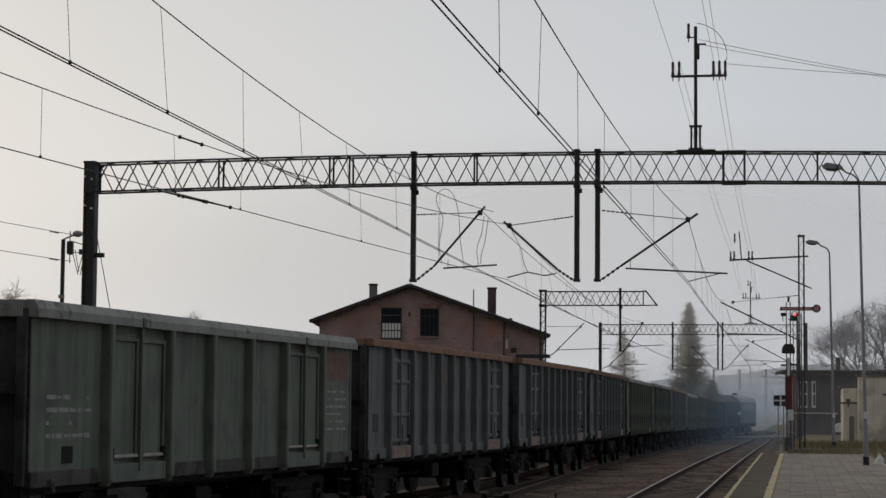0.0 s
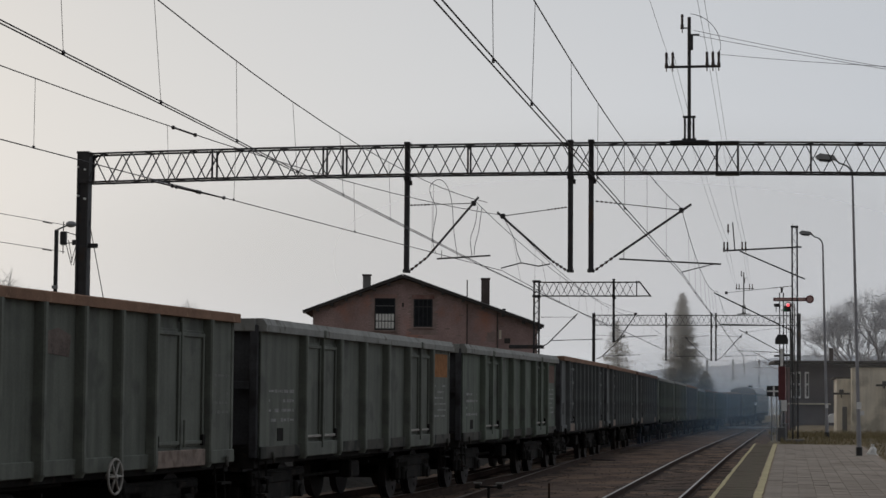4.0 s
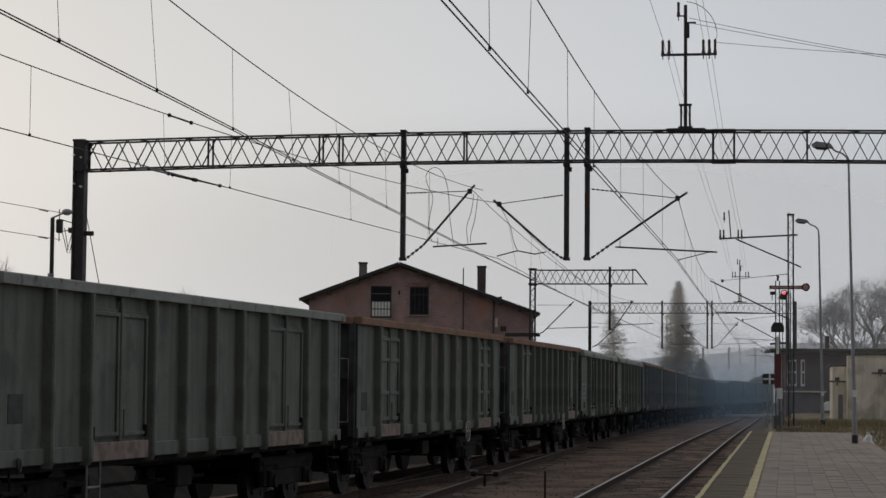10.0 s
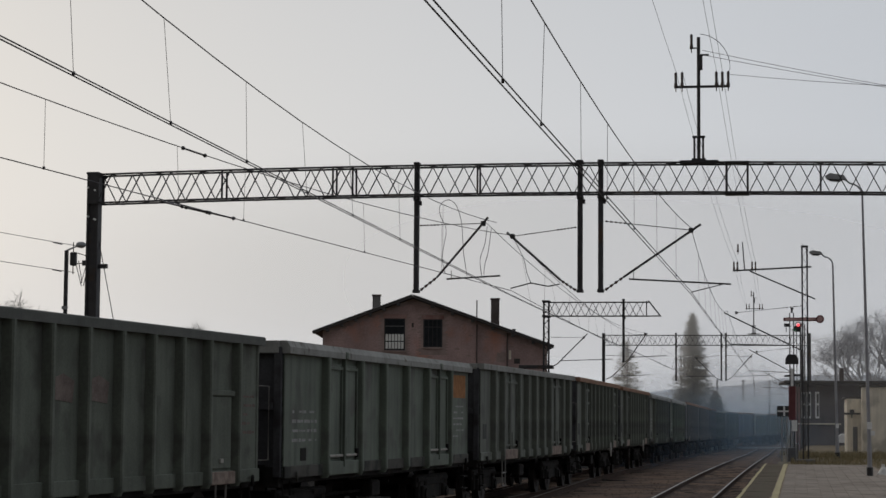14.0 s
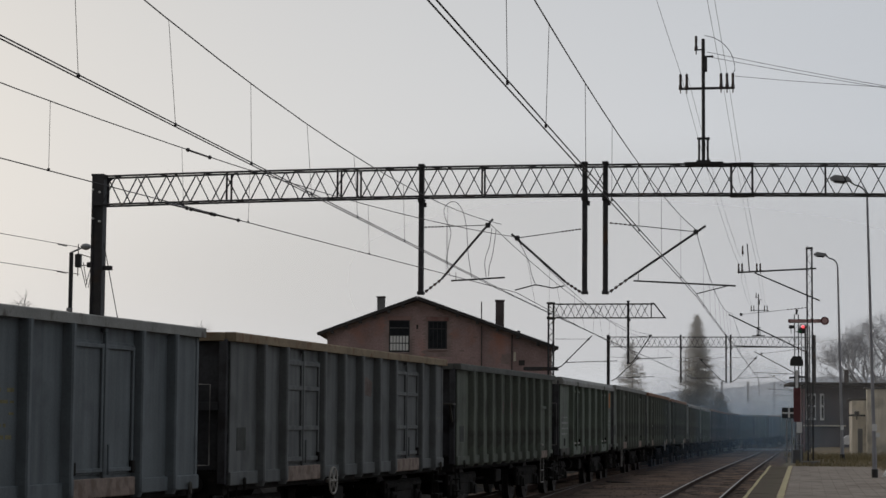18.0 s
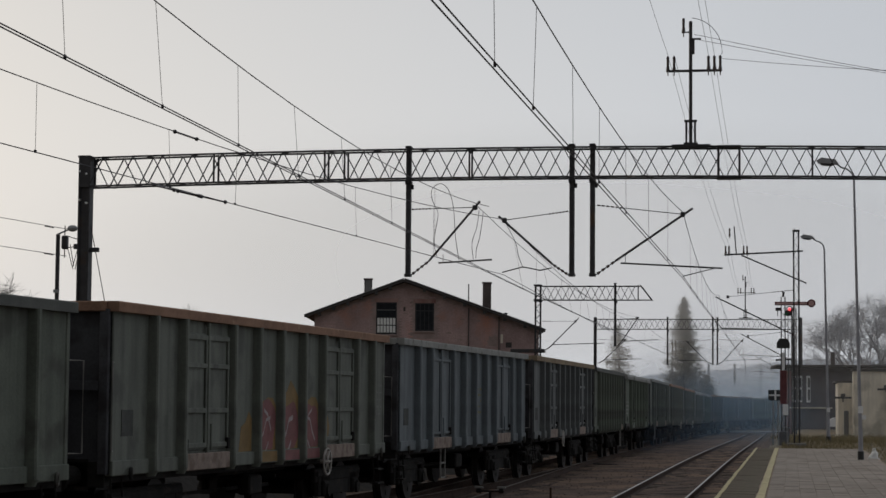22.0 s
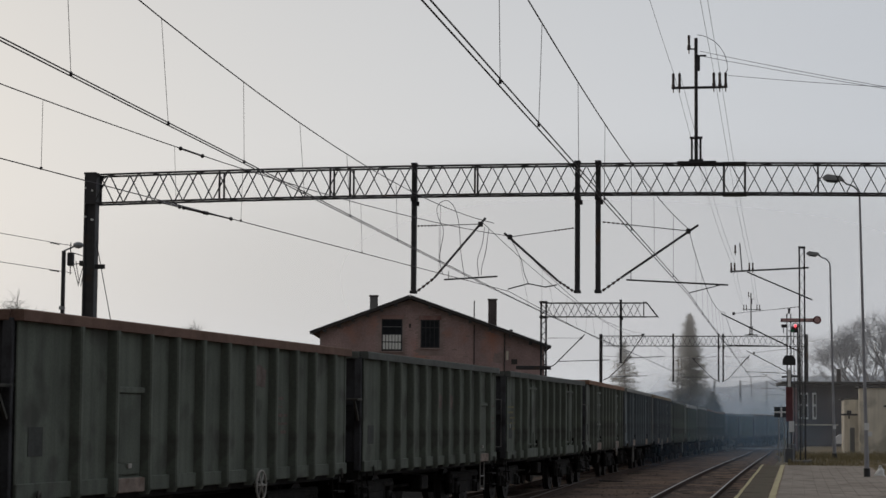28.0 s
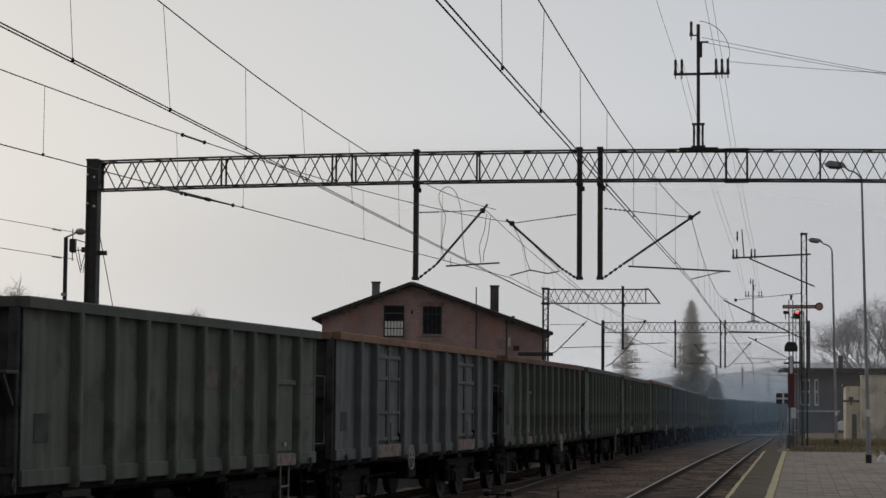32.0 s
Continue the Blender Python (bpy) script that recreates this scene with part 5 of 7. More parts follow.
def limb(ms, p, d, length, r, depth, rnd, spread, tips, droop=0.0):
    q = p + d * length
    ms.tube(p, q, r, 5 if depth > 1 else 3, r * 0.62, caps=False)
    if depth == 0:
        tips.append(q)
        return
    for _ in range(rnd.choice((2, 3, 3))):
        e = (d + Vector((rnd.uniform(-1, 1), rnd.uniform(-1, 1), rnd.uniform(-0.6, 0.9) - droop)) * spread).normalized()
        limb(ms, p.lerp(q, rnd.uniform(0.45, 1.0)), e, length * rnd.uniform(0.6, 0.82), r * 0.6, depth - 1, rnd, spread, tips, droop)


def bare_tree(x, y, z, height, seed, label, depth=6, spread=0.62, bark=None):
    """A leafless broad tree: trunk, limbs and a haze of fine twigs."""
    rnd = random.Random(seed)
    t = thing("bare_tree", label, "tree", pose(x, y, z), "bare trees")
    trunk, crown, tips = Mesh(), Mesh(), []
    base, d = Vector((0, 0, -0.2)), Vector((rnd.uniform(-0.1, 0.1), 0, 1)).normalized()
    fork = base + d * height * 0.22
    trunk.tube(base, fork, height * 0.028, 8, height * 0.02)
    bark = bark or BARK
    part("trunk", trunk, bark, t, smooth=True)
    for k in range(5):
        a = k * 1.26 + rnd.uniform(-0.3, 0.3)
        e = Vector((math.cos(a) * 0.6, math.sin(a) * 0.6, rnd.uniform(0.6, 1.1))).normalized()
        limb(crown, fork - d * rnd.uniform(0, height * 0.06), e, height * 0.27, height * 0.012, depth - 1, rnd, spread, tips)
    tw = Mesh()
    for q in tips:
        for _ in range(5):
            e = Vector((rnd.uniform(-1, 1), rnd.uniform(-1, 1), rnd.uniform(-0.3, 1))).normalized()
            tw.tube(q, q + e * height * 0.075, 0.011, 3, 0.004, caps=False)
    part("crown", crown, bark, t)
    part("twig_haze", tw, bark, t, kind="stuff")


def larch(x, y, z, height, width, seed, label, density=1.0):
    """A narrow winter larch: straight stem, whorls of drooping boughs with hanging twigs."""
    rnd = random.Random(seed)
    t = thing("larch_tree", label, "tree", pose(x, y, z), "larches")
    part("trunk", Mesh().tube((0, 0, -0.3), (0.05, 0, height), height * 0.016, 8, 0.02), BARK, t)
    boughs, twigs = Mesh(), Mesh()
    n = int(125 * density)
    for i in range(n):
        u = (i + rnd.random()) / n
        zz = height * (0.06 + 0.93 * u)
        prof = (1 - u) ** 0.85 * 0.9 + 0.1 * (1 - u ** 8)
        for k in range(4):
            a = rnd.uniform(0, 6.28)
            r = width * prof * rnd.uniform(0.5, 1.06) + 0.12
            tip = Vector((math.cos(a) * r, math.sin(a) * r, zz + r * rnd.uniform(-0.25, 0.3)))
            base = Vector((0, 0, zz))
            boughs.tube(base, tip, 0.018, 3, 0.006, caps=False)
            for j in range(max(4, int(r * 17.0 * density))):
                p = base.lerp(tip, rnd.uniform(0.15, 1.0))
                e = Vector((rnd.uniform(-1, 1), rnd.uniform(-1, 1), rnd.uniform(-1.2, 0.35))).normalized()
                twigs.tube(p, p + e * rnd.uniform(0.2, 0.6), 0.0125, 3, 0.005, caps=False)
    part("crown", boughs, BARK, t)
    part("twig_haze", twigs, NEEDLE, t, "dense brownish twigs", kind="stuff")


def build_trees():
    larch(20.1, 178, -1.0, 12.4, 3.0, 11, "tall feathery winter larch beyond the train", 1.25)
    larch(14.56, 180, -0.9, 9.9, 3.0, 12, "smaller larch behind the gantry", 0.72)
    larch(22.6, 182, -1.0, 5.6, 2.2, 13, "low young larch beside a taller one", 0.9)
    bare_tree(34.4, 172, -0.3, 11.8, 21, "pale leafless broad tree behind the sheds", bark=PALE_BARK)
    bare_tree(37.7, 176, -0.3, 14.6, 22, "pale leafless broad tree behind the sheds", bark=PALE_BARK)
    bare_tree(33.6, 184, -0.3, 8.0, 23, "smaller pale leafless tree behind the sheds", 5, bark=PALE_BARK)
    bare_tree(41.0, 172, -0.3, 14.0, 24, "pale leafless broad tree behind the sheds", 5, bark=PALE_BARK)
    bare_tree(-23.5, 95, -0.6, 9.8, 25, "leafless tree top beyond the train", 5)
    bare_tree(31.2, 165, -0.3, 6.8, 28, "low dark shrub tree beside the signal cabin", 5)
    bare_tree(-24.8, 97, -0.6, 10.4, 27, "leafless tree top beyond the train", 5)
    bare_tree(-15.1, 118, -0.6, 9.6, 26, "leafless tree top beyond the train", 5)
    rnd = random.Random(8)
    ms = Mesh()
    for _ in range(1700):
        y = rnd.uniform(185, 240)
        x = 0.105 * y + rnd.uniform(-10, 1.0)
        h = rnd.uniform(1.2, 4.4) + 1.2
        p = Vector((x, y, -1.2))
        for _ in range(5):
            e = Vector((rnd.uniform(-0.5, 0.5), rnd.uniform(-0.5, 0.5), 1)).normalized()
            ms.tube(p, p + e * h * rnd.uniform(0.6, 1), 0.03, 3, 0.008, caps=False)
    solid("far_scrub", ms, BARK, "hazy leafless scrub along the far line", "scrub", kind="stuff")


def build_car():
    c = thing("parked_car", "white parked hatchback half hidden by the shed", "car", pose(27.8, 140, 0.2, 0, 0, 172))
    body = [(-2.0, 0.3), (2.0, 0.3), (2.05, 0.7), (1.8, 0.9), (1.05, 0.98), (0.4, 1.45), (-1.3, 1.48), (-1.95, 0.95), (-2.08, 0.6)]
    part("body", Mesh().prism(body, -0.82, 0.82), CAR_PAINT, c)
    part("windscreen", Mesh().prism([(1.0, 1.0), (0.45, 1.42), (0.5, 1.43), (1.08, 1.0)], -0.7, 0.7), DARK_GLASS, c)
    for y in (-0.83, 0.83):
        part("side_window", Mesh().prism([(0.8, 1.0), (0.35, 1.38), (-1.2, 1.4), (-1.6, 1.0)], y - 0.005, y + 0.005), DARK_GLASS, c)
    for x in (-1.3, 1.3):
        for y in (-0.75, 0.75):
            w = part("wheel", Mesh().tube((x, y - 0.1, 0.3), (x, y + 0.1, 0.3), 0.3, 16), RUBBER, c)
            part("rim", Mesh().tube((x, y - 0.11, 0.3), (x, y + 0.11, 0.3), 0.18, 12), STEEL_GREY, w)


def build_distance():
    v, f = [], []
    xs = np.linspace(-120, 520, 65)
    for x in xs:
        h = 12 + 14 * math.exp(-((x - 230) / 120) ** 2) + 3 * noise.noise((x * 0.02, 0, 0)) + 1.2 * noise.noise((x * 0.1, 2, 0)) - 30 * (1 if x < 60 else 0) * min(1, (60 - x) / 80)
        v += [(x, 1000, -10), (x, 1000 + 40, max(-5, h)), (x, 1300, max(-6, h - 6))]
    n = len(xs)
    for i in range(n - 1):
        for k in range(2):
            f.append((i * 3 + k, (i + 1) * 3 + k, (i + 1) * 3 + k + 1, i * 3 + k + 1))
    solid("distant_hill", Mesh().add(v, f), HILL, "wooded hill coloured pale blue to stand for haze", "hill", kind="structure")


def build_behind():
    """Unseen plain blocks added to close the place behind the camera and cut sky light."""
    for x0, x1, y0, y1, h, nm in ((-1.2, 40, -24, -7, 11.0, "wall_station"), (-70, -17, -30, -12, 10.0, "wall_warehouse")):
        solid(nm, Mesh().box(x0, x1, y0, y1, -0.4, h, 0.05), DARK_WALL, "plain dark block added behind the camera to cut sky light", "wall", kind="structure")


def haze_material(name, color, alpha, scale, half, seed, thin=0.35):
    """See-through colour for smoke and haze sheets: mostly clear, with soft clots, thinning out towards its own edges.
    """
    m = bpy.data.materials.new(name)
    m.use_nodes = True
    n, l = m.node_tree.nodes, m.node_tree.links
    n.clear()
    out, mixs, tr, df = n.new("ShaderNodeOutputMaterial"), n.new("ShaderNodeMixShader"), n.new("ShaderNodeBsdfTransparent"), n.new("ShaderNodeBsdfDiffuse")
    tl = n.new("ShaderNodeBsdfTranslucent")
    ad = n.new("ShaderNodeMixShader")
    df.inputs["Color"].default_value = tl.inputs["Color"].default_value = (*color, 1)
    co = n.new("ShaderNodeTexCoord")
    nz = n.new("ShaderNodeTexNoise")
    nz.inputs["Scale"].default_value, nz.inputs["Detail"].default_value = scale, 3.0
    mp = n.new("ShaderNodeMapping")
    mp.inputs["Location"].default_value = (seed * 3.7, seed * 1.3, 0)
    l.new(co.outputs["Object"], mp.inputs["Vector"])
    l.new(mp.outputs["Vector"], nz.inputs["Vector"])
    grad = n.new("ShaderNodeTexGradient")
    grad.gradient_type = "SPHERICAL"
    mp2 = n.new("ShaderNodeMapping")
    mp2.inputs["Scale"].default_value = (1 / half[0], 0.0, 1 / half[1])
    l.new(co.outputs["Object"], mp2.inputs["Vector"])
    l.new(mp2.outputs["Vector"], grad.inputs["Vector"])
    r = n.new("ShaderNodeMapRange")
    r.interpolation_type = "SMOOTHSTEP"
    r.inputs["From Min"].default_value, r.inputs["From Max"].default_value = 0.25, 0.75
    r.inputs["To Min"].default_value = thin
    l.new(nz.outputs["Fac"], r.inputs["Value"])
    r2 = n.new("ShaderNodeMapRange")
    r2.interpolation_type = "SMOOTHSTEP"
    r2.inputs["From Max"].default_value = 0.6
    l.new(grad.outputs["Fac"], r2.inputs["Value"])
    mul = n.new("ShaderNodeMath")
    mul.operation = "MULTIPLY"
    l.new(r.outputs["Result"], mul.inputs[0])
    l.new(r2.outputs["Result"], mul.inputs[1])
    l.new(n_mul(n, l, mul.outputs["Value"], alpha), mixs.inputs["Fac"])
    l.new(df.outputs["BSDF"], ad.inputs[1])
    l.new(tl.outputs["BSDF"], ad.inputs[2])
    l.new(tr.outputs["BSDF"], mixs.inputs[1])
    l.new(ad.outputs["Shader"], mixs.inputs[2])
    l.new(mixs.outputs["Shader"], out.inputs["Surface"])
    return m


SMOKE = []


def build_smoke():
    """Blue exhaust smoke that hangs over the far end of the train, in thin rigid veils that drift; their colour also
    stands for haze.
    """
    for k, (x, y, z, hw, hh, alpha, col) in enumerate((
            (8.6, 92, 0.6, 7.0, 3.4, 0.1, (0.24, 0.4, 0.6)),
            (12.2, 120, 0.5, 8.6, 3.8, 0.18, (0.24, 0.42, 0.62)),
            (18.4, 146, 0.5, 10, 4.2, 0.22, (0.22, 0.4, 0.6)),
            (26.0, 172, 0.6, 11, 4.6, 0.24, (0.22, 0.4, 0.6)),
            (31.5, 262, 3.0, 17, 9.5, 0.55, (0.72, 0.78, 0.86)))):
        v, f = [], []
        nx, nz_ = 16, 8
        for j in range(nz_ + 1):
            for i in range(nx + 1):
                a, b = -hw + 2 * hw * i / nx, -hh + 2 * hh * j / nz_
                v.append((a, 1.2 * noise.noise((a * 0.3, b * 0.3, k)), b))
        for j in range(nz_):
            for i in range(nx):
                q = j * (nx + 1) + i
                f.append((q, q + 1, q + nx + 2, q + nx + 1))
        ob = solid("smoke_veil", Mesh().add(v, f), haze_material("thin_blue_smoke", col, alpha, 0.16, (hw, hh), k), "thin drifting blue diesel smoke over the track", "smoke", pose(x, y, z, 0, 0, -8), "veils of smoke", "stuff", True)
        ob.visible_shadow = False
        SMOKE.append((ob, x, y, z, k))
    v, f = [], []
    for j in range(9):
        for i in range(13):
            v.append((-6.4 + 12.8 * i / 12, 0.8 * noise.noise((i * 0.3, j * 0.3, 9)), -5.6 + 11.2 * j / 8))
    for j in range(8):
        for i in range(12):
            q = j * 13 + i
            f.append((q, q + 1, q + 14, q + 13))
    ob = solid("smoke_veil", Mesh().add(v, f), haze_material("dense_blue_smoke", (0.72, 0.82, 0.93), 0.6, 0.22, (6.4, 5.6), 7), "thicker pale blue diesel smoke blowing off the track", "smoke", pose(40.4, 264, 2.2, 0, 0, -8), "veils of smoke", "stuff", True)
    ob.visible_shadow = False
    SMOKE.append((ob, 40.4, 264, 2.2, -1))


def build_haze():
    """Two wide see-through pale sheets stand in for haze and lighten what lies behind."""
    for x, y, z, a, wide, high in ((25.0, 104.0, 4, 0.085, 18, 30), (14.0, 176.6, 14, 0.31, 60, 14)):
        ob = solid("air_haze", Mesh().add([(-wide, 0, -high), (wide, 0, -high), (wide, 0, high), (-wide, 0, high)], [(0, 1, 2, 3)]), haze_material("winter_haze", (0.95, 0.94, 0.925), a, 0.02, (wide, high), y, 0.8), "thin pale see-through sheet standing in for haze", "haze", pose(x, y, z), kind="stuff")
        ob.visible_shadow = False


build_haze()
build_brick_house()
build_station_sheds()
build_signals()
street_lamp(12.2, 62.0, 0.3, 9.1, 0.55, 0.06, "tall slender grey platform lamp with flat head")
street_lamp(17.65, 97.0, 0.2, 9.75, 0.55, 0.075, "grey platform lamp beyond the platform end")
build_left_pole()
build_car()
build_distance()
build_behind()


def build_bag():
    """A crumpled plastic bag standing on its own folds."""
    rnd = random.Random(31)
    v, n, rings = [], 11, ((0.0, 0.2), (0.08, 0.23), (0.2, 0.17), (0.32, 0.11), (0.4, 0.05), (0.46, 0.06))
    for z, r in rings:
        for i in range(n):
            a = 2 * math.pi * i / n
            q = r * rnd.uniform(0.72, 1.2)
            v.append((q * math.cos(a) + 0.05 * z, q * 0.8 * math.sin(a), z + rnd.uniform(-0.02, 0.02)))
    f = [(j * n + i, j * n + (i + 1) % n, (j + 1) * n + (i + 1) % n, (j + 1) * n + i) for j in range(len(rings) - 1) for i in range(n)]
    f += [tuple(range(n - 1, -1, -1)), tuple(range(len(v) - n, len(v)))]
    solid("plastic_bag", Mesh().add(v, f), BAG, "crumpled white plastic bag lying on the ground", "bag", pose(13.05, 63.5, 0.19))


build_bag()


# ---- the goods train ----
GAP_OFF = {2: 0.05, 1: 0.1, 0: 0.0, -1: -0.38, -2: -0.6, -3: -1.08, -4: -1.3, -5: 0.0, -6: -0.15, -7: -0.42, -8: -0.6, -9: -0.8, -10: 0.44, -11: 0.5, -12: 0.42, -13: 1.7}
PITCH = 14.04


def gap_place(k):
    """Where the coupling k stands along the siding at the start."""
    return PITCH * k + GAP_OFF.get(k, 0.05 if k > 0 else 0.3) + 9.4


def travelled(t):
    return 5.5 * t + 0.0175 * t * t


SHARED = {}


def shared(key, make, mat, smooth=False):
    if key not in SHARED:
        SHARED[key] = make().data(key[0] if isinstance(key, tuple) else key, mat, smooth)
    return SHARED[key]


def wheelset_mesh():
    ms = Mesh().tube((-1.0, 0, 0), (1.0, 0, 0), 0.075, 10)
    for s in (-1, 1):
        ms.tube((s * 0.69, 0, 0), (s * 0.72, 0, 0), 0.49, 24).tube((s * 0.72, 0, 0), (s * 0.84, 0, 0), 0.46, 24)
        ms.tube((s * 0.84, 0, 0), (s * 0.86, 0, 0), 0.4, 20, 0.2).tube((s * 0.86, 0, 0), (s * 0.9, 0, 0), 0.13, 12)
        for k in range(4):
            a = k * math.pi / 2
            ms.box(s * 0.865 - 0.006, s * 0.865 + 0.006, 0.27 * math.cos(a) - 0.04, 0.27 * math.cos(a) + 0.04, 0.27 * math.sin(a) - 0.04, 0.27 * math.sin(a) + 0.04)
    return ms


def bogie_mesh():
    ms = Mesh()
    for s in (-1, 1):
        x = s * 1.02
        ms.prism([(x - 0.06, 0.38), (x + 0.06, 0.38), (x + 0.06, 0.66), (x - 0.06, 0.66)], -0.62, 0.62)
        ms.box(x - 0.05, x + 0.05, -1.38, 1.38, 0.6, 0.84, 0.02)
        for y in (-0.9, 0.9):
            ms.box(x - 0.11, x + 0.13, y - 0.16, y + 0.16, 0.36, 0.62, 0.03)
            ms.tube((x + s * 0.1, y, 0.46), (x + s * 0.17, y, 0.46), 0.11, 10)
            for d in (-0.26, 0.26):
                ms.tube((x, y + d, 0.38), (x, y + d, 0.72), 0.085, 8)
            ms.box(x - 0.08, x + 0.08, y - 0.42, y + 0.42, 0.7, 0.8, 0.02)
        ms.beam((x, -1.32, 0.75), (x, -0.6, 0.58), 0.1, 0.14).beam((x, 0.6, 0.58), (x, 1.32, 0.75), 0.1, 0.14)
        ms.box(x - 0.08, x + 0.08, -0.62, 0.62, 0.62, 0.8, 0.02)
    ms.box(-1.0, 1.0, -0.2, 0.2, 0.5, 0.82, 0.03)
    for y in (-1.3, 1.3):
        ms.box(-1.0, 1.0, y - 0.05, y + 0.05, 0.66, 0.78)
    return ms


def buffer_mesh():
    return Mesh().box(-0.2, 0.2, -0.03, 0.0, -0.2, 0.2).tube((0, 0, 0), (0, 0.32, 0), 0.12, 12).tube((0, 0.3, 0), (0, 0.56, 0), 0.08, 10).tube((0, 0.56, 0), (0, 0.6, 0), 0.22, 18, 0.2)


def hand_wheel():
    ms = Mesh().ring((0, 0, 0), (1, 0, 0), 0.215, 0.018, 26, 6)
    for k in range(3):
        a = k * math.pi / 3
        ms.beam((0, -0.2 * math.cos(a), -0.2 * math.sin(a)), (0, 0.2 * math.cos(a), 0.2 * math.sin(a)), 0.022)
    return ms.tube((-0.12, 0, 0), (0.03, 0, 0), 0.035, 8)


def rib_mesh(z0, z1, w):
    """A pressed side stake of hat section, with a broad foot that hangs below the sill."""
    x0, x1, lip = 1.36, 1.49, 0.025
    out = [(x0, -w / 2), (x1 - 0.02, -w / 2 + lip - 0.008), (x1, -w / 2 + lip + 0.012), (x1, w / 2 - lip - 0.012), (x1 - 0.02, w / 2 - lip + 0.008), (x0, w / 2)]
    n = len(out)

    def swept(levels):
        v = [(x0 + (x - x0) * gx, y * gy, z) for z, gx, gy in levels for x, y in out]
        f = [(k * n + i, k * n + (i + 1) % n, (k + 1) * n + (i + 1) % n, (k + 1) * n + i) for k in range(len(levels) - 1) for i in range(n)]
        return v, f + [tuple(range(n - 1, -1, -1)), tuple(range(len(v) - n, len(v)))]
    return Mesh().add(*swept([(z0 - 0.06, 0.75, 0.9), (z0 + 0.02, 1.05, 1.12), (z0 + 0.17, 1.05, 1.12), (z0 + 0.24, 1.0, 1.0), (z1, 1.0, 1.0)]))


def rounded(points, x, thick=0.006):
    """A flat painted shape on the wagon side: y, z outline."""
    n = len(points)
    v = [(x, y, z) for y, z in points] + [(x + thick, y, z) for y, z in points]
    return Mesh().add(v, [tuple(range(n - 1, -1, -1)), tuple(range(n, 2 * n))] + [(i, (i + 1) % n, n + (i + 1) % n, n + i) for i in range(n)])


TRAIN = []
WHEELS = []
RIMS = {"grey": RIM_GREY, "dark": RIM_DARK, "tan": RIM_TAN, "rust": RIM_RUST, "brown": RIM_BROWN}
SILL = 1.06


def bars(rnd, y0, y1, z0, z1, rows, x=1.361):
    ms = Mesh()
    for k in range(rows):
        z = z1 - (z1 - z0) * (k + 0.5) / rows
        y = y0
        while y < y1 - 0.05:
            e = min(y1, y + rnd.uniform(0.05, 0.34))
            if rnd.random() > 0.25:
                h = (z1 - z0) / rows * rnd.uniform(0.1, 0.19)
                ms.box(x, x + 0.002, y, e, z - h, z + h)
            y = e + rnd.uniform(0.02, 0.06)
    return ms


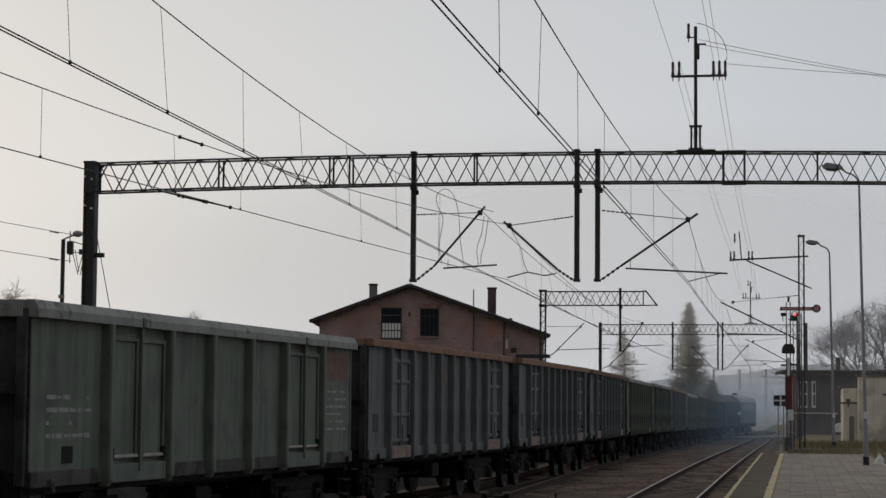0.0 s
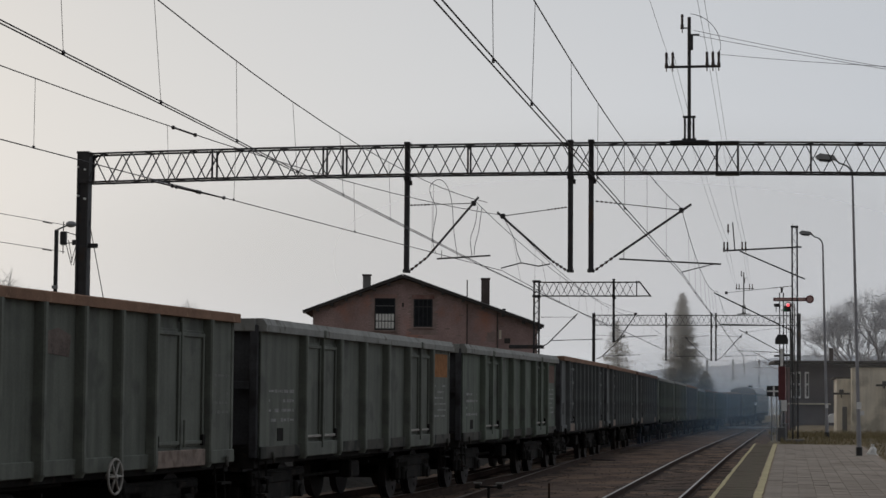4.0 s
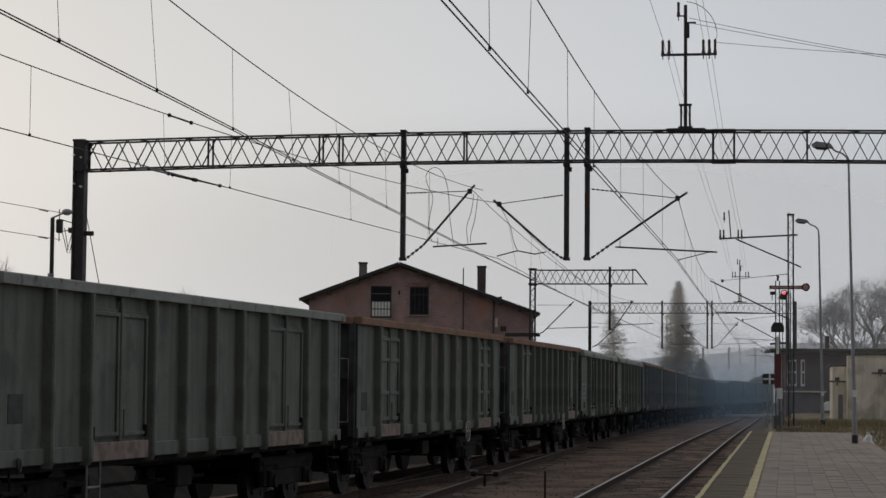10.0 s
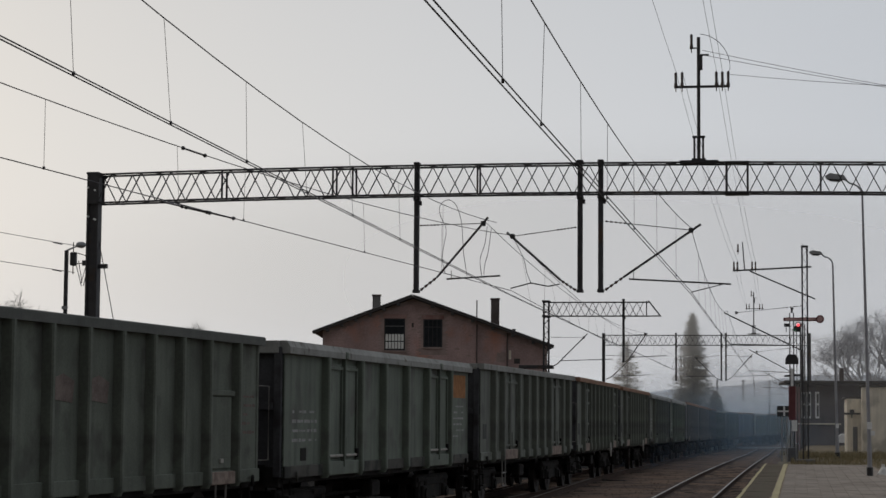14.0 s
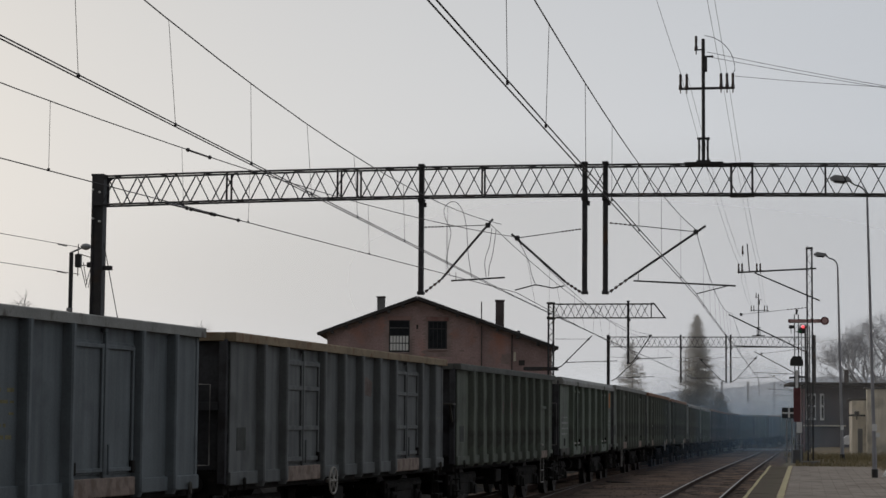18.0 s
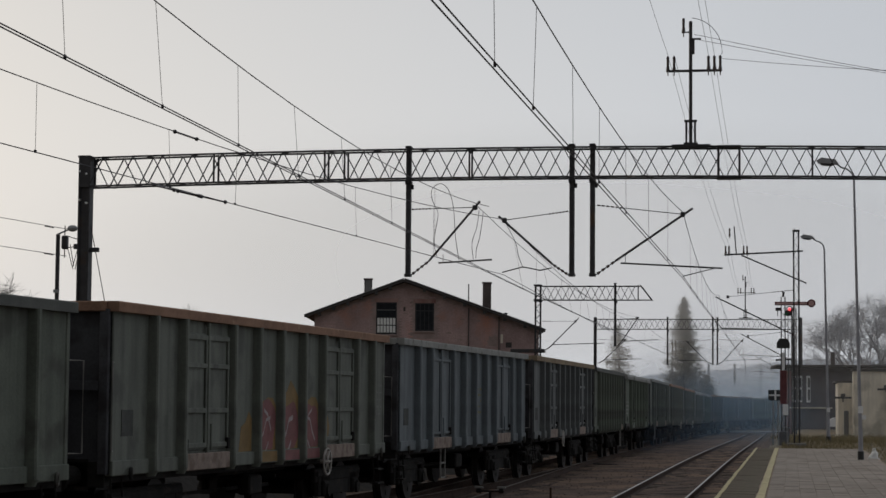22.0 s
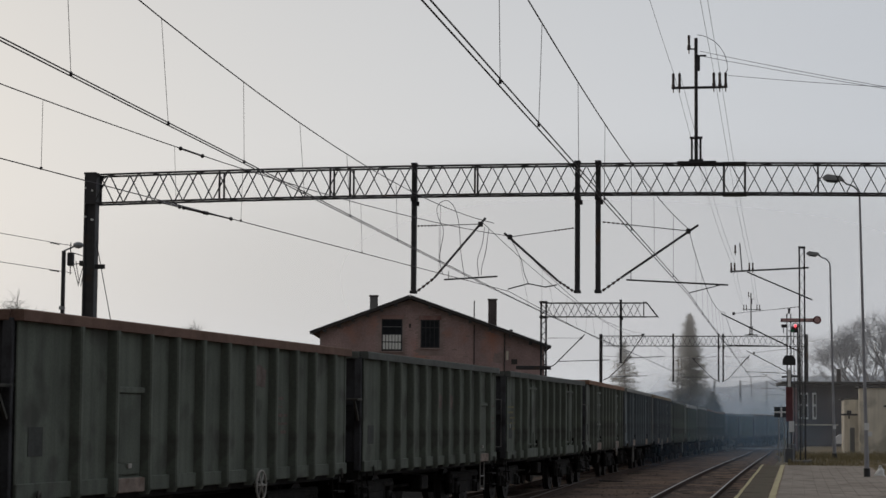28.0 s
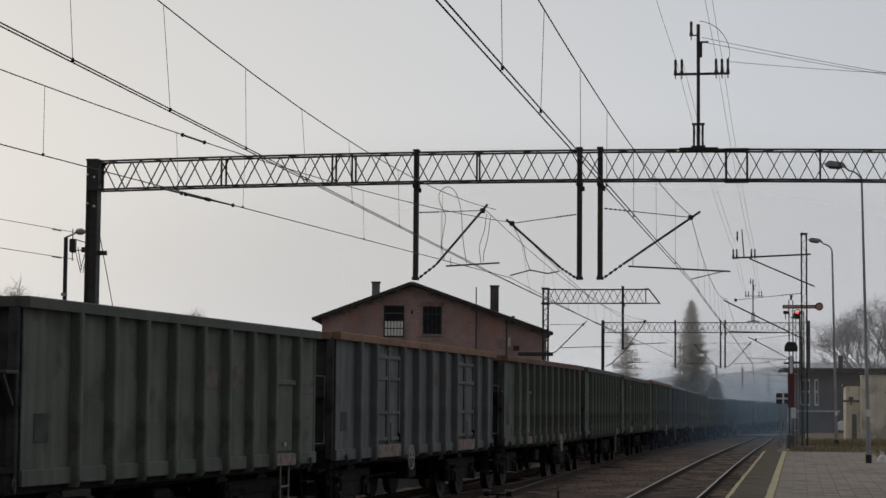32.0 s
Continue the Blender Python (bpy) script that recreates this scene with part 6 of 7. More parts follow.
def wagon(k, style, body, rim, cells, near, **extra):
    """An open high-sided wagon. style: A broad panels with a heavy hooded rail, B ribs and two doors, C close ribs and a hatch."""
    rnd = random.Random(100 + k)
    length = gap_place(k) - gap_place(k - 1)
    half = (length - 1.22) / 2
    mat, rim_mat = BODY[body], RIMS[rim]
    rear = -half + extra.get("porch", 0.0)
    TOP = extra.get("top", {"A": 3.175, "B": 3.215, "C": 3.175}[style])
    rim_words = {"grey": "grey top rail", "dark": "dark top rail", "tan": "tan top rail", "rust": "rust-orange top rail", "brown": "rust-brown top rail"}[rim]
    body_words = {"green": "Grey-green", "grey": "Dirty grey", "blue": "Blue-grey", "slate": "Slate grey", "dark": "Sooty grey", "brown": "Brownish grey"}[body].lower()
    w = thing("goods_wagon", "%s open wagon, %s, %s" % (body_words, rim_words, {"A": "broad flat panels", "B": "ribs and double doors", "C": "ribs and a small hatch"}[style]), "goods wagon", group="wagons of the train")
    # underframe
    part("underframe", Mesh().box(-1.3, -1.16, -half, half, 0.95, 1.2, 0.01).box(1.16, 1.3, -half, half, 0.95, 1.2, 0.01).box(-0.3, 0.3, -half, half, 0.85, 1.18, 0.01).box(-1.3, 1.3, -half - 0.02, -half + 0.16, 0.9, 1.22, 0.01).box(-1.3, 1.3, half - 0.16, half + 0.02, 0.9, 1.22, 0.01), UNDER, w, "sooty steel underframe")
    part("floor", Mesh().box(-1.34, 1.34, -half, half, 1.2, 1.26), UNDER, w)
    for sx in (1, -1):
        x0, x1 = sorted((sx * 1.3, sx * 1.36))
        part("side_wall", Mesh().box(x0, x1, rear, half, SILL, TOP - 0.06), mat, w)
    for sy, ye in ((1, half), (-1, rear)):
        # end wall, posts and beam are coloured dark for the shade between wagons
        ew = part("end_wall", Mesh().box(-1.36, 1.36, min(ye, ye - 0.05 * sy), max(ye, ye - 0.05 * sy), SILL, TOP - 0.06), END_SHADE, w, "end wall coloured dark for the shade between wagons")
        post = shared(("end_post", TOP), lambda: Mesh().box(-0.06, 0.06, 0.0, 0.08, SILL, TOP - 0.1, 0.01), END_SHADE)
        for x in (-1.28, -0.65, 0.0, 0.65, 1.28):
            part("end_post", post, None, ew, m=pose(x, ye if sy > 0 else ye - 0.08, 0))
        part("end_beam", Mesh().box(-1.22, 1.22, min(ye + sy * 0.082, ye + sy * 0.1), max(ye + sy * 0.082, ye + sy * 0.1), 2.1, 2.22, 0.006), END_SHADE, ew)
        if style == "C" and sy < 0:
            part("end_shelf", Mesh().box(-1.3, 1.38, ye - 0.42, ye - 0.1, 2.3, 2.34, 0.008).beam((1.3, ye - 0.36, 2.3), (1.3, ye - 0.1, 1.95), 0.04).beam((-1.3, ye - 0.36, 2.3), (-1.3, ye - 0.1, 1.95), 0.04), SILL_WORN, ew, "worn iron shelf across the end wall")
    # top rail
    if style == "A":
        h0, h1, out = TOP - 0.2, TOP + 0.0, 1.47
        prof = [(1.3, h0), (out, h0), (out, h1 - 0.1), (1.41, h1), (1.3, h1)]
    else:
        h0, h1, out = TOP - 0.13, TOP, 1.46
        prof = [(1.29, h0), (out, h0), (out, h1 - 0.015), (out - 0.015, h1), (1.29, h1)]
    r = Mesh().prism(prof, rear - 0.03, half + 0.03).prism([(-x, z) for x, z in reversed(prof)], rear - 0.03, half + 0.03)
    r.box(-1.3, 1.3, half - 0.05, half + 0.09, h0, h1 - 0.003, 0.01).box(-1.3, 1.3, rear - 0.09, rear + 0.05, h0, h1 - 0.003, 0.01)
    part("top_rail", r, rim_mat, w, rim_words)
    part("side_sill", Mesh().box(1.3, 1.4, rear, half, SILL - 0.02, SILL + 0.17, 0.01), SILL_WORN if style == "A" else mat, w, "worn side sill")
    # panels, ribs and doors along the near side, from the rear end forward
    def add_rib(y, wide=0.14):
        me = shared(("rib", round(wide, 2), body, style, TOP), lambda: rib_mesh(SILL, TOP - (0.2 if style == "A" else 0.13), wide), mat)
        part("rib", me, None, w, m=pose(0, y, 0))

    def add_door(y0, y1, panelled):
        top = TOP - 0.3
        d = part("door", Mesh().box(1.36, 1.385, y0 + 0.02, y1 - 0.02, SILL + 0.24, top, 0.006), mat, w, "double side door")
        mid = (y0 + y1) / 2
        for a, b in ((y0 + 0.05, mid - 0.03), (mid + 0.03, y1 - 0.05)):
            fr = Mesh()
            z0, z1 = SILL + 0.27, top - 0.03
            for u in (a, b - 0.06):
                fr.box(1.385, 1.415, u, u + 0.06, z0, z1, 0.006)
            zs = [z0, z1 - 0.06] + ([z0 + (z1 - z0) * 0.31, z0 + (z1 - z0) * 0.71] if panelled else [])
            for z in zs:
                fr.box(1.385, 1.418, a, b, z, z + (0.07 if panelled else 0.05), 0.006)
            part("door_leaf", fr, mat, d)
        part("lock_bar", Mesh().box(1.385, 1.46 if style == "A" else 1.43, mid - 0.028, mid + 0.028, SILL + 0.1, top + 0.1, 0.008).box(1.37, 1.49 if style == "A" else 1.43, mid - (0.06 if style == "A" else 0.04), mid + (0.06 if style == "A" else 0.04), top + 0.1, top + (0.22 if style == "A" else 0.16), 0.01).tube((1.45, mid + 0.05, SILL + 0.24), (1.45, mid + 0.05, SILL + 0.6), 0.014, 5), mat, d)
        part("door_sill", Mesh().box(1.37, 1.44, y0 + 0.03, y1 - 0.03, SILL - 0.03, SILL + 0.2, 0.01), PLATE_BARE if body != "dark" and style != "A" else mat, d, "worn pale sill plate")
        if style == "A":
            part("door_ledge", Mesh().box(1.385, 1.43, y0 + 0.06, y1 - 0.06, SILL + 0.27, SILL + 0.31, 0.008), HAND_WHITE, d, "pale door ledge")
        for u in (y0 + 0.04, y1 - 0.12):
            part("hinge", Mesh().box(1.39, 1.44, u, u + 0.08, SILL + 0.25, SILL + 0.4, 0.008), UNDER, d)

    y = rear
    total = sum(c[1] for c in cells)
    k_len = (half - rear) / total
    edges = []
    for kind, size in cells:
        a, b = y, y + size * k_len
        edges.append((kind, a, b))
        if kind == "D":
            add_door(a + 0.08, b - 0.08, False)
        elif kind == "P":
            add_door(a + 0.08, b - 0.08, True)
        elif kind == "H":
            hz = SILL + 1.22
            hb = part("hatch", Mesh().box(1.36, 1.4, a + 0.16, b - 0.16, SILL + 0.2, hz, 0.01).box(1.36, 1.43, a + 0.1, b - 0.1, hz, hz + 0.08, 0.01), mat, w, "small hatch door")
            part("hatch_panel", Mesh().box(1.4, 1.405, a + 0.24, b - 0.24, SILL + 0.35, hz - 0.12, 0.002), mat, hb)
            part("latch", Mesh().box(1.4, 1.43, (a + b) / 2 - 0.05, (a + b) / 2 + 0.06, SILL + 0.28, SILL + 0.34, 0.005), HAND_WHITE, hb, "pale latch")
            part("hatch_sill", Mesh().box(1.38, 1.46, a + 0.12, b - 0.12, SILL - 0.02, SILL + 0.16, 0.01), PLATE_BARE, hb)
        y = b
        if b < half - 0.1:
            add_rib(b, 0.15 if style == "A" else 0.13)
    for ye, sy in ((rear, 1), (half, -1)):
        a0, a1 = sorted((ye, ye + sy * 0.09))
        part("corner_angle", Mesh().box(1.3, 1.375, a0, a1, SILL, TOP - 0.1, 0.012), mat, w)
    back_rib = shared(("rib", 0.15 if style == "A" else 0.13, body, style, TOP), lambda: rib_mesh(SILL, TOP - (0.2 if style == "A" else 0.13), 0.15 if style == "A" else 0.13), mat)
    for kind, a, b in edges[:-1]:
        part("rib", back_rib, None, w, m=pose(0, b, 0, 0, 0, 180))
    # running gear
    for sy in (-1, 1):
        yb = sy * (half - 1.95)
        b = part("bogie", shared("bogie", bogie_mesh, UNDER), None, w, "sooty two-axle bogie", m=pose(0, yb, 0))
        for dy in (-0.9, 0.9):
            ws = part("wheelset", shared("wheelset", wheelset_mesh, TREAD), None, b, m=pose(0, dy, 0.46))
            if near:
                WHEELS.append((ws, dy))
        for sx in (-1, 1):
            part("buffer", shared("buffer", buffer_mesh, UNDER, False), None, w, m=pose(sx * 0.875, sy * (half + 0.02), 1.05, 0, 0, 0 if sy > 0 else 180))
        part("coupling", Mesh().beam((0, sy * half, 1.03), (0, sy * (half + 0.62), 0.98), 0.09, 0.12).tube((0, sy * (half + 0.4), 0.98), (0, sy * (half + 0.4), 0.62), 0.03), UNDER, w)
    part("brake_gear", Mesh().tube((-0.75, -0.9, 0.72), (-0.75, 0.3, 0.72), 0.22, 12).tube((0.6, 0.6, 0.68), (0.6, 1.2, 0.68), 0.17, 12).beam((0.6, -2.0, 0.62), (0.6, 2.0, 0.62), 0.05).beam((-1.1, 0.9, 0.8), (1.1, 0.9, 0.8), 0.05).box(0.95, 1.15, -0.5, 0.1, 0.55, 0.85, 0.03).tube((1.0, -1.6, 0.9), (1.0, 1.6, 0.9), 0.025), UNDER, w, "brake cylinder, tank and rods")
    for sy in (-1, 1):
        st = Mesh()
        ys = sy * (half - 0.35)
        for u in (-0.18, 0.18):
            st.tube((1.3, ys + u, 1.0), (1.34, ys + u, 0.5), 0.016, 5)
        for z in (0.5, 0.75):
            st.box(1.26, 1.42, ys - 0.2, ys + 0.2, z - 0.015, z + 0.015)
        part("step", st, UNDER, w, "iron foot step")
    # lashing rings along the sill
    for yy in (-half + 0.5, half - 0.4):
        part("tow_ring", Mesh().ring((1.44, yy, SILL + 0.0), (1, 0.3, 0), 0.07, 0.022, 12, 5), SILL_WORN if rnd.random() < 0.6 else UNDER, w, "iron tow hook")
    for hr in extra.get("rails", ()):
        ye = half + 0.1 if hr > 0 else -half - 0.1
        part("handrail", Mesh().line([(1.38, ye - 0.12 * hr, 2.45), (1.46, ye + 0.1 * hr, 2.45), (1.46, ye + 0.1 * hr, 1.35), (1.38, ye - 0.12 * hr, 1.35)], 0.011, 6), HANDRAIL, w, "white corner handrail")
    if "wheel" in extra:
        hw = part("handwheel", shared("handwheel", hand_wheel, HAND_WHITE, True), None, w, "dirty white brake handwheel", m=pose(1.53, extra["wheel"] * half, 0.99))
    if "ladder" in extra:
        yl = extra["ladder"] * half
        lad = Mesh()
        for u in (-0.2, 0.2):
            lad.tube((1.4, yl + u, 1.05), (1.4, yl + u, 0.42), 0.018, 5)
        lad.tube((1.4, yl - 0.2, 0.42), (1.4, yl + 0.2, 0.42), 0.018, 5).tube((1.4, yl - 0.2, 0.72), (1.4, yl + 0.2, 0.72), 0.018, 5)
        part("ladder_step", lad, HANDRAIL, w, "worn grey hanging ladder step")
    if "orange" in extra:
        _, a, b = edges[-1]
        part("orange_panel", rounded([(a + 0.12, 2.42), (b - 0.2, 2.42), (b - 0.2, 2.9), (a + 0.12, 2.9)], 1.362), ORANGE_PATCH if extra["orange"] == 1 else REDDISH_PATCH, w, "faded orange painted square" if extra["orange"] == 1 else "faint reddish painted square")
        part("stencil", bars(rnd, a + 0.35, b - 0.3, 1.55, 2.3, 6), CHALK, w, "faint white unreadable stencil lines", kind="stuff")
        _, a, b = edges[0]
        part("stencil", bars(rnd, a + 0.45, b - 0.35, 1.55, 2.15, 4), CHALK, w, "faint white unreadable stencil lines", kind="stuff")
        part("dark_plate", rounded([(a + 0.9, 1.3), (a + 1.2, 1.3), (a + 1.2, 1.5), (a + 0.9, 1.5)], 1.362), UNDER, w)
    else:
        _, a, b = edges[0]
        part("number_plate", rounded([(a + 0.34, 1.53), (a + 0.72, 1.53), (a + 0.72, 1.86), (a + 0.34, 1.86)], 1.362), MOUNT_PLATE, w, "dark mounted plate")
        if k == -8:
            part("paper_label", rounded([(a + 0.4, 1.78), (a + 0.5, 1.78), (a + 0.5, 1.88), (a + 0.4, 1.88)], 1.369), CHALK, w, "small pale paper label")
        i = min(len(edges) - 1, extra.get("sign_cell", len(edges) - 1))
        _, a, b = edges[i]
        part("stencil", bars(rnd, a + 0.2, b - 0.15, 1.7, 2.35, 5), extra.get("sign_mat", CHALK_FAINT), w, "faint unreadable stencil lines", kind="stuff")
    for c, z, mt in extra.get("smudge", ()):
        _, a, b = edges[c]
        part("paint_smudge", rounded([(a + 0.2, z - 0.12), (b - 0.25, z - 0.16), (b - 0.2, z + 0.1), ((a + b) / 2, z + 0.18), (a + 0.22, z + 0.12)], 1.362), mt, w, "faded red paint smudge")
    if extra.get("graffiti"):
        # three sprayed letters on a ragged yellow ground, one to a panel, running down over the sill
        z0 = SILL + 0.175

        def spray(name, points, tone, words, lift=0.0):
            part(name, rounded(points, 1.361 + lift, 0.002), tone, w, words)
        _, a, b = edges[3]
        spray("graffiti_ground", [(b - 0.68, z0), (b - 0.1, z0), (b - 0.1, 1.72), (b - 0.24, 1.83), (b - 0.4, 1.66), (b - 0.58, 1.6)], GRAFFITI_YELLOW, "yellow sprayed ground")
        for n, (_, a, b) in enumerate(edges[4:7]):
            a, b, top = a + 0.08, b - 0.08, (2.06, 2.2, 2.08)[n]
            c = (a + b) / 2
            spray("graffiti_ground", [(a, z0), (b, z0), (b, top - 0.14), (b - 0.15, top - 0.03), (c + 0.1, top + (0.12 if n == 1 else -0.02)), (c - 0.12, top - 0.08), (a + 0.16, top - 0.02), (a, top - 0.2)], GRAFFITI_YELLOW, "yellow sprayed ground")
            rnd2 = random.Random(60 + n)
            rim = []
            for q in np.linspace(0, 2 * math.pi, 27)[:-1]:
                g = 1 + 0.1 * math.sin(2 * q + n) + 0.07 * math.sin(5 * q + 2 * n) + rnd2.uniform(-0.03, 0.03)
                rim.append((c + 0.02 + (b - a) * 0.44 * g * math.copysign(abs(math.cos(q)) ** 0.7, math.cos(q)), max(z0 + 0.01, 1.56 + 0.42 * g * math.copysign(abs(math.sin(q)) ** 0.8, math.sin(q)))))
            spray("graffiti_letter", rim, GRAFFITI_RED, "ragged red sprayed letter shape", 0.003)
            for pts in (((-0.28, -0.2), (-0.12, -0.05), (0.0, 0.14), (0.2, 0.18)), ((-0.2, -0.4), (-0.02, -0.34), (0.12, -0.2)), ((-0.1, 0.3), (0.08, 0.22), (0.24, -0.02)))[: 3 if n != 1 else 2]:
                k_x = -1 if n == 2 else 1
                line = [(c + k_x * u, 1.56 + v) for u, v in pts]
                thick = (0.035, 0.05, 0.03)[n]
                spray("graffiti_stroke", [(u, v - thick) for u, v in line] + [(u + 0.01, v + thick * 0.5) for u, v in reversed(line)], GRAFFITI_WHITE, "curved white sprayed stroke", 0.006)
            part("graffiti_foot", rounded([(a, SILL), (b, SILL), (b - 0.03, z0 - 0.02), (a + 0.05, z0 - 0.01)], 1.401, 0.002), GRAFFITI_RED if n else GRAFFITI_YELLOW, w, "sprayed paint run over the sill")
        _, a, b = edges[7]
        part("graffiti_ground", rounded([(a + 0.12, SILL + 0.3), (a + 0.42, SILL + 0.3), (a + 0.5, 1.55), (a + 0.36, 1.78), (a + 0.12, 1.86)], 1.388, 0.002), GRAFFITI_YELLOW, w, "yellow sprayed ground")
    TRAIN.append((w, k, half))
    return w


SIDE = (1.27, 1.07, 2.0, 1.15, 1.12, 1.15, 1.1, 2.0, 1.08, 1.0)
CELLS = {
    "A": list(zip("WDWWWDW", (2.1, 2.05, 1.6, 1.65, 1.65, 1.95, 1.9))),
    "B2": list(zip("WWDWWWWDWW", SIDE)),
    "P2": list(zip("WWPWWWWPWW", SIDE)),
    "B1": list(zip("WDWWWWWWDW", (1.35, 2.05, 1.12, 1.12, 1.12, 1.12, 1.12, 1.12, 2.0, 1.15))),
    "P1": list(zip("WPWWWWWWPW", (1.3, 1.78, 1.17, 1.17, 1.17, 1.17, 1.17, 1.17, 1.75, 1.22))),
    "CR": [("W", 1.27)] + [("W", 1.01)] * 8 + [("H", 1.17), ("W", 1.06)],
    "CS": [("W", 1.35)] + [("W", 1.02)] * 7 + [("H", 1.15), ("W", 1.1)],
    "CL": list(zip("WWHWWWWWWWWW", (1.53, 1.08, 1.09, 0.94, 0.98, 1.01, 1.08, 1.03, 1.01, 0.96, 1.09, 0.96))),
}


LOCO = []
LOCO_AT = gap_place(13) + 8.6


def build_locomotive():
    """The diesel engine at the head, far off in its own smoke."""
    e = thing("diesel_locomotive", "blue diesel locomotive with domed grey roof hauling the train", "locomotive")
    roof = [(-1.42, 3.2), (-1.2, 3.58), (-0.7, 3.82), (0, 3.9), (0.7, 3.82), (1.2, 3.58), (1.42, 3.2)]
    part("body", Mesh().box(-1.42, 1.42, -7.6, 7.6, 1.2, 3.2, 0.06), BODY["blue"], e, "blue-grey steel body")
    part("roof", Mesh().prism(roof, -7.5, 7.5), STEEL_GREY, e, "pale domed roof")
    part("frame", Mesh().box(-1.35, 1.35, -8.0, 8.0, 0.9, 1.2, 0.03), UNDER, e)
    part("fuel_tank", Mesh().box(-1.2, 1.2, -2.0, 2.0, 0.35, 0.9, 0.08), UNDER, e)
    for sy in (-1, 1):
        for x in (-0.7, 0.7):
            y = sy * 7.62
            part("windscreen", Mesh().box(x - 0.5, x + 0.5, min(y, y - 0.03 * sy), max(y, y + 0.02 * sy), 2.45, 3.05, 0.01), DARK_GLASS, e)
            part("buffer", shared("buffer", buffer_mesh, UNDER), None, e, m=pose(x * 1.25, sy * 8.0, 1.05, 0, 0, 0 if sy > 0 else 180))
            part("headlight", Mesh().tube((x * 1.3, sy * 7.6, 1.75), (x * 1.3, sy * 7.68, 1.75), 0.14, 12), WHITE_PAINT, e)
        part("stripe", Mesh().box(-1.43, 1.43, min(sy * 7.6, sy * 7.63), max(sy * 7.6, sy * 7.63), 2.0, 2.3), WHITE_WOOD, e, "pale band across the cab end")
        b = part("bogie", shared("bogie", bogie_mesh, UNDER), None, e, m=pose(0, sy * 4.5, 0))
        for dy in (-0.9, 0.9):
            ws = part("wheelset", shared("wheelset", wheelset_mesh, TREAD), None, b, m=pose(0, dy, 0.46))
            WHEELS.append((ws, dy))
    for k in range(5):
        for sx in (-1, 1):
            part("side_window", Mesh().box(min(sx * 1.4, sx * 1.43), max(sx * 1.4, sx * 1.43), -5.2 + k * 2.4, -4.2 + k * 2.4, 2.4, 3.0, 0.01), DARK_GLASS, e)
    part("exhaust", Mesh().tube((0, 1.0, 3.85), (0, 1.0, 4.1), 0.25, 12), UNDER, e)
    LOCO.append(e)


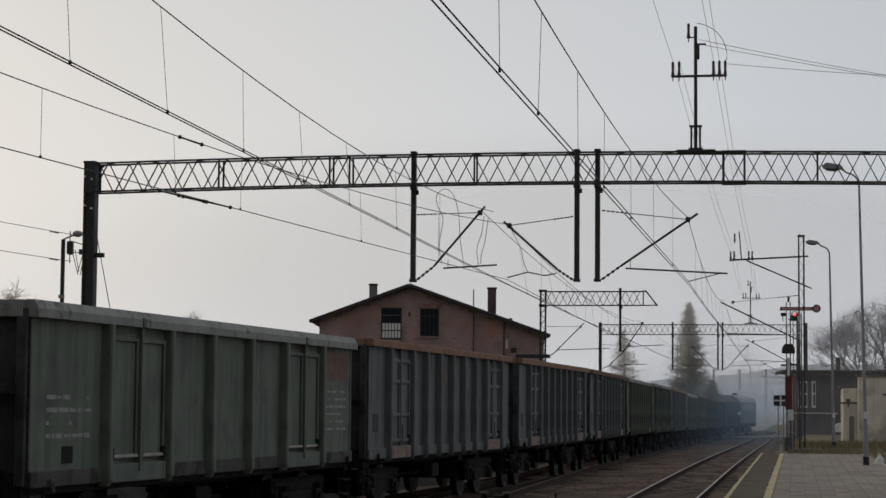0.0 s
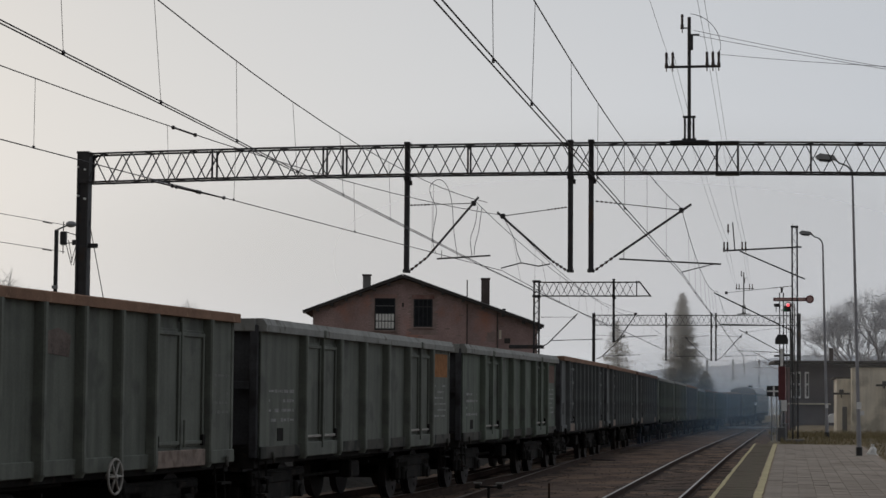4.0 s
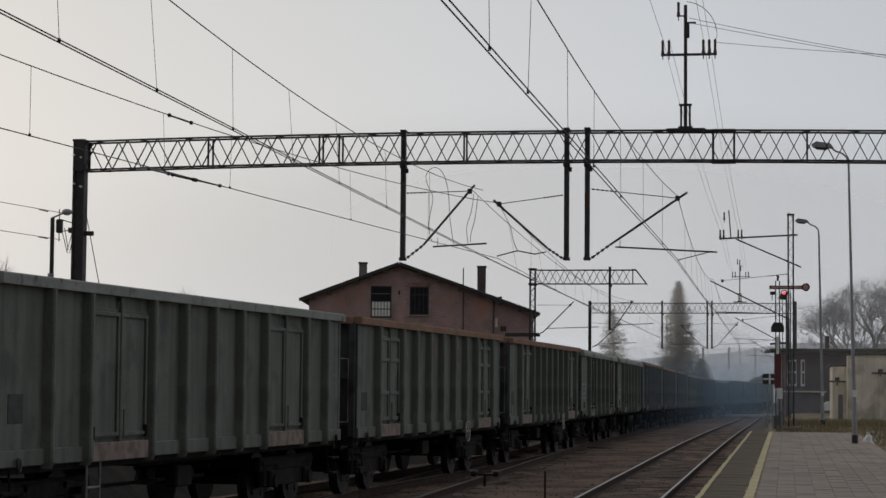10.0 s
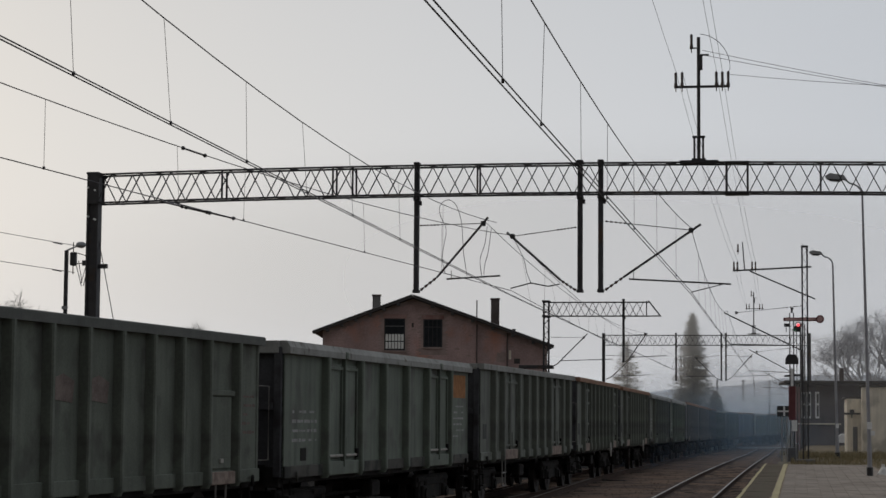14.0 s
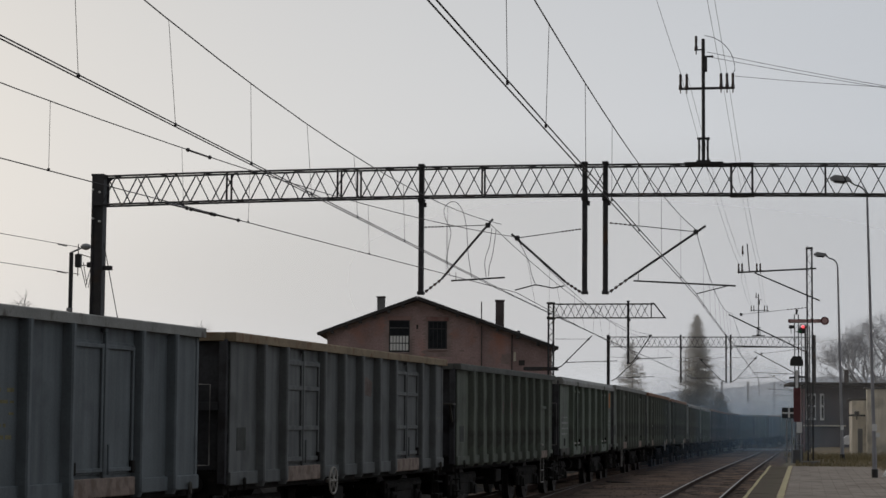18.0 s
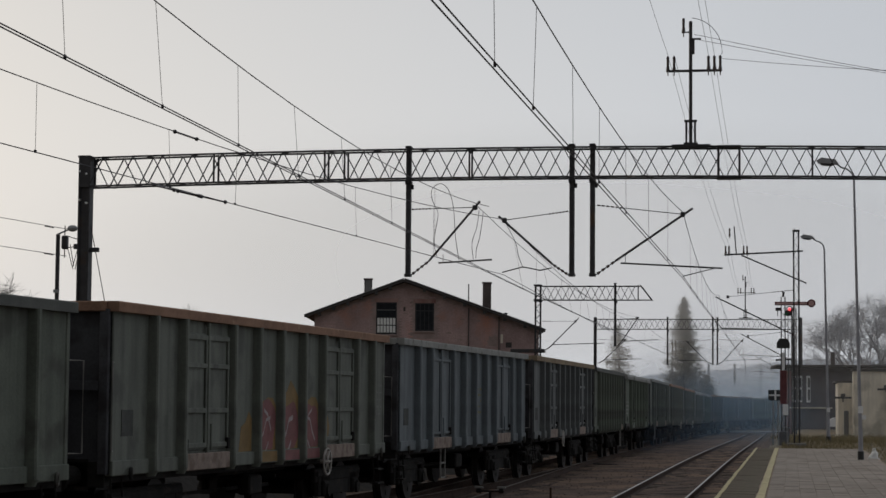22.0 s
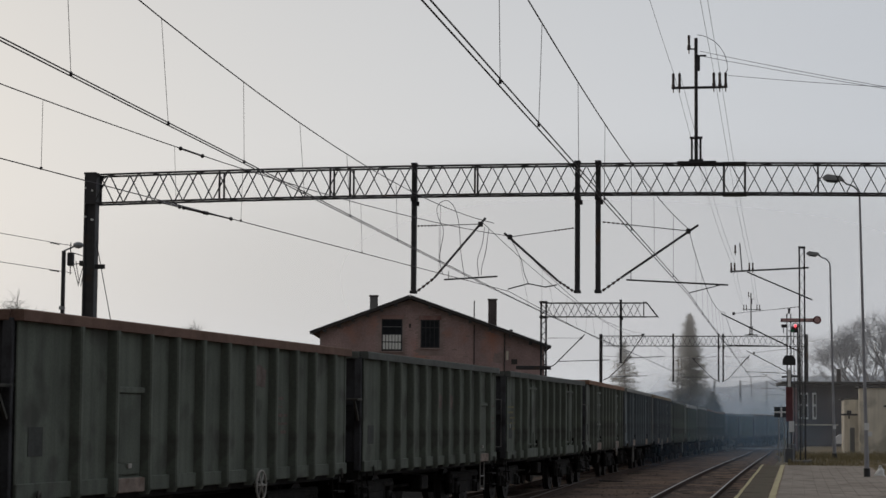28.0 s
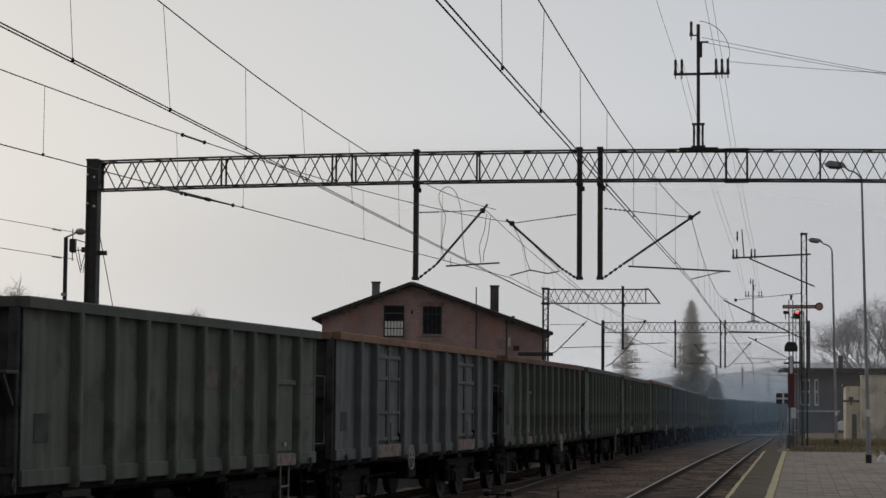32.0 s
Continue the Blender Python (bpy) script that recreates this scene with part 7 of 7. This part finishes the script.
def build_train():
    w = wagon
    w(3, "B", "slate", "rust", CELLS["P1"], True, smudge=((4, 2.6, SMUDGE),))
    w(2, "A", "green", "grey", CELLS["A"], True, orange=2)
    w(1, "A", "grey", "grey", CELLS["A"], True, orange=1)
    w(0, "B", "grey", "rust", CELLS["B1"], True, wheel=0.31, top=3.19, rails=(-1,), smudge=((5, 2.6, SMUDGE),))
    w(-1, "B", "grey", "rust", CELLS["P1"], True, rails=(1,), wheel=0.34, smudge=((4, 2.75, SMUDGE), (6, 2.65, SMUDGE)))
    w(-2, "B", "grey", "grey", CELLS["B2"], True, ladder=-0.6, rails=(1,))
    w(-3, "A", "green", "grey", CELLS["A"], True, orange=1)
    w(-4, "C", "dark", "dark", CELLS["CR"], True, rails=(1,), sign_mat=CHALK_RED, ladder=0.72, smudge=((4, 2.3, SMUDGE), (5, 2.3, SMUDGE)))
    w(-5, "B", "slate", "tan", CELLS["P2"], True, wheel=-0.28, smudge=((5, 2.55, SMUDGE),))
    w(-6, "B", "blue", "grey", CELLS["B2"], True, rails=(1,), ladder=-0.45, sign_cell=5, sign_mat=CHALK_YELLOW)
    w(-7, "B", "grey", "rust", CELLS["P2"], True, wheel=0.36, graffiti=1, rails=(-1, 1))
    w(-8, "B", "dark", "dark", CELLS["B2"], True, top=3.14, rails=(1,), sign_cell=0, sign_mat=CHALK_YELLOW)
    w(-9, "C", "dark", "dark", CELLS["CR"], True, rails=(1,), sign_mat=CHALK_RED, ladder=0.72, smudge=((5, 2.35, SMUDGE), (6, 2.35, SMUDGE)))
    w(-10, "C", "dark", "brown", CELLS["CL"], True, wheel=0.24, sign_mat=CHALK_RED, sign_cell=8, smudge=((7, 2.6, SMUDGE),))
    w(-11, "B", "slate", "rust", CELLS["P2"], True, wheel=-0.28, rails=(1,), smudge=((5, 2.5, SMUDGE),))
    w(-12, "C", "dark", "dark", CELLS["CS"], True, porch=0.8, rails=(1,), sign_mat=CHALK_RED, ladder=0.72, smudge=((5, 2.35, SMUDGE), (6, 2.35, SMUDGE)))
    w(-13, "B", "grey", "rust", CELLS["P1"], True)
    rest = [("B", "slate", "rust", "P1"), ("B", "slate", "brown", "P1"), ("C", "dark", "grey", "CR"), ("B", "dark", "grey", "B2"), ("B", "blue", "rust", "P2"), ("A", "green", "grey", "A"), ("B", "dark", "brown", "B1"), ("C", "dark", "brown", "CL")]
    for i, k in enumerate(range(4, 14)):
        s, b, r, c = rest[i % len(rest)]
        wagon(k, s, b, r, CELLS[c], k < 5)


build_train()
build_locomotive()
build_trees()
build_platform()
build_smoke()


def motions():
    """The train draws slowly away; its wheels roll, the smoke drifts."""
    times = [i * 1.0 for i in range(33)]
    for w, k, half in TRAIN:
        mid = (gap_place(k) + gap_place(k - 1)) / 2
        walk(w, [(t, SIDING.place(mid + travelled(t), 0.0, half - 1.95)) for t in times])
    steps = [i / 10 for i in range(321)]
    for ws, dy in WHEELS:
        walk(ws, [(t, pose(0, dy, 0.46, -math.degrees(travelled(t) / 0.46))) for t in steps])
    walk(LOCO[0], [(t, SIDING.place(LOCO_AT + travelled(t), 0.0, 4.5)) for t in times])
    for ob, x, y, z, k in SMOKE:
        pace = 0.05 if k < 0 else 0.04 * (1 + 0.3 * k)
        walk(ob, [(t, pose(x + pace * t, y, z + 0.02 * t, 0, 0, -8)) for t in (0.0, 16.0, 32.0)])


motions()
